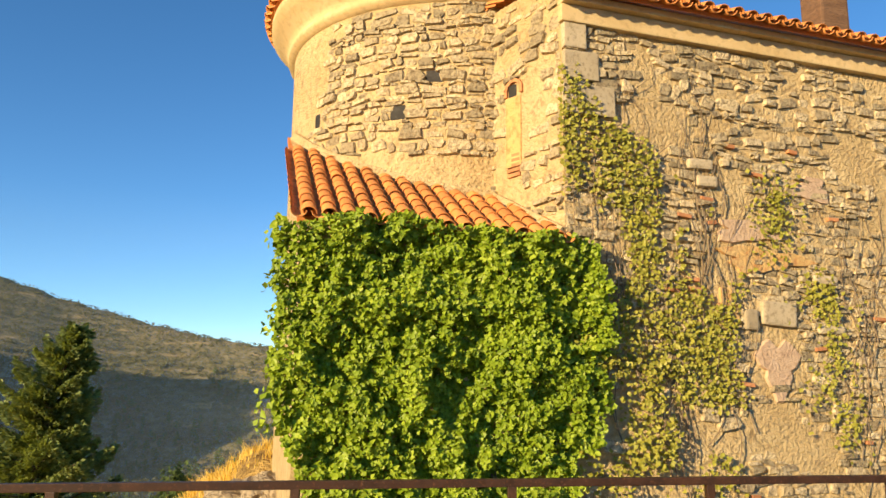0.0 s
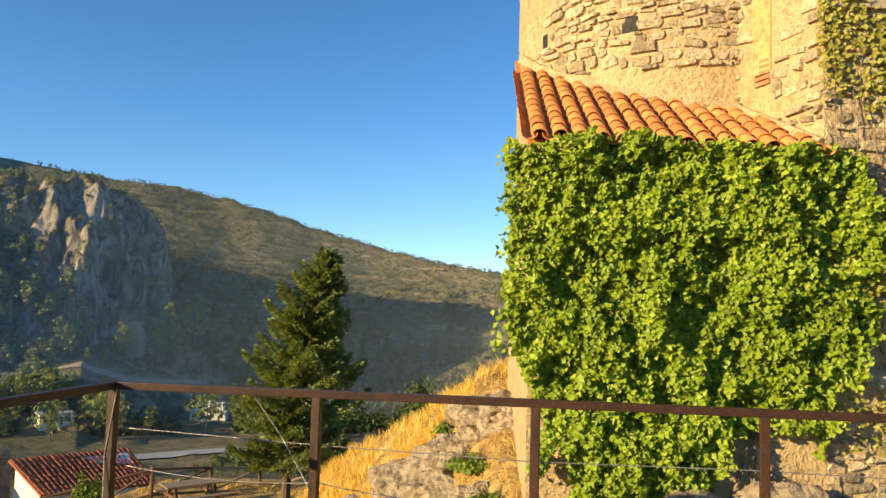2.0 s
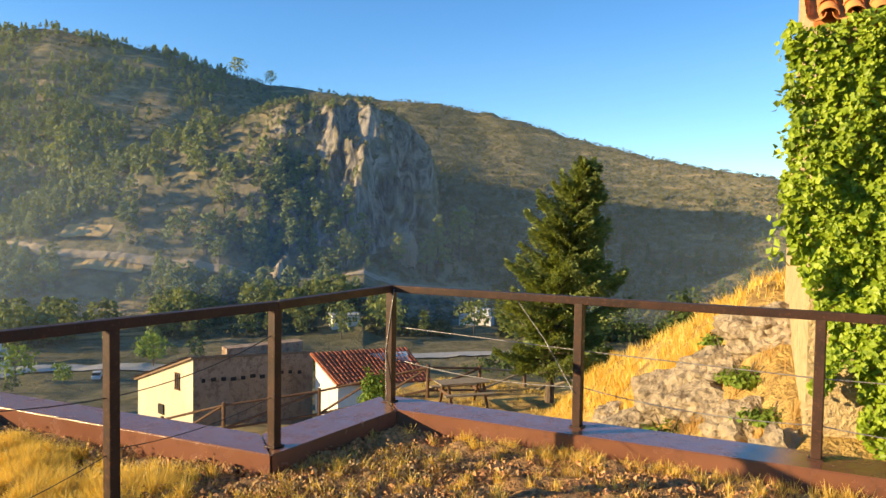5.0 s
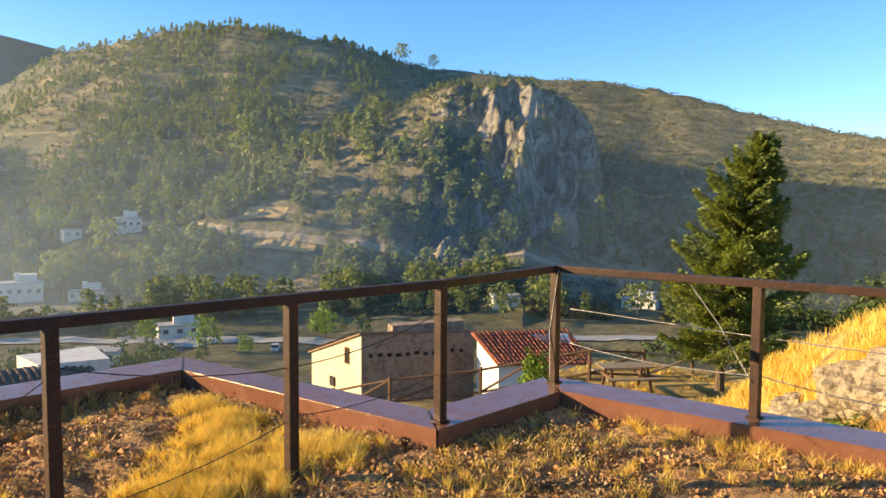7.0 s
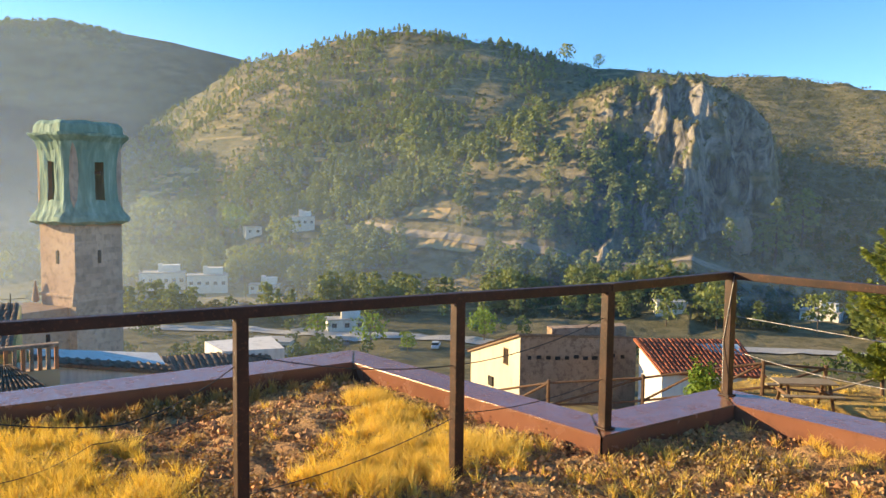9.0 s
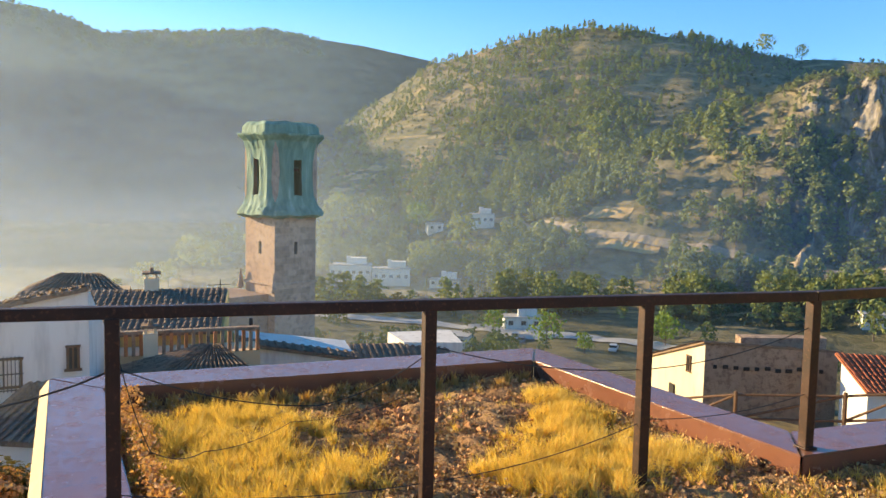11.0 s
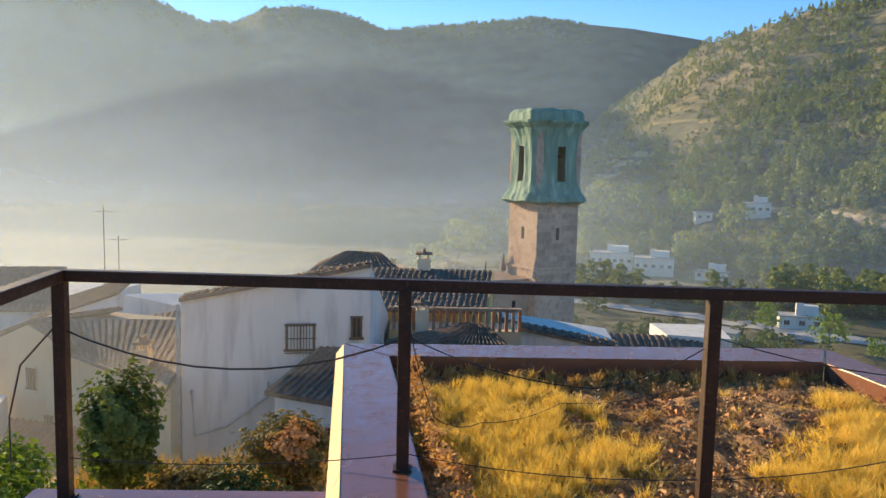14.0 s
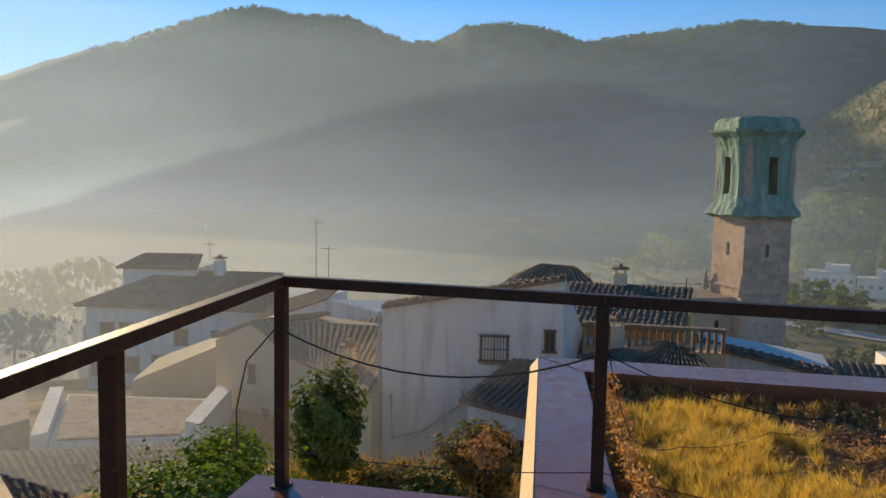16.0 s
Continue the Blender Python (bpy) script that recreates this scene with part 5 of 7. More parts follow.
def bush(name, place, size, n, material, label, leaf, seed, up=0.6, category="bush"):
    """A leafy shrub: lobed mass of small leaves with a few stems."""
    rng = np.random.RandomState(seed)
    b = new(name)
    b.location = place
    tagged(b, label, category)
    d = rng.normal(0, 1, (n, 3))
    d /= np.linalg.norm(d, axis=1, keepdims=True)
    lump = 0.78 + 0.8 * fbm(d[:, 0] * 2.4 + seed, d[:, 1] * 2.4 + d[:, 2] * 3.1, 4, seed)
    d[:, 2] = np.abs(d[:, 2]) if up > 0.9 else d[:, 2]
    p = d * np.array(size) * (lump * rng.uniform(0.62, 1.05, n))[:, None]
    p[:, 2] += size[2] * (0.85 if up <= 0.9 else 0.05)
    v, f = leaves(p, d + np.array([0, 0, 0.5]), leaf, rng, 0.5)
    tagged(arrays("leaf_mass", v, f, material, b), kind="stuff")
    bm = bmesh.new()
    for k in range(5):
        a = k * 1.3
        tube(bm, [(0, 0, -0.3), (0.25 * size[0] * math.cos(a), 0.25 * size[1] * math.sin(a), 0.6 * size[2]), (0.5 * size[0] * math.cos(a), 0.5 * size[1] * math.sin(a), 1.3 * size[2])], 0.03, 0.01, 5)
    part("stem", bm, M_BARK, b)
    return b


bush("evergreen_shrub", (-11.3, -3.0, -3.15), (0.66, 0.66, 1.05), 6500, M_MIDGREEN, "dense upright dark green shrub below the terrace", 0.085, 4)
bush("green_bush", (-8.4, -3.6, -3.1), (1.35, 1.5, 0.78), 7000, M_GREEN, "low spreading bright green bush below the railing", 0.08, 5)
bush("green_bush", (-10.4, -4.4, -3.3), (0.9, 0.9, 0.7), 3000, M_GREEN, "bright green bush beside the dark shrub", 0.08, 6)
bush("bramble", (-12.9, -0.75, -3.55), (0.95, 0.85, 0.6), 3800, M_BRAMBLE, "dry brown bramble thicket below the roof", 0.09, 7)
bush("bramble", (-11.6, -2.0, -3.6), (0.8, 0.85, 0.42), 2800, M_BRAMBLE, "dry tangled brown weeds on the bank", 0.08, 8)
bush("bramble", (-12.4, -0.6, -3.05), (0.45, 0.45, 0.33), 1200, M_ORANGEWEED, "orange-brown dry creeper on the thicket", 0.07, 9)
bush("bramble", (-10.9, -1.2, -3.5), (0.7, 0.7, 0.45), 2400, M_CYP, "dull green bramble under the wall", 0.08, 10)
bush("sapling", (-14.55, 20.7, -5.2), (0.55, 0.55, 1.15), 2400, M_GREEN, "bright green sapling beside the fence", 0.11, 11, category="tree")
bush("small_conifer", (-6.4, 25.9, -3.1), (0.75, 0.75, 1.55), 3000, M_CYP, "small dark conifer behind the grassy mound", 0.12, 12, category="tree")
for _k, (_x, _y, _s) in enumerate([(-2.6, 14.2, 0.6), (-3.9, 14.0, 0.5), (-4.6, 13.6, 0.5), (-2.9, 12.6, 0.5), (-3.3, 13.4, 0.6), (-2.1, 12.9, 0.45), (-1.6, 11.8, 0.4), (-3.0, 15.2, 0.35)]):
    bush("weed_bush", (_x, _y, float(ground(_x, _y)) - 0.05), (_s, _s, _s * 0.5), 900, M_GREEN if _k != 3 else M_STRAWD, "green weeds growing between rocks", 0.06, 30 + _k, 1.0)


# ---- rocks on the mound ----
def rock(place, size, seed, label="weathered grey limestone outcrop on the mound"):
    bm = bmesh.new()
    bmesh.ops.create_icosphere(bm, subdivisions=4, radius=1.0)
    for v in bm.verts:
        p = v.co.copy()
        k = 1 + 0.3 * noise.fractal(p * 1.6 + Vector((seed * 7.3, 0, 0)), 0.9, 2.1, 5) - 0.16 * abs(noise.noise(p * 2.3 + Vector((seed, 3, 1)))) + 0.10 * noise.noise(p * 5 + Vector((0, seed, 0)))
        v.co = Vector((p.x * size[0], p.y * size[1], p.z * size[2] * 0.85)) * k
    ob = part("rock", bm, M_ROCK)
    ob.location = place
    return tagged(ob, label, "rock", "rocks on the mound")


for _k, (_x, _y, _s) in enumerate([(-3.3, 14.4, (0.85, 0.7, 0.6)), (-4.1, 14.4, (0.75, 0.7, 0.55)), (-2.6, 14.0, (0.75, 0.65, 0.5)), (-2.0, 14.0, (0.8, 0.7, 0.5)), (0.8, 11.0, (0.75, 0.4, 0.5)), (1.8, 11.3, (0.8, 0.4, 0.55)), (-2.7, 13.3, (0.6, 0.5, 0.4)), (-3.7, 13.1, (0.55, 0.6, 0.4)), (-2.0, 12.2, (0.5, 0.45, 0.42)), (-1.7, 13.9, (0.55, 0.5, 0.42)), (-5.2, 16.6, (0.5, 0.6, 0.35)), (-1.35, 10.85, (0.32, 0.3, 0.5))]):
    rock((_x, _y, float(ground(_x, _y)) - 0.05), _s, _k)

rock(tuple(spot(35.0, -3.9)[0] + np.array([0, 0, 5.0])), (4.0, 4.0, 9.0), 61, "upright weathered rock pillar below the cliff")


# ---- grass ----
def tufts(name, centres, radius, n, h, material, label, seed, floor, width=0.006, lean=0.5):
    rng = np.random.RandomState(seed)
    c = np.asarray(centres, float)
    k = rng.randint(0, len(c), n)
    a, r = rng.uniform(0, 6.28, n), rng.normal(0, 0.5, n)
    x, y = c[k, 0] + np.cos(a) * r * radius * c[k, 2], c[k, 1] + np.sin(a) * r * radius * c[k, 2]
    z = floor(x, y)
    ok = z > -50
    p = np.stack([x, y, z], 1)[ok]
    hh = h * rng.uniform(0.35, 1.15, len(p)) * np.clip(1.25 - 0.55 * np.abs(r[ok]), 0.3, 1.3)
    v, f = blades(p, hh, width, lean, rng)
    return tagged(arrays(name, v, f, material), label, "grass", kind="stuff")


def roof_floor(x, y):
    yk = 6.66 + (x + 3.62) * 0.1152
    yc = 4.84 + (x + 6.43) * 0.134
    ye = 1.17 + (x + 6.42) * 0.11
    ok = np.where(x > -3.6, (y < yk) & (y > 0.4), (y < yc) & (y > ye)) & (x > -6.41)
    return np.where(ok, -0.02, -99.0)


_rs = np.random.RandomState(77)
GOLD = [(-5.75, 2.0, 0.62), (-5.45, 2.35, 0.55), (-5.2, 1.85, 0.55), (-5.6, 1.55, 0.4), (-4.9, 2.2, 0.5), (-4.55, 1.95, 0.5), (-4.2, 2.2, 0.5), (-4.45, 2.6, 0.35), (-3.95, 1.9, 0.4), (-4.7, 1.7, 0.4),
        (-4.9, 4.35, 0.5), (-4.55, 4.15, 0.55), (-4.25, 4.45, 0.5), (-5.2, 4.55, 0.4), (-4.35, 3.85, 0.5), (-4.05, 4.7, 0.4), (-3.95, 4.2, 0.4), (-5.6, 4.6, 0.25), (-4.15, 3.55, 0.35), (-3.9, 3.7, 0.3)]
_g = [(x + 0.34 * s * _rs.normal(), y + 0.30 * s * _rs.normal(), 1.0) for x, y, s in GOLD for _ in range(46)]
tufts("golden_grass", _g, 0.06, 92000, 0.12, M_STRAW, "dense tufts of dry golden grass on the roof bed", 1, roof_floor, 0.0023, 0.45)
SOME = [(-5.9 + 0.5 * _rs.normal(), 3.6 + 0.5 * _rs.normal(), 1.0) for _ in range(14)] + [(x, 6.68 + (x + 3.62) * 0.115 - abs(0.12 * _rs.normal()) - 0.03, 1.0) for x in _rs.uniform(-3.4, 1.5, 120)]
SOME += [(-3.3 + 0.3 * _rs.normal(), y, 1.0) for y in _rs.uniform(4.4, 6.3, 60)] + [(_rs.uniform(-3.4, -0.5), _rs.uniform(4.6, 6.9), 1.0) for _ in range(120)]
tufts("golden_grass", SOME, 0.07, 11000, 0.10, M_STRAW, "sparse dry golden grass along the kerb", 2, roof_floor, 0.003, 0.5)
SED = [(_rs.uniform(-6.3, 0.5), _rs.uniform(1.2, 6.9), _rs.uniform(0.2, 0.6)) for _ in range(260)]
tufts("dry_sedum", SED, 0.45, 20000, 0.06, M_STRAWD, "low dry brown sedum and weeds on gravel", 3, roof_floor, 0.005, 0.9)
EDGE = [(-6.25 + 0.1 * _rs.normal(), y, 0.22) for y in np.linspace(1.5, 4.7, 20)]
tufts("dry_weeds", EDGE, 0.4, 2600, 0.11, M_STRAWD, "brown dry weeds along the outer kerb", 4, roof_floor, 0.006, 0.4)


def build_ground_litter():
    rng = np.random.RandomState(19)
    n = 30000
    x, y = rng.uniform(-6.4, 0.3, n), rng.uniform(1.0, 7.1, n)
    ok = roof_floor(x, y) > -1
    x, y = x[ok], y[ok]
    n = len(x)
    s = (0.005 + 0.015 * rng.uniform(0, 1, n) ** 2.5) * (0.75 + 0.9 * (fbm(x / 0.22, y / 0.22, 2, 33) > 0)) * np.where(x < -3.4, 1.15, 1.0)
    tet = np.array([[1, 0.2, 0], [-0.4, 0.9, 0.05], [-0.6, -0.9, 0], [0.1, -0.1, 1.0], [0.2, 0.1, -0.8]])
    a = rng.uniform(0, 6.28, n)
    c, sn = np.cos(a), np.sin(a)
    v = np.stack([(tet[None, :, 0] * c[:, None] - tet[None, :, 1] * sn[:, None]) * s[:, None] + x[:, None],
                  (tet[None, :, 0] * sn[:, None] + tet[None, :, 1] * c[:, None]) * s[:, None] + y[:, None],
                  tet[None, :, 2] * s[:, None] * 0.8 + 0.012 + np.zeros((n, 5)) + (fbm(x / 0.9, y / 0.9, 3, 2) * 0.06)[:, None]], -1)
    f = (np.arange(n)[:, None, None] * 5 + np.array([[0, 1, 3], [1, 2, 3], [2, 0, 3], [1, 0, 4], [2, 1, 4], [0, 2, 4]])).reshape(-1, 3)
    tagged(arrays("gravel", v.reshape(-1, 3), f, M_PEBBLE), "loose reddish gravel and clods on the roof bed", "gravel", kind="stuff")
    # pale green-grey sedum rosettes
    n = 9000
    x, y = rng.uniform(-6.4, -2.2, n), rng.uniform(1.2, 6.2, n)
    ok = (roof_floor(x, y) > -1) & (fbm(x / 0.35, y / 0.35, 3, 52) > 0.02)
    p = np.stack([x[ok], y[ok], np.full(ok.sum(), 0.03)], 1)
    p = np.repeat(p, 6, 0) + rng.normal(0, 0.022, (len(p) * 6, 3))
    v, f = leaves(p, np.tile([0, 0, 1.0], (len(p), 1)), 0.023, rng, 1.0)
    tagged(arrays("sedum", v, f, M_SEDUM), "pale grey-green sedum rosettes between the gravel", "sedum", kind="stuff")
    # orange-brown flower heads along the inner kerb
    s = rng.uniform(0, 1, 130)
    x, y = -6.3 + s * 2.9, 1.25 + s * 0.32 + rng.uniform(0, 0.14, 130)
    p = np.stack([x, y, rng.uniform(0.05, 0.19, 130)], 1)
    q = np.repeat(p, 22, 0) + rng.normal(0, 0.024, (130 * 22, 3))
    v, f = leaves(q, np.tile([0, 0, 1.0], (len(q), 1)), 0.022, rng, 0.9)
    tagged(arrays("dry_flowers", v, f, M_ORANGEWEED), "orange-brown dry flower heads along the kerb", "flowers", kind="stuff")


M_SEDUM = leafy("sedum_leaf", (0.17, 0.09, 0.04), (0.36, 0.22, 0.10), (0.60, 0.46, 0.27), 3.0, 0.2, 0.7)
build_ground_litter()


def land_floor(x, y):
    z = ground(x, y)
    return np.where((y > 8.2) & (z > -5.2), z - 0.03, -99.0)


_mm = [(x, y, 1.0) for x, y in zip(_rs.uniform(-9.5, -1.9, 300), _rs.uniform(13.5, 24.5, 300)) if 0.5 + 1.08 * (x + 2.1) + 0.486 * (y - 15.4) > -4.6 and not (x > -4.6 and y < 15.6)]
tufts("mound_grass", _mm, 0.5, 30000, 0.27, M_STRAW, "tall dry golden grass on the mound by the church", 6, land_floor, 0.009, 0.4)
_mm = [(x, y, 1.0) for x, y in zip(_rs.uniform(-24, -8, 260), _rs.uniform(17, 29, 260))]
tufts("dry_grass", _mm, 0.6, 9000, 0.16, M_STRAW, "short dry grass round the picnic terrace", 7, land_floor, 0.012, 0.6)
_mm = [(x, y, 1.0) for x, y in zip(_rs.uniform(-5, -1.2, 60), _rs.uniform(10.8, 14.8, 60))]
tufts("dry_grass", _mm, 0.35, 2600, 0.22, M_STRAWD, "dry brown grass between the rocks", 8, land_floor, 0.007, 0.5)
_mm = [(-12.5 + 2.5 * _rs.normal(), -2.0 + 2.2 * _rs.normal(), 1.0) for _ in range(90)]
tufts("dry_grass", _mm, 0.6, 5000, 0.42, M_STRAWD, "tall dry weeds on the bank below the terrace", 9, lambda x, y: ground(x, y), 0.010, 0.4)


# ---- fence, table ----
def build_fence():
    fence = new("wooden_fence")
    tagged(fence, "brown wooden post fence with crossed rails", "fence")
    line = [(-25.6, 18.6), (-23.2, 19.5), (-20.9, 20.3), (-18.5, 22.6), (-16.9, 23.8), (-15.4, 25.0), (-14.3, 26.9), (-13.2, 28.5), (-10.9, 29.1), (-8.8, 29.6)]
    tops = [-6.0, -5.7, -5.0, -4.6, -4.15, -3.75, -3.95, -4.2, -4.2, -4.2]
    for k, ((x, y), z) in enumerate(zip(line, tops)):
        part("post", tube(bmesh.new(), [(x, y, z - 1.35), (x, y, z)], 0.07, 0.065, 8), M_WOOD, fence)
        if k:
            (ax, ay), az_ = line[k - 1], tops[k - 1]
            for d0, d1 in ((0.12, 0.12), (0.95, 0.12), (0.95, 0.95)):
                part("rail", tube(bmesh.new(), [(ax, ay, az_ - d0), (x, y, z - d1)], 0.045, 0.045, 7), M_PALEWOOD if k > 6 else M_WOOD, fence)


def build_table():
    t = new("picnic_table")
    t.matrix_world = pose(-13.75, 24.7, -4.85, 0, 0, 52)
    tagged(t, "weathered wooden picnic table with fixed benches", "table")
    for k in range(6):
        part("tabletop_board", box(bmesh.new(), pose(0, -0.34 + k * 0.136, 0.74), 1.85, 0.125, 0.045, 0.006), M_PALEWOOD, t)
    for sy in (-1, 1):
        for k in range(2):
            part("bench_board", box(bmesh.new(), pose(0, sy * (0.68 + k * 0.135), 0.44), 1.85, 0.125, 0.045, 0.006), M_PALEWOOD, t)
    for sx in (-0.65, 0.65):
        part("crossbeam", box(bmesh.new(), pose(sx, 0, 0.39), 0.05, 1.6, 0.09, 0.006), M_WOOD, t)
        for sy in (-1, 1):
            part("leg", beam(bmesh.new(), (sx + 0.055, sy * 0.62, -0.1), (sx + 0.055, sy * 0.22, 0.71), 0.09, 0.05, 0.006), M_WOOD, t)


build_fence()
build_table()


# ---- wires and cables on the railing ----
def strand(name, pts, r, material, label, sag=0.0):
    bm = bmesh.new()
    out = []
    for a, b in zip(pts, pts[1:]):
        a, b = Vector(a), Vector(b)
        for k in range(10):
            t = k / 10
            p = a.lerp(b, t)
            p.z -= sag * 4 * t * (1 - t)
            out.append(p)
    out.append(Vector(pts[-1]))
    tube(bm, out, r, r, 5)
    return tagged(part(name, bm, material, smooth=True), label, "wire")


strand("wire", [(-3.80, 6.92, 0.80), (-2.2, 7.11, 0.74), (-0.57, 7.31, 0.70), (1.03, 7.5, 0.72), (2.64, 7.7, 0.70)], 0.0045, M_WIRE, "thin pale wire strung between the railing posts")
strand("wire", [(-3.80, 6.92, 0.52), (-2.2, 7.11, 0.46), (-0.57, 7.31, 0.38), (1.03, 7.5, 0.40)], 0.0045, M_WIRE, "lower thin pale wire strung between railing posts", 0.05)
strand("wire", [(-3.78, 6.84, 1.13), (-3.86, 6.84, 0.6), (-3.82, 6.8, 0.2)], 0.004, M_WIRE, "loose wire hanging beside the corner post", 0.0)
strand("wire", [(-2.75, 7.05, 1.12), (-2.5, 7.08, 0.8), (-2.22, 7.03, 0.42)], 0.0045, M_WIRE, "loose wire slanting down to a post")
strand("cable", [(-4.12, -0.5, 0.86), (-3.99, 1.35, 0.86)], 0.0055, M_CABLE, "black cable hanging in a loop between two posts", 0.2)
strand("cable", [(-4.12, -0.5, 0.86), (-4.3, -0.78, 0.6), (-4.32, -0.86, 0.3), (-4.28, -0.84, 0.05)], 0.0055, M_CABLE, "black cable hanging loose beside the corner post", 0.0)
strand("cable", [(-3.99, 1.35, 0.86), (-3.93, 2.3, 0.62), (-3.89, 2.93, 0.90), (-3.80, 4.24, 0.72), (-3.72, 5.42, 0.95)], 0.0034, M_CABLE, "thin black cable sagging along the railing", 0.05)
strand("cable", [(-4.12, -0.5, 0.15), (-3.99, 1.35, 0.24), (-3.89, 2.93, 0.16), (-3.80, 4.24, 0.42), (-3.72, 5.42, 0.52)], 0.003, M_CABLE, "lower black cable along the railing", 0.05)
strand("cable", [(-3.99, 1.36, 0.9), (-4.25, 1.5, 0.35), (-4.8, 1.8, 0.14), (-5.3, 2.4, 0.12), (-5.9, 3.4, 0.06)], 0.003, M_CABLE, "black cable lying over the dry grass", 0.04)


# ---- the village ----
def tiled(name, e0, e1, r1, r0, material, parent, pitch=0.25, course=0.36, label="", thick=0.12):
    """A slope of barrel tiles: eave e0-e1, ridge r0-r1. Rows of arched tiles on a solid slab."""
    e0, e1, r0, r1 = (Vector(p) for p in (e0, e1, r0, r1))
    bm = bmesh.new()
    hi = [bm.verts.new(p) for p in (e0, e1, r1, r0)]
    lo = [bm.verts.new(p - Vector((0, 0, thick))) for p in (e0, e1, r1, r0)]
    bm.faces.new(hi)
    bm.faces.new(lo[::-1])
    for i in range(4):
        bm.faces.new((lo[i], lo[(i + 1) % 4], hi[(i + 1) % 4], hi[i]))
    slab = part(name, bm, material, parent, label)
    cols = max(2, int((e1 - e0).length / pitch))
    rows = max(2, int((r0 - e0).length / course))
    up = (e1 - e0).cross(r0 - e0).normalized()
    if up.z < 0:
        up = -up
    rng = np.random.RandomState(cols * 31 + rows)
    vs, fs = [], []
    arc = [(math.cos(math.pi * k / 5), math.sin(math.pi * k / 5)) for k in range(6)]
    e0n, e1n, r0n, r1n, upn = (np.array(p) for p in (e0, e1, r0, r1, up))
    for c in range(cols):
        for r in range(rows):
            t0, t1 = r / rows - 0.02, (r + 1.12) / rows - 0.02
            u = (c + 0.5) / cols
            w = 0.30 / cols * rng.uniform(0.9, 1.1)
            j = rng.uniform(-0.09, 0.09) / cols
            hop = rng.uniform(-0.012, 0.012)
            k0 = len(vs)
            for t, rad, lift in ((t0, 1.0, 0.042), (t1, 0.82, 0.01)):
                t = min(t, 1.0)
                for ca, sa in arc:
                    uu = u + j + w * ca * rad
                    p = (e0n * (1 - uu) + e1n * uu) * (1 - t) + (r0n * (1 - uu) + r1n * uu) * t
                    vs.append(p + upn * (lift * 0.7 + hop + sa * pitch * 0.18 * rad))
            fs += [(k0 + k, k0 + k + 1, k0 + 7 + k, k0 + 6 + k) for k in range(5)]
    tagged(arrays("tile_course", vs, fs, material, slab), "rows of weathered barrel tiles", kind="stuff")
    return slab


def opening(parent, p, u, w, h, bars=0, frame_mat=None, depth=0.08):
    """A window in a wall: p its centre, u the way along the wall. Recess, frame, pane, iron bars where it has them."""
    p, u = Vector(p), Vector((*u, 0)).normalized()
    n = Vector((u.y, -u.x, 0))
    m = Matrix((u, n, Vector((0, 0, 1)))).transposed().to_4x4()
    win = new("window")
    win.parent = parent
    win.matrix_local = Matrix.Translation(p) @ m
    part("pane", box(bmesh.new(), pose(0, 0.012, 0), w, 0.03, h), M_GLASS, win)
    fm = frame_mat or M_WOOD
    bm = bmesh.new()
    for a, b, c, d in ((0, h / 2, w + 0.1, 0.06), (0, -h / 2, w + 0.16, 0.07), (-w / 2, 0, 0.06, h), (w / 2, 0, 0.06, h), (0, 0, 0.04, h)):
        box(bm, pose(a, 0.03, b), c, 0.05, d)
    part("window_frame", bm, fm, win)
    for k in range(bars):
        part("bar", box(bmesh.new(), pose(-w / 2 + w * (k + 0.5) / bars, 0.15, 0), 0.02, 0.02, h + 0.2), M_IRON, win)
    if bars:
        for dz in (-h / 2 - 0.05, 0, h / 2 + 0.05):
            part("bar", box(bmesh.new(), pose(0, 0.15, dz), w + 0.12, 0.025, 0.025), M_IRON, win)
    return win


def chimney(p, s, h, material, label):
    c = new("chimney")
    c.location = p
    tagged(c, label, "chimney")
    part("flue", box(bmesh.new(), pose(0, 0, h / 2), s, s, h, 0.02), material, c)
    for k in range(4):
        a = k * math.pi / 2 + 0.78
        part("cap_post", box(bmesh.new(), pose(s * 0.45 * math.cos(a), s * 0.45 * math.sin(a), h + 0.08), 0.08, 0.08, 0.18), material, c)
    part("cap", box(bmesh.new(), pose(0, 0, h + 0.21), s * 1.25, s * 1.25, 0.08, 0.02), M_OLDTILES, c)
    for k in range(3):
        part("pot_tile", tube(bmesh.new(), [(-s * 0.35 + k * s * 0.35, 0, h + 0.25), (-s * 0.35 + k * s * 0.35, 0, h + 0.40)], 0.08, 0.06, 7), M_OLDTILES, c)
    return c


def antenna(p, h, label):
    a = new("antenna")
    a.location = p
    tagged(a, label, "antenna")
    part("mast", tube(bmesh.new(), [(0, 0, -0.3), (0.03, 0, h)], 0.025, 0.018, 6), M_IRON, a)
    part("boom", tube(bmesh.new(), [(-0.1, -0.5, h - 0.25), (0.1, 0.55, h - 0.2)], 0.012, 0.012, 5), M_IRON, a)
    for k in range(6):
        t = -0.45 + k * 0.18
        part("element", tube(bmesh.new(), [(-0.28, t, h - 0.23), (0.28, t, h - 0.23)], 0.008, 0.008, 5), M_IRON, a)


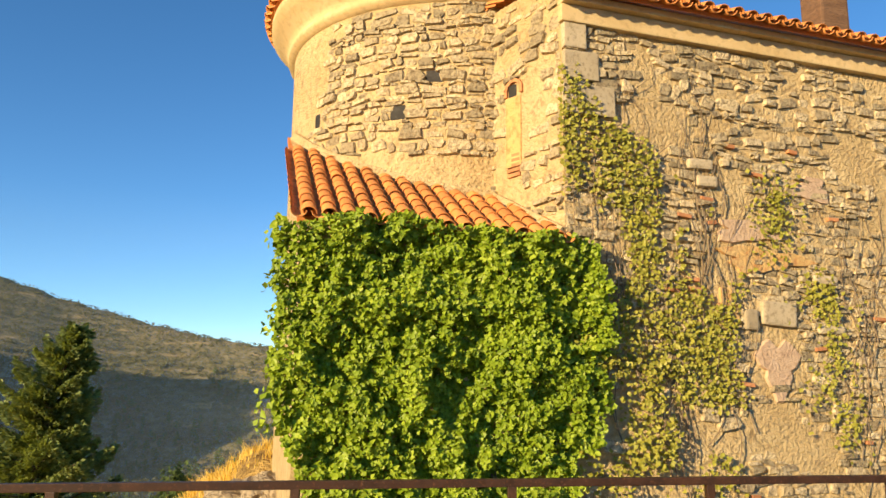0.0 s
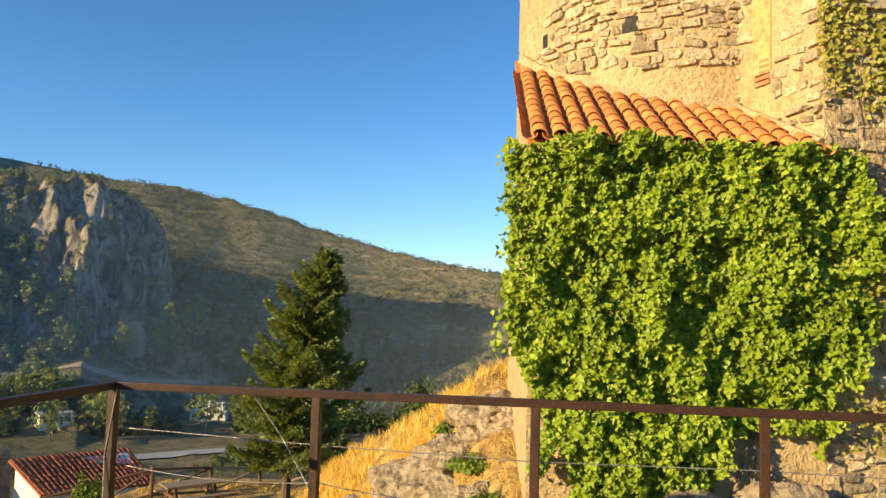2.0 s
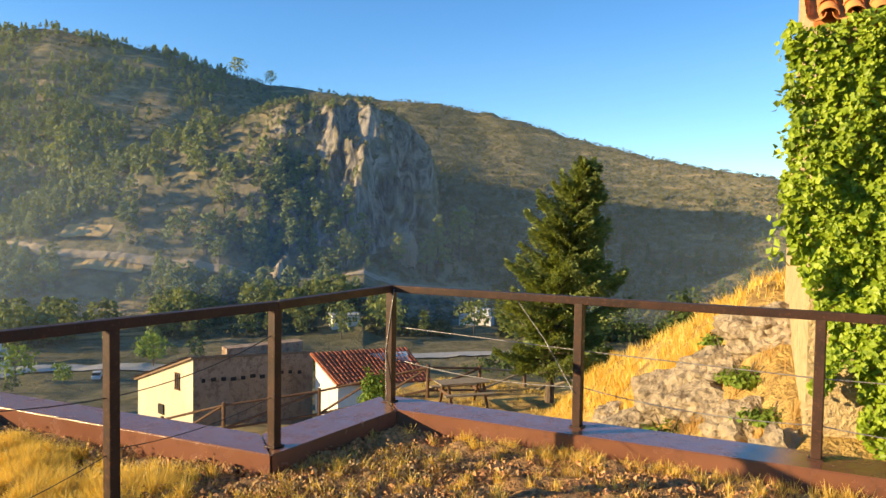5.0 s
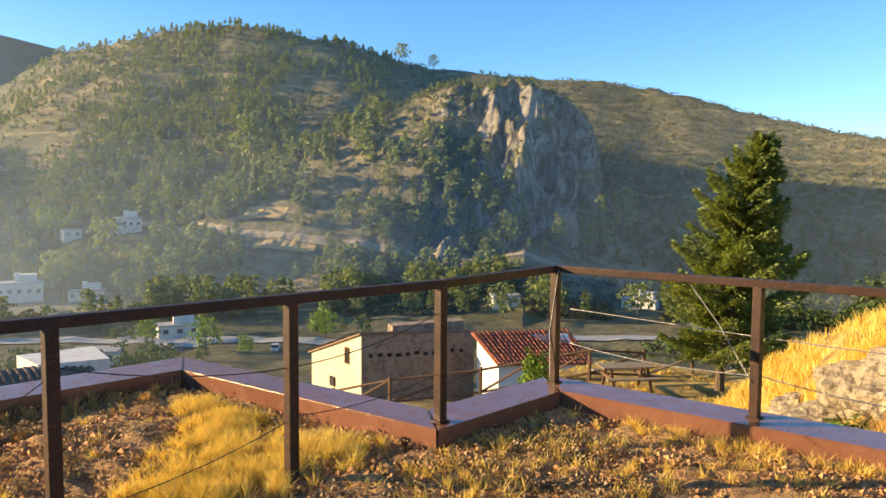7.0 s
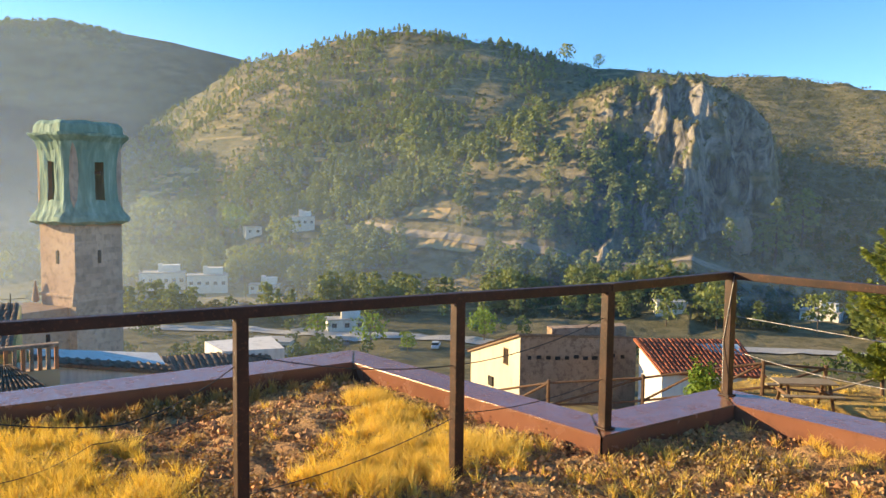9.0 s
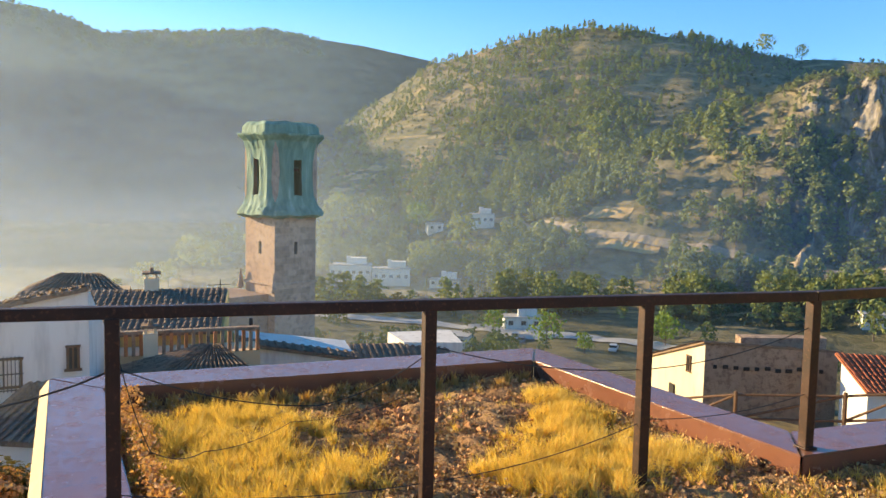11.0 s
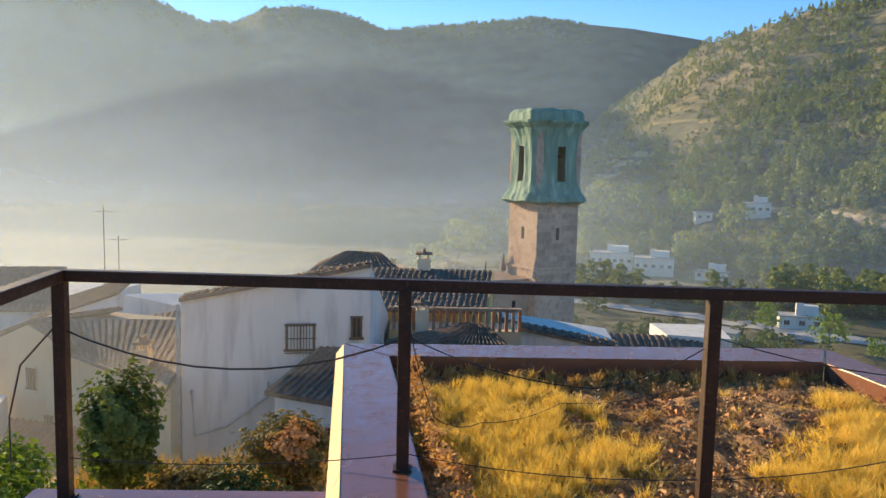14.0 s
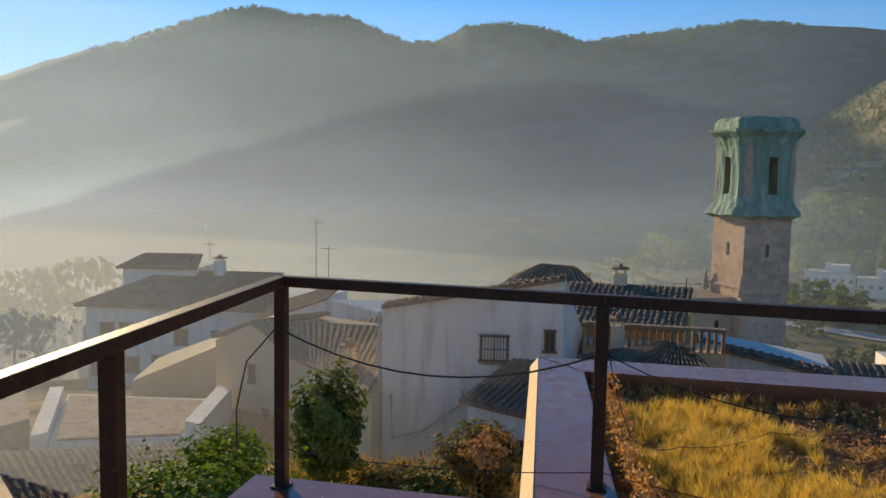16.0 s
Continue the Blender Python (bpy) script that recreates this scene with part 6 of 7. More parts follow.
def build_village():
    # white house with the barred window
    h = new("white_house")
    tagged(h, "stained white rendered house with barred windows", "house")
    A, B, C = (-21.1, -5.1), (-21.66, -2.69), (-22.0, 0.0)
    part("wall", prism([A, B, C, (-27.6, 0.3), (-26.8, -5.4)], -10, [-1.98, -1.60, -1.06, -3.6, -4.2]), M_WHITE, h)
    tiled("coping", (A[0] + 0.15, A[1], -1.92), (C[0] + 0.15, C[1], -1.0), (C[0] - 0.35, C[1], -0.97), (A[0] - 0.35, A[1], -1.89), M_OLDTILES, h, 0.25, 0.4)
    opening(h, (-21.79, -1.95, -3.14), (-0.13, 1.0), 0.78, 0.72, 9)
    opening(h, (-21.93, -0.38, -2.86), (-0.13, 1.0), 0.26, 0.62, 0)
    bm = tube(bmesh.new(), [(-21.02, -4.8, -4.5), (-21.05, -4.75, -5.8), (-21.2, -3.9, -5.55), (-21.5, -2.8, -4.75), (-21.5, -2.8, -4.35)], 0.045, 0.045, 6)
    part("drain_pipe", bm, M_CONC, h)
    bm = tube(bmesh.new(), [(-21.0, -5.15, -2.1), (-21.0, -5.15, -6.0)], 0.05, 0.05, 6)
    part("drain_pipe", bm, M_CONC, h)
    # its tiled lean-to
    h = new("lean_to_house")
    tagged(h, "low white annex with an old barrel-tile roof", "house")
    part("wall", prism([(-20.05, -2.35), (-18.85, 0.0), (-18.0, 2.4), (-21.9, 2.4), (-21.9, -1.2)], -9, -4.3), M_WHITE, h)
    tiled("roof", (-20.05, -2.62, -4.2), (-17.75, 2.2, -4.2), (-21.7, 3.0, -3.35), (-21.86, -1.45, -3.42), M_OLDTILES, h, 0.215, 0.34)
    opening(h, (-19.65, -1.75, -5.15), (0.45, 0.89), 0.75, 0.7, 7)
    opening(h, (-19.0, -0.5, -5.2), (0.45, 0.89), 0.8, 0.6, 8)
    # yellow house with a large old roof
    h = new("yellow_house")
    tagged(h, "yellow rendered house with an old tiled roof", "house")
    part("wall", prism([(-27.9, -3.0), (-27.9, 3.4), (-33.5, 4.2), (-33.5, -3.0)], -10, [-3.5, -3.45, -3.4, -3.4]), M_YELLOW, h)
    tiled("roof", (-27.6, -3.3, -3.28), (-27.6, 3.75, -3.36), (-32.0, 4.4, -2.45), (-32.0, -3.0, -2.4), M_OLDTILES, h, 0.22, 0.36)
    part("gable_wall", prism([(-28.2, 3.42), (-28.2, 3.9), (-33.4, 4.6), (-33.4, 4.2)], -6, [-3.5, -3.5, -2.75, -2.7]), M_YELLOW, h)
    opening(h, (-27.88, -0.1, -3.9), (0.0, 1.0), 0.35, 0.4, 0, M_WHITE)
    chimney((-32.0, 1.56, -2.75), 0.55, 0.75, M_CREAM, "cream chimney with a tile cap")
    h = new("hipped_house")
    tagged(h, "far house with a grey-brown hipped roof", "house")
    part("wall", prism([(-36.2, -3.6), (-36.2, 0.6), (-41, 0.6), (-41, -3.6)], -12, -3.4), M_TAN, h)
    tiled("roof", (-35.9, -3.9, -3.38), (-35.9, 0.9, -3.3), (-38.6, -0.6, -2.5), (-38.6, -2.2, -2.48), M_OLDTILES, h, 0.3, 0.45)
    tiled("roof", (-41.3, -3.9, -3.4), (-35.9, -3.9, -3.38), (-38.6, -2.2, -2.49), (-38.7, -2.2, -2.49), M_OLDTILES, h, 0.3, 0.45)
    # terrace with a brick balustrade and a small hipped roof
    h = new("roof_terrace")
    tagged(h, "roof terrace with a brick and plaster balustrade", "terrace")
    part("wall", prism([(-26.0, 0.4), (-25.9, 4.9), (-27.4, 4.9), (-27.4, 0.4)], -8, -3.75), M_TAN, h)
    part("coping", box(bmesh.new(), pose(-25.95, 2.65, -3.0), 0.3, 4.5, 0.1, 0.02), M_OLDWALL, h)
    for k in range(20):
        part("baluster", box(bmesh.new(), pose(-25.95, 0.55 + k * 0.225, -3.38), 0.14, 0.11, 0.74, 0.01), M_BRICK if k % 2 else M_OLDWALL, h)
    chimney((-25.0, 1.5, -3.8), 0.42, 0.95, M_CREAM, "slim cream chimney beside the terrace")
    h = new("small_hipped_roof_house")
    tagged(h, "low house with a reddish hipped tile roof", "house")
    part("wall", prism([(-21.0, 0.8), (-20.4, 4.6), (-24.8, 5.0), (-24.8, 0.8)], -9, -4.0), M_TAN, h)
    tiled("roof", (-20.8, 0.4, -3.85), (-20.2, 5.1, -3.95), (-23.6, 3.4, -3.02), (-23.6, 3.0, -3.02), M_OLDTILES, h, 0.26, 0.36)
    tiled("roof", (-25.0, 0.4, -3.9), (-20.8, 0.4, -3.85), (-23.6, 3.0, -3.03), (-23.7, 3.0, -3.03), M_OLDTILES, h, 0.26, 0.36)
    h = new("white_parapet_house")
    tagged(h, "white house with a dark tile coping", "house")
    part("wall", prism([(-28.2, 4.5), (-27.2, 8.6), (-31, 9), (-31, 4.5)], -10, [-3.98, -4.62, -4.62, -3.98]), M_WHITE, h)
    tiled("coping", (-28.05, 4.4, -3.9), (-27.05, 8.7, -4.54), (-27.7, 8.7, -4.42), (-28.7, 4.4, -3.8), M_OLDTILES, h, 0.3, 0.3)
    part("stove_pipe", tube(bmesh.new(), [(-28.4, 4.9, -4.1), (-28.4, 4.9, -3.1)], 0.07, 0.07, 8), M_IRON, h)
    h = new("low_white_house")
    tagged(h, "low white house among dark roofs", "house")
    part("wall", prism([(-36, 13.2), (-35.2, 16.0), (-38.5, 16.6), (-38.8, 13.2)], -12, -5.9), M_WHITE, h)
    tiled("roof", (-34, 5.0, -6.9), (-32.5, 15.0, -7.2), (-36.0, 15.4, -6.0), (-37, 5.0, -5.9), M_OLDTILES, h, 0.3, 0.4)
    # tan house with a large roof
    h = new("tan_house")
    tagged(h, "tan rendered house with a sagging old tile roof", "house")
    G0, G1, R = (-25.1, -12.6), (-23.8, -9.1), (-20.3, -5.15)
    part("wall", prism([G0, (-24.55, -11.0), G1, R, (-26.0, -5.2), (-27.5, -9.5)], -11, [-4.25, -3.5, -4.2, -4.3, -3.6, -3.6]), M_TAN, h)
    tiled("roof", (-23.45, -9.2, -4.1), (-20.05, -5.2, -4.2), (-24.95, -5.4, -3.32), (-24.75, -10.95, -3.32), M_OLDTILES, h, 0.215, 0.34)
    tiled("roof", (-27.6, -12.0, -4.2), (-25.2, -12.8, -4.12), (-24.6, -10.9, -3.34), (-27.2, -9.0, -3.36), M_OLDTILES, h, 0.215, 0.34)
    opening(h, (-24.42, -10.85, -5.2), (0.35, 0.94), 0.24, 0.62, 0)
    opening(h, (-24.18, -10.2, -6.55), (0.35, 0.94), 0.24, 0.42, 0)
    chimney((-21.9, -6.4, -4.2), 0.38, 0.62, M_TAN, "small tan chimney on the old roof")
    # white villa in the mist
    h = new("white_villa")
    tagged(h, "large white house in the mist with a hipped roof", "house")
    VL, VR = (-42.3, -31.2), (-45.4, -19.8)
    part("wall", prism([VL, VR, (-54, -18), (-52, -33)], -16, -6.75), M_WHITE, h)
    tiled("roof", (VL[0] + 0.5, VL[1] - 0.5, -6.6), (VR[0] + 0.5, VR[1] + 0.5, -6.9), (-49.5, -21.0, -5.0), (-47.6, -28.5, -4.9), M_OLDTILES, h, 0.3, 0.45)
    tiled("roof", (-52.4, -33.6, -6.6), (VL[0] + 0.5, VL[1] - 0.5, -6.6), (-47.6, -28.5, -4.92), (-50.6, -28.4, -4.92), M_OLDTILES, h, 0.3, 0.45)
    part("upper_storey", prism([(-46.0, -31.1), (-47.2, -26.4), (-51.5, -26.8), (-50.2, -32.0)], -7, -4.7), M_WHITE, h)
    tiled("roof", (-45.6, -31.4, -4.62), (-46.9, -26.1, -4.62), (-49.6, -27.2, -3.95), (-48.6, -31.2, -3.95), M_OLDTILES, h, 0.3, 0.45)
    u = (VR[0] - VL[0], VR[1] - VL[1])
    for t, z in ((0.11, -8.3), (0.21, -8.3), (0.50, -8.7), (0.06, -10.7), (0.24, -10.5), (0.38, -10.4), (0.70, -8.8)):
        opening(h, (VL[0] + u[0] * t, VL[1] + u[1] * t, z), u, 0.85, 1.05, 0)
    chimney((-48.0, -25.0, -5.2), 0.6, 1.0, M_WHITE, "white chimney on the villa roof")
    h = new("white_gable_house")
    tagged(h, "white gabled house beside the villa", "house")
    part("wall", prism([(-38.5, -17.5), (-39.6, -13.9), (-40.6, -10.2), (-46, -11.5), (-44.5, -18.5)], -13, [-6.3, -5.0, -6.0, -6.0, -6.0]), M_WHITE, h)
    tiled("roof", (-38.2, -18.2, -6.4), (-39.4, -13.9, -4.92), (-46.0, -15.2, -4.9), (-44.2, -19.2, -6.2), M_OLDTILES, h, 0.3, 0.45)
    tiled("roof", (-33.6, -14.9, -6.35), (-36.2, -8.4, -5.4), (-38.2, -8.8, -5.2), (-35.6, -15.3, -6.2), M_OLDTILES, h, 0.28, 0.4)
    part("low_wall", prism([(-33.7, -14.8), (-36.3, -8.5), (-37.8, -8.9), (-35.4, -15.1)], -12, [-6.5, -5.55, -5.5, -6.45]), M_WHITE, h)
    # low roofs close below
    h = new("low_roof_house")
    tagged(h, "low house with a mossy old barrel-tile roof", "house")
    part("wall", prism([(-12.4, -11.9), (-18.4, -9.4), (-19.5, -12.0), (-14.0, -15.0)], -9, [-5.2, -6.5, -6.6, -5.4]), M_TAN, h)
    tiled("roof", (-12.0, -8.6, -5.6), (-17.6, -8.4, -6.8), (-20.3, -11.1, -6.35), (-14.0, -11.9, -4.45), M_OLDTILES, h, 0.215, 0.34)
    h = new("terrace_house")
    tagged(h, "flat-roofed white outbuildings with brown terraces", "house")
    part("wall", prism([(-19.0, -14.6), (-20.6, -11.0), (-24.4, -12.0), (-23.5, -17.5)], -10, -6.2), M_WHITE, h)
    part("terrace_floor", prism([(-19.2, -14.5), (-20.6, -11.3), (-24.0, -12.2), (-23.2, -17.2)], -6.2, -6.12), M_OLDWALL, h, "dull brown flat terrace floor")
    part("parapet", prism([(-20.5, -10.6), (-20.7, -11.2), (-24.5, -12.2), (-24.4, -11.6)], -9, -5.75), M_WHITE, h)
    part("parapet", prism([(-18.6, -14.9), (-19.1, -14.7), (-23.4, -17.6), (-23.2, -18.0)], -9, -5.9), M_WHITE, h)
    part("brown_terrace", prism([(-16.0, -16.0), (-19.0, -15.2), (-23.0, -19.0), (-19.0, -22.0)], -9, -5.5), M_OLDWALL, h)
    tiled("roof", (-24.2, -12.8, -7.0), (-22.2, -8.6, -7.0), (-23.6, -8.2, -6.5), (-25.6, -12.4, -6.5), M_REDTILES, h, 0.25, 0.36)
    h = new("brown_wall_house")
    tagged(h, "tall brown rendered house wall in the mist", "house")
    part("wall", prism([(-31.5, -20.5), (-33.8, -14.6), (-38, -16), (-36, -22)], -14, [-8.0, -5.4, -5.6, -8.0]), M_TAN, h)
    antenna((-44.5, -16.6, -5.2), 4.3, "tall thin television antenna on a roof")
    antenna((-43.5, -15.4, -5.0), 2.6, "television antenna with crossed rods")
    antenna((-50.2, -27.0, -4.2), 1.1, "small antenna on the villa roof")
    antenna((-30.5, 4.0, -2.9), 1.0, "small television antenna behind the roof")


build_village()
for _k, (_x, _y, _h) in enumerate([(-55.0, -46.0, 7.0), (-50.0, -43.5, 6.0), (-60.0, -45.0, 7.5)]):
    single_tree((_x, _y, -14.0), _h, ROUND[_k], M_PINE, "pale leafy tree standing in the mist", "broadleaf_tree", 0.9, 300 + _k)


def build_valley_house():
    h = new("valley_house")
    tagged(h, "white gabled house with a crumbling brown flank wall", "house")
    P0, P1, P2, P3 = (-42.0, 32.2), (-35.4, 31.0), (-32.0, 37.3), (-39.0, 39.0)
    part("gable_wall", prism([P0, P1, (-35.5, 31.35), (-41.9, 32.6)], -14, [-9.0, -6.68, -6.68, -9.0]), M_CREAM, h)
    part("flank_wall", prism([(-35.38, 31.02), P2, (-32.3, 37.5), (-35.7, 31.3)], -14, [-6.72, -6.95, -6.95, -6.72]), M_OLDWALL, h)
    part("wall", prism([(-41.9, 32.7), (-35.8, 31.5), (-32.5, 37.4), P3], -14, [-9.3, -7.1, -7.3, -9.4]), M_OLDWALL, h)
    tiled("roof", (-42.3, 32.1, -8.95), (-35.3, 30.8, -6.6), (-31.9, 37.5, -6.85), (-39.3, 39.2, -9.1), M_OLDTILES, h, 0.3, 0.4)
    opening(h, (-37.1, 31.28, -8.3), (6.6, -1.2), 0.42, 0.95, 0)
    # square near-black box on the gable wall
    part("lintel", box(bmesh.new(), pose(-39.0, 31.6, -10.3, 0, 0, -10), 0.6, 0.1, 0.6), M_DARK, h)
    rng = np.random.RandomState(2)
    for k in range(11):
        t = 0.08 + 0.08 * k
        x, y = -35.38 + 3.38 * t, 31.0 + 6.3 * t
        # near-black boxes on the wall, shade of the holes put in as colour
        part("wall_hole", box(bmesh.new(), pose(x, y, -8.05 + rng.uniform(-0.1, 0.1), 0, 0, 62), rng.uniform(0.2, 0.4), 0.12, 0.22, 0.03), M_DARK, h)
    part("old_parapet", prism([(-35.5, 33.6), (-33.3, 37.8), (-34.2, 38.3), (-36.4, 34.0)], -8, [-6.55, -6.4, -6.4, -6.55]), M_OLDWALL, h)
    h = new("red_roof_house")
    tagged(h, "small white house with a red tiled roof", "house")
    part("wall", prism([(-30.6, 36.0), (-28.3, 35.3), (-25.3, 39.8), (-27.6, 41.0)], -13, [-6.85, -8.0, -8.2, -6.9]), M_WHITE, h)
    tiled("roof", (-28.05, 34.9, -7.95), (-24.9, 39.9, -8.15), (-28.0, 41.6, -6.75), (-30.9, 35.8, -6.6), M_REDTILES, h, 0.25, 0.36)


build_valley_house()


# ---- far houses, roads, cars ----
def far_house(az, el, w, d, hgt, label, seed):
    p, r = spot(az, el)
    rng = np.random.RandomState(seed)
    h = new("villa")
    h.matrix_world = Matrix.Translation(p) @ pose(0, 0, 0, 0, 0, az + rng.uniform(-15, 15))
    tagged(h, label, "house", "villas in the valley")
    part("wall", box(bmesh.new(), pose(0, 0, hgt / 2 - 1), w, d, hgt + 2, 0.03), M_WHITE, h)
    part("flat_roof", box(bmesh.new(), pose(0, 0, hgt + 0.08), w + 0.7, d + 0.7, 0.28, 0.03), M_CONC, h)
    if w > 9:
        part("upper_storey", box(bmesh.new(), pose(w * 0.18, d * 0.2, hgt + 1.3), w * 0.4, d * 0.55, 2.4, 0.03), M_WHITE, h)
        part("stair_tower", box(bmesh.new(), pose(-w * 0.05, -d * 0.1, hgt + 1.6), 1.6, 1.6, 3.2, 0.03), M_WHITE, h)
    n = max(2, int(w / 2.6))
    for k in range(n):
        opening(h, (-w / 2 + w * (k + 0.5) / n, -d / 2, hgt * 0.55), (1, 0), 1.3, 1.2, 0, M_WHITE)
    return h


far_house(76.0, -6.9, 16, 9, 6.0, "white modern villa with flat roofs and terraces", 1)
far_house(73.0, -7.2, 14, 8, 6.2, "white villa wing with a stepped upper storey", 2)
far_house(66.4, -2.75, 11.0, 8, 5.2, "white villa among the hillside trees", 3)
far_house(69.9, -3.3, 7, 6, 4, "white cottage among cypress trees", 4)
far_house(69.0, -7.3, 11, 6, 2.6, "long low white outbuilding in the valley", 5)
far_house(39.6, -8.3, 8.5, 6, 3.4, "small white house among valley trees", 6)
far_house(29.8, -8.2, 11, 6, 3.0, "low reddish and white house in the valley", 7)
far_house(80.0, -8.9, 8, 5, 3.0, "low pale building near the tower", 8)
far_house(68.5, -11.6, 9, 6, 2.6, "low grey shed beside the valley road", 9)
far_house(63.2, -10.2, 10, 5, 3.2, "pale roadside building with dark openings", 10)


def strip(name, ways, width, material, label, lift=0.35):
    """A road or a field edge draped on the land through lines of sight."""
    pts = [spot(*w)[0] for w in ways]
    fine = []
    for a, b in zip(pts, pts[1:]):
        fine += [a + (b - a) * t for t in np.linspace(0, 1, 24)[:-1]]
    fine = np.array(fine + [pts[-1]])
    fine[:, 2] = ground(fine[:, 0], fine[:, 1])
    for _ in range(6):
        fine[1:-1] = (fine[:-2] + fine[1:-1] * 2 + fine[2:]) / 4
    d = np.gradient(fine[:, :2], axis=0)
    d /= np.linalg.norm(d, axis=1, keepdims=True) + 1e-9
    s = np.stack([-d[:, 1], d[:, 0]], 1) * width / 2
    rows = []
    for t in (-1, -0.5, 0, 0.5, 1):
        q = fine[:, :2] + s * t
        rows.append(np.concatenate([q, np.maximum(ground(q[:, 0], q[:, 1]), fine[:, 2] - 1)[:, None] + lift], 1))
    v = np.stack(rows, 1)
    n = len(fine)
    i, j = np.meshgrid(np.arange(n - 1), np.arange(4), indexing="ij")
    f = np.stack([i * 5 + j, i * 5 + j + 1, (i + 1) * 5 + j + 1, (i + 1) * 5 + j], -1).reshape(-1, 4)
    return tagged(arrays(name, v.reshape(-1, 3), f, material), label, "road", kind="structure")


strip("valley_road", [(84, -9.2), (79.3, -9.43), (70.6, -10.01), (62.0, -10.75), (54, -10.9), (46, -10.9), (38, -10.7), (30, -10.4), (22, -10.0)], 7.5, M_CONC, "pale grey valley road")
strip("hill_track", TRACK, 4.2, M_TRACK, "pale dirt track across the hillside")
strip("terrace_field", [(58.7, -1.85), (57.3, -1.84), (55.9, -1.9)], 9, M_FIELD, "dry ochre field on the hillside")
strip("terrace_field", [(58.0, -4.0), (55.8, -4.12), (53.6, -4.2)], 8, M_FIELD, "dry ochre strip field above the valley")
for _e in (1.1, 0.5, -0.2, -0.9):
    strip("terrace_field", [(77.6, _e - 0.3), (75.5, _e), (72.5, _e + 0.1), (69.5, _e - 0.1)], 7, M_FIELD, "dry ochre terrace on the lower slope")
for _e, _a in ((3.2, 66), (2.0, 63), (4.6, 60)):
    strip("terrace_field", [(_a + 3, _e), (_a, _e + 0.1), (_a - 3, _e)], 5, M_FIELD, "narrow dry terrace between pines")
strip("river_bank", [(58, -8.8), (55.3, -8.7), (51, -8.5), (47.0, -8.29), (42, -8.2)], 5, M_FIELD, "pale dry embankment in the valley")


def car(p, yaw, paint, label):
    c = new("car")
    c.matrix_world = Matrix.Translation(p) @ pose(0, 0, 0, 0, 0, yaw)
    tagged(c, label, "car", "parked cars")
    part("body", box(bmesh.new(), pose(0, 0, 0.62), 4.3, 1.75, 0.7, 0.18), paint, c)
    part("cabin", prism([(-1.6, -0.75), (0.9, -0.75), (0.9, 0.75), (-1.6, 0.75)], 0.9, 1.5), M_GLASS, c)
    part("car_roof", box(bmesh.new(), pose(-0.4, 0, 1.52), 2.1, 1.5, 0.1, 0.04), paint, c)
    for x in (-1.35, 1.35):
        for y in (-0.8, 0.8):
            part("wheel", tube(bmesh.new(), [(x, y - 0.1, 0.33), (x, y + 0.1, 0.33)], 0.33, 0.33, 14), M_CABLE, c)
    for y in (-0.6, 0.6):
        part("headlight", box(bmesh.new(), pose(2.13, y, 0.7), 0.06, 0.3, 0.16, 0.02), M_CONC, c)


for _az, _el, _yaw, _p, _l in [(63.7, -10.95, 150, M_CARWHITE, "white van parked by the valley road"), (64.4, -11.3, 150, M_CARGREY, "grey car parked by the valley road"), (56.5, -11.5, 140, M_CARWHITE, "white car parked on the roadside"), (63.2, -11.25, 150, M_CARGREY, "dark car parked beside a van")]:
    car(spot(_az, _el)[0], _yaw, _p, _l)


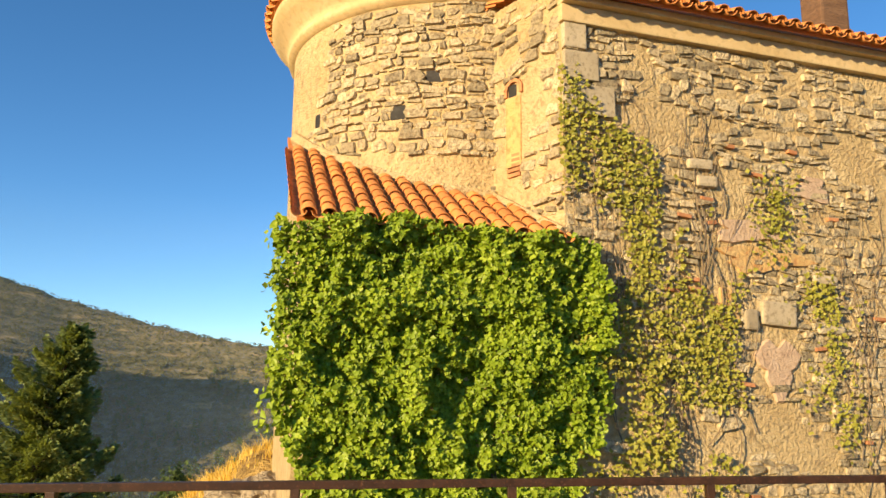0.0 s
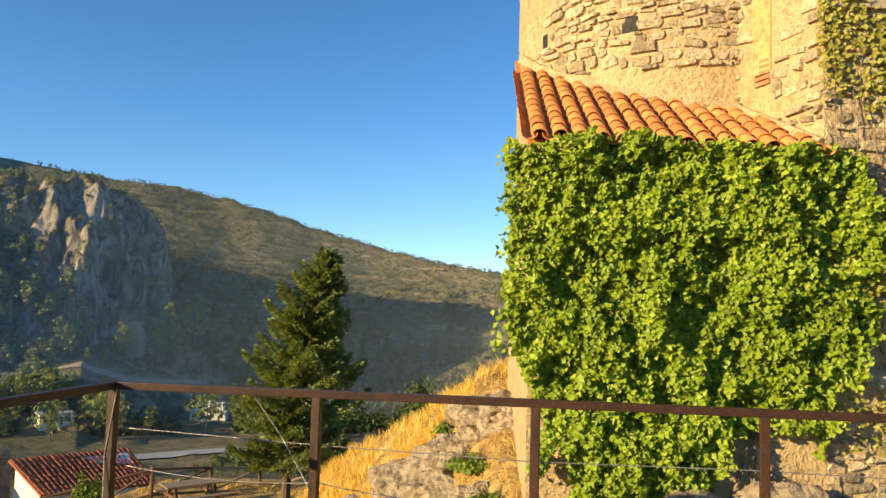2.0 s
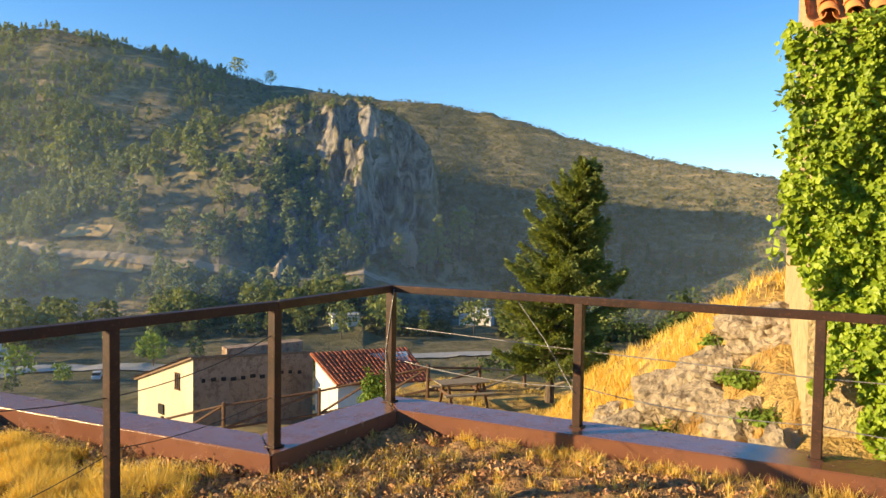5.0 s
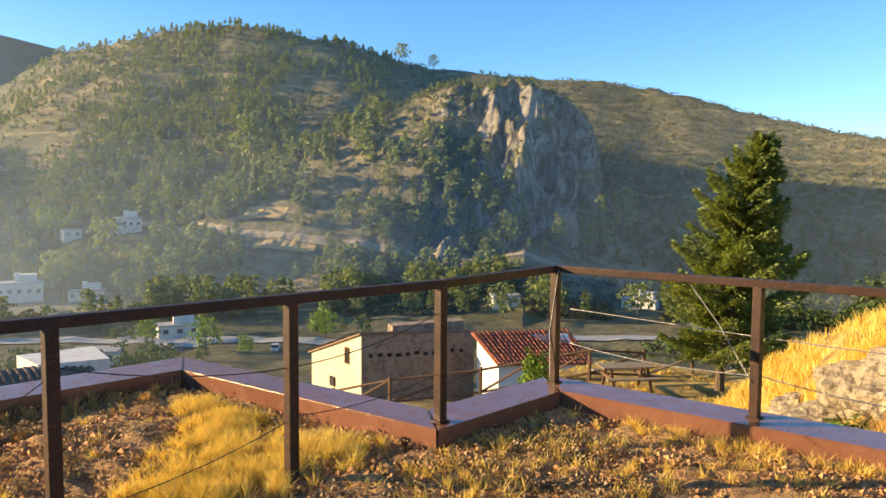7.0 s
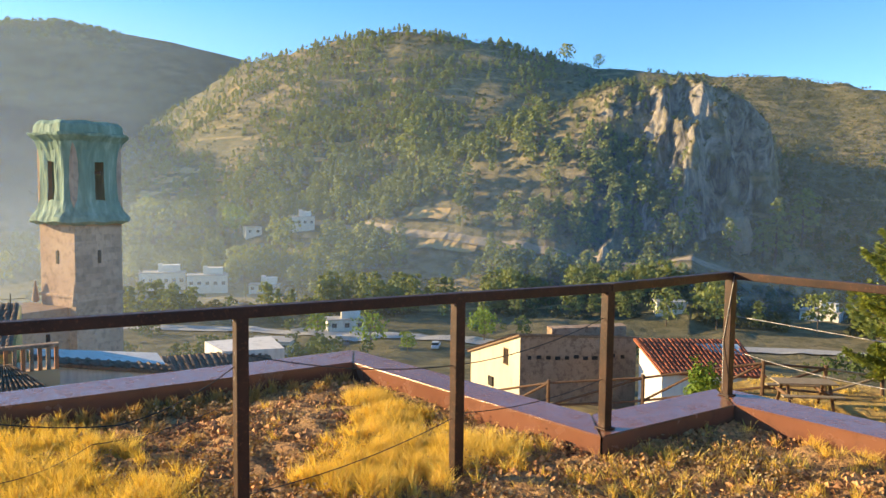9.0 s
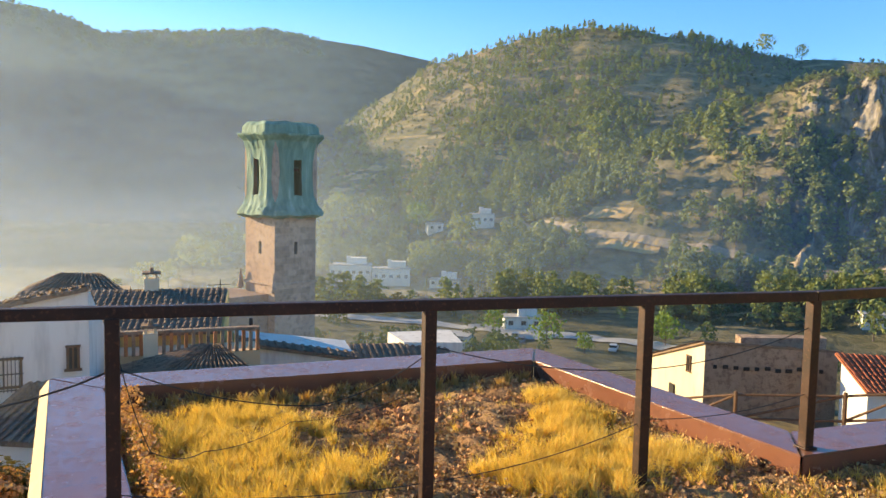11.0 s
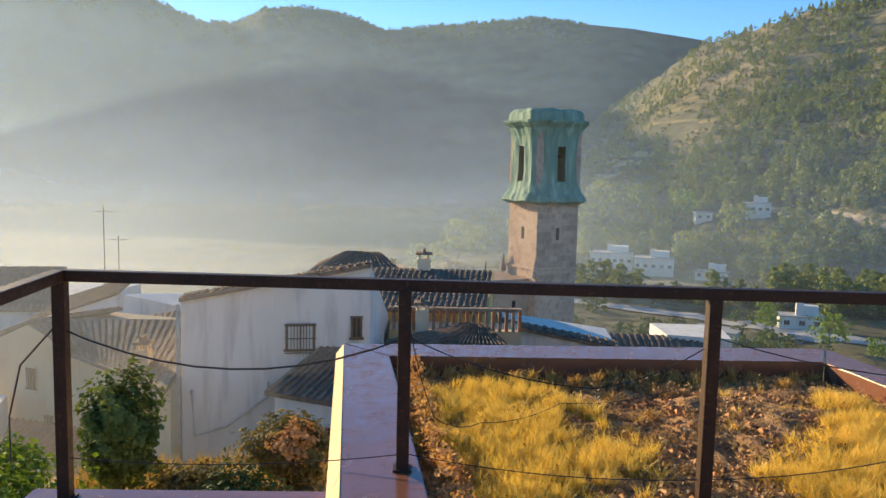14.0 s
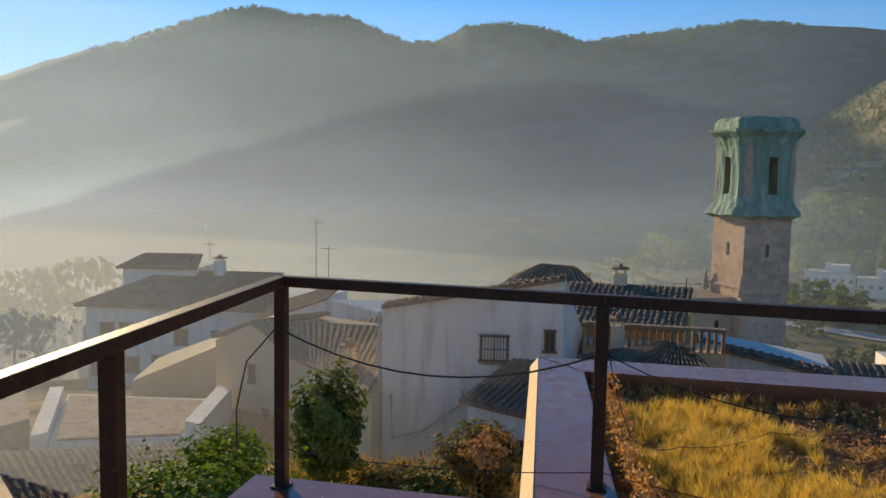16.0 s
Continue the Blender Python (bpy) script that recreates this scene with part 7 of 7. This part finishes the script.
# ---- valley mist and haze, drawn on translucent sheets ----
def haze_material(name, stops, low, tone=(0.80, 0.84, 0.90)):
    """Haze painted on a sheet: part clear, part pale diffuse and translucent. Thick near the valley floor, thin at the
    height of the ridge.
    """
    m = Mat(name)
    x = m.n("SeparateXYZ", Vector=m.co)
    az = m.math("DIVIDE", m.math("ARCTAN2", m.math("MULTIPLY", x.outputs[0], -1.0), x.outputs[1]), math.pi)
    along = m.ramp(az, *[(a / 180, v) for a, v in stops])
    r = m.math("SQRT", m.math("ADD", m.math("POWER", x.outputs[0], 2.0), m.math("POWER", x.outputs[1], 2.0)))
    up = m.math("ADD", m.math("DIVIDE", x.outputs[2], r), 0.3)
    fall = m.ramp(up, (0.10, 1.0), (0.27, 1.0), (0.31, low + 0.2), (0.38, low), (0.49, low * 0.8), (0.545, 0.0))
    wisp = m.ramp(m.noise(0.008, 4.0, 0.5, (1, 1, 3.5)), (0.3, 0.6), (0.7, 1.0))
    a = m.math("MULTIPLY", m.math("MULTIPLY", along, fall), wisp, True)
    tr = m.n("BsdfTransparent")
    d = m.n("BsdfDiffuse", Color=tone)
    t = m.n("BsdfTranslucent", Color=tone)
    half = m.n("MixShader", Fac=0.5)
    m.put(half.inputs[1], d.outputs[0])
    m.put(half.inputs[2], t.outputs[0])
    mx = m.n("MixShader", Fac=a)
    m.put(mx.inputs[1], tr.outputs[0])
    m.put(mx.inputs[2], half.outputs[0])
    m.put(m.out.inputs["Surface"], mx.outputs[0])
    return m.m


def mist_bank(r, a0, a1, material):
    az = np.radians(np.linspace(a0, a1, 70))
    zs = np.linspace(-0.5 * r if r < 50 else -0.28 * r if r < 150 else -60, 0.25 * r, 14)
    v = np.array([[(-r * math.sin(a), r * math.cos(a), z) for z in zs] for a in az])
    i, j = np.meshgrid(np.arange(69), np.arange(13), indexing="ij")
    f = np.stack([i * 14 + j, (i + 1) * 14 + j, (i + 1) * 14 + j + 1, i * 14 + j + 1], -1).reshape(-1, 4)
    return tagged(arrays("mist_bank", v.reshape(-1, 3), f, material, smooth=True), "translucent sheet standing in for sunlit valley mist and haze", "mist", kind="stuff")


# pale sheets round the terrace add haze and lift what stands behind
mist_bank(17.5, 86, 146, haze_material("near_haze_sheet", [(87, 0.0), (95, 0.05), (106, 0.11), (116, 0.18), (128, 0.25)], 0.4, (0.82, 0.85, 0.86)))
mist_bank(62, 70, 146, haze_material("village_haze_sheet", [(70, 0.0), (81, 0.07), (95, 0.13), (110, 0.27), (126, 0.42)], 0.4, (0.80, 0.85, 0.88)))
mist_bank(130, 20, 146, haze_material("valley_haze_sheet", [(20, 0.0), (45, 0.06), (62, 0.09), (76, 0.11), (90, 0.20), (108, 0.25), (118, 0.31), (126, 0.42)], 0.34, (0.68, 0.77, 0.83)))
# bluish tones put the aerial haze of hill and mountain into colour
mist_bank(262, 6, 146, haze_material("hill_haze_sheet", [(6, 0.13), (30, 0.16), (44, 0.23), (60, 0.25), (72, 0.26), (80, 0.32), (94, 0.27), (126, 0.34)], 0.6, (0.66, 0.82, 0.95)))
mist_bank(640, 68, 146, haze_material("mountain_haze_sheet", [(68, 0.0), (78, 0.26), (95, 0.28), (110, 0.38), (118, 0.5), (126, 0.7)], 0.42, (0.44, 0.70, 0.93)))


# ---- single stones of the church walls ----
for _wall, _pts in LOOSE:
    _me = bpy.data.meshes.new("stone")
    _me.from_pydata([tuple(p) for p in _pts], [], STONE_F)
    _me.materials.append(M_STONE)
    _ob = new("stone", _me)
    _ob.parent = _wall
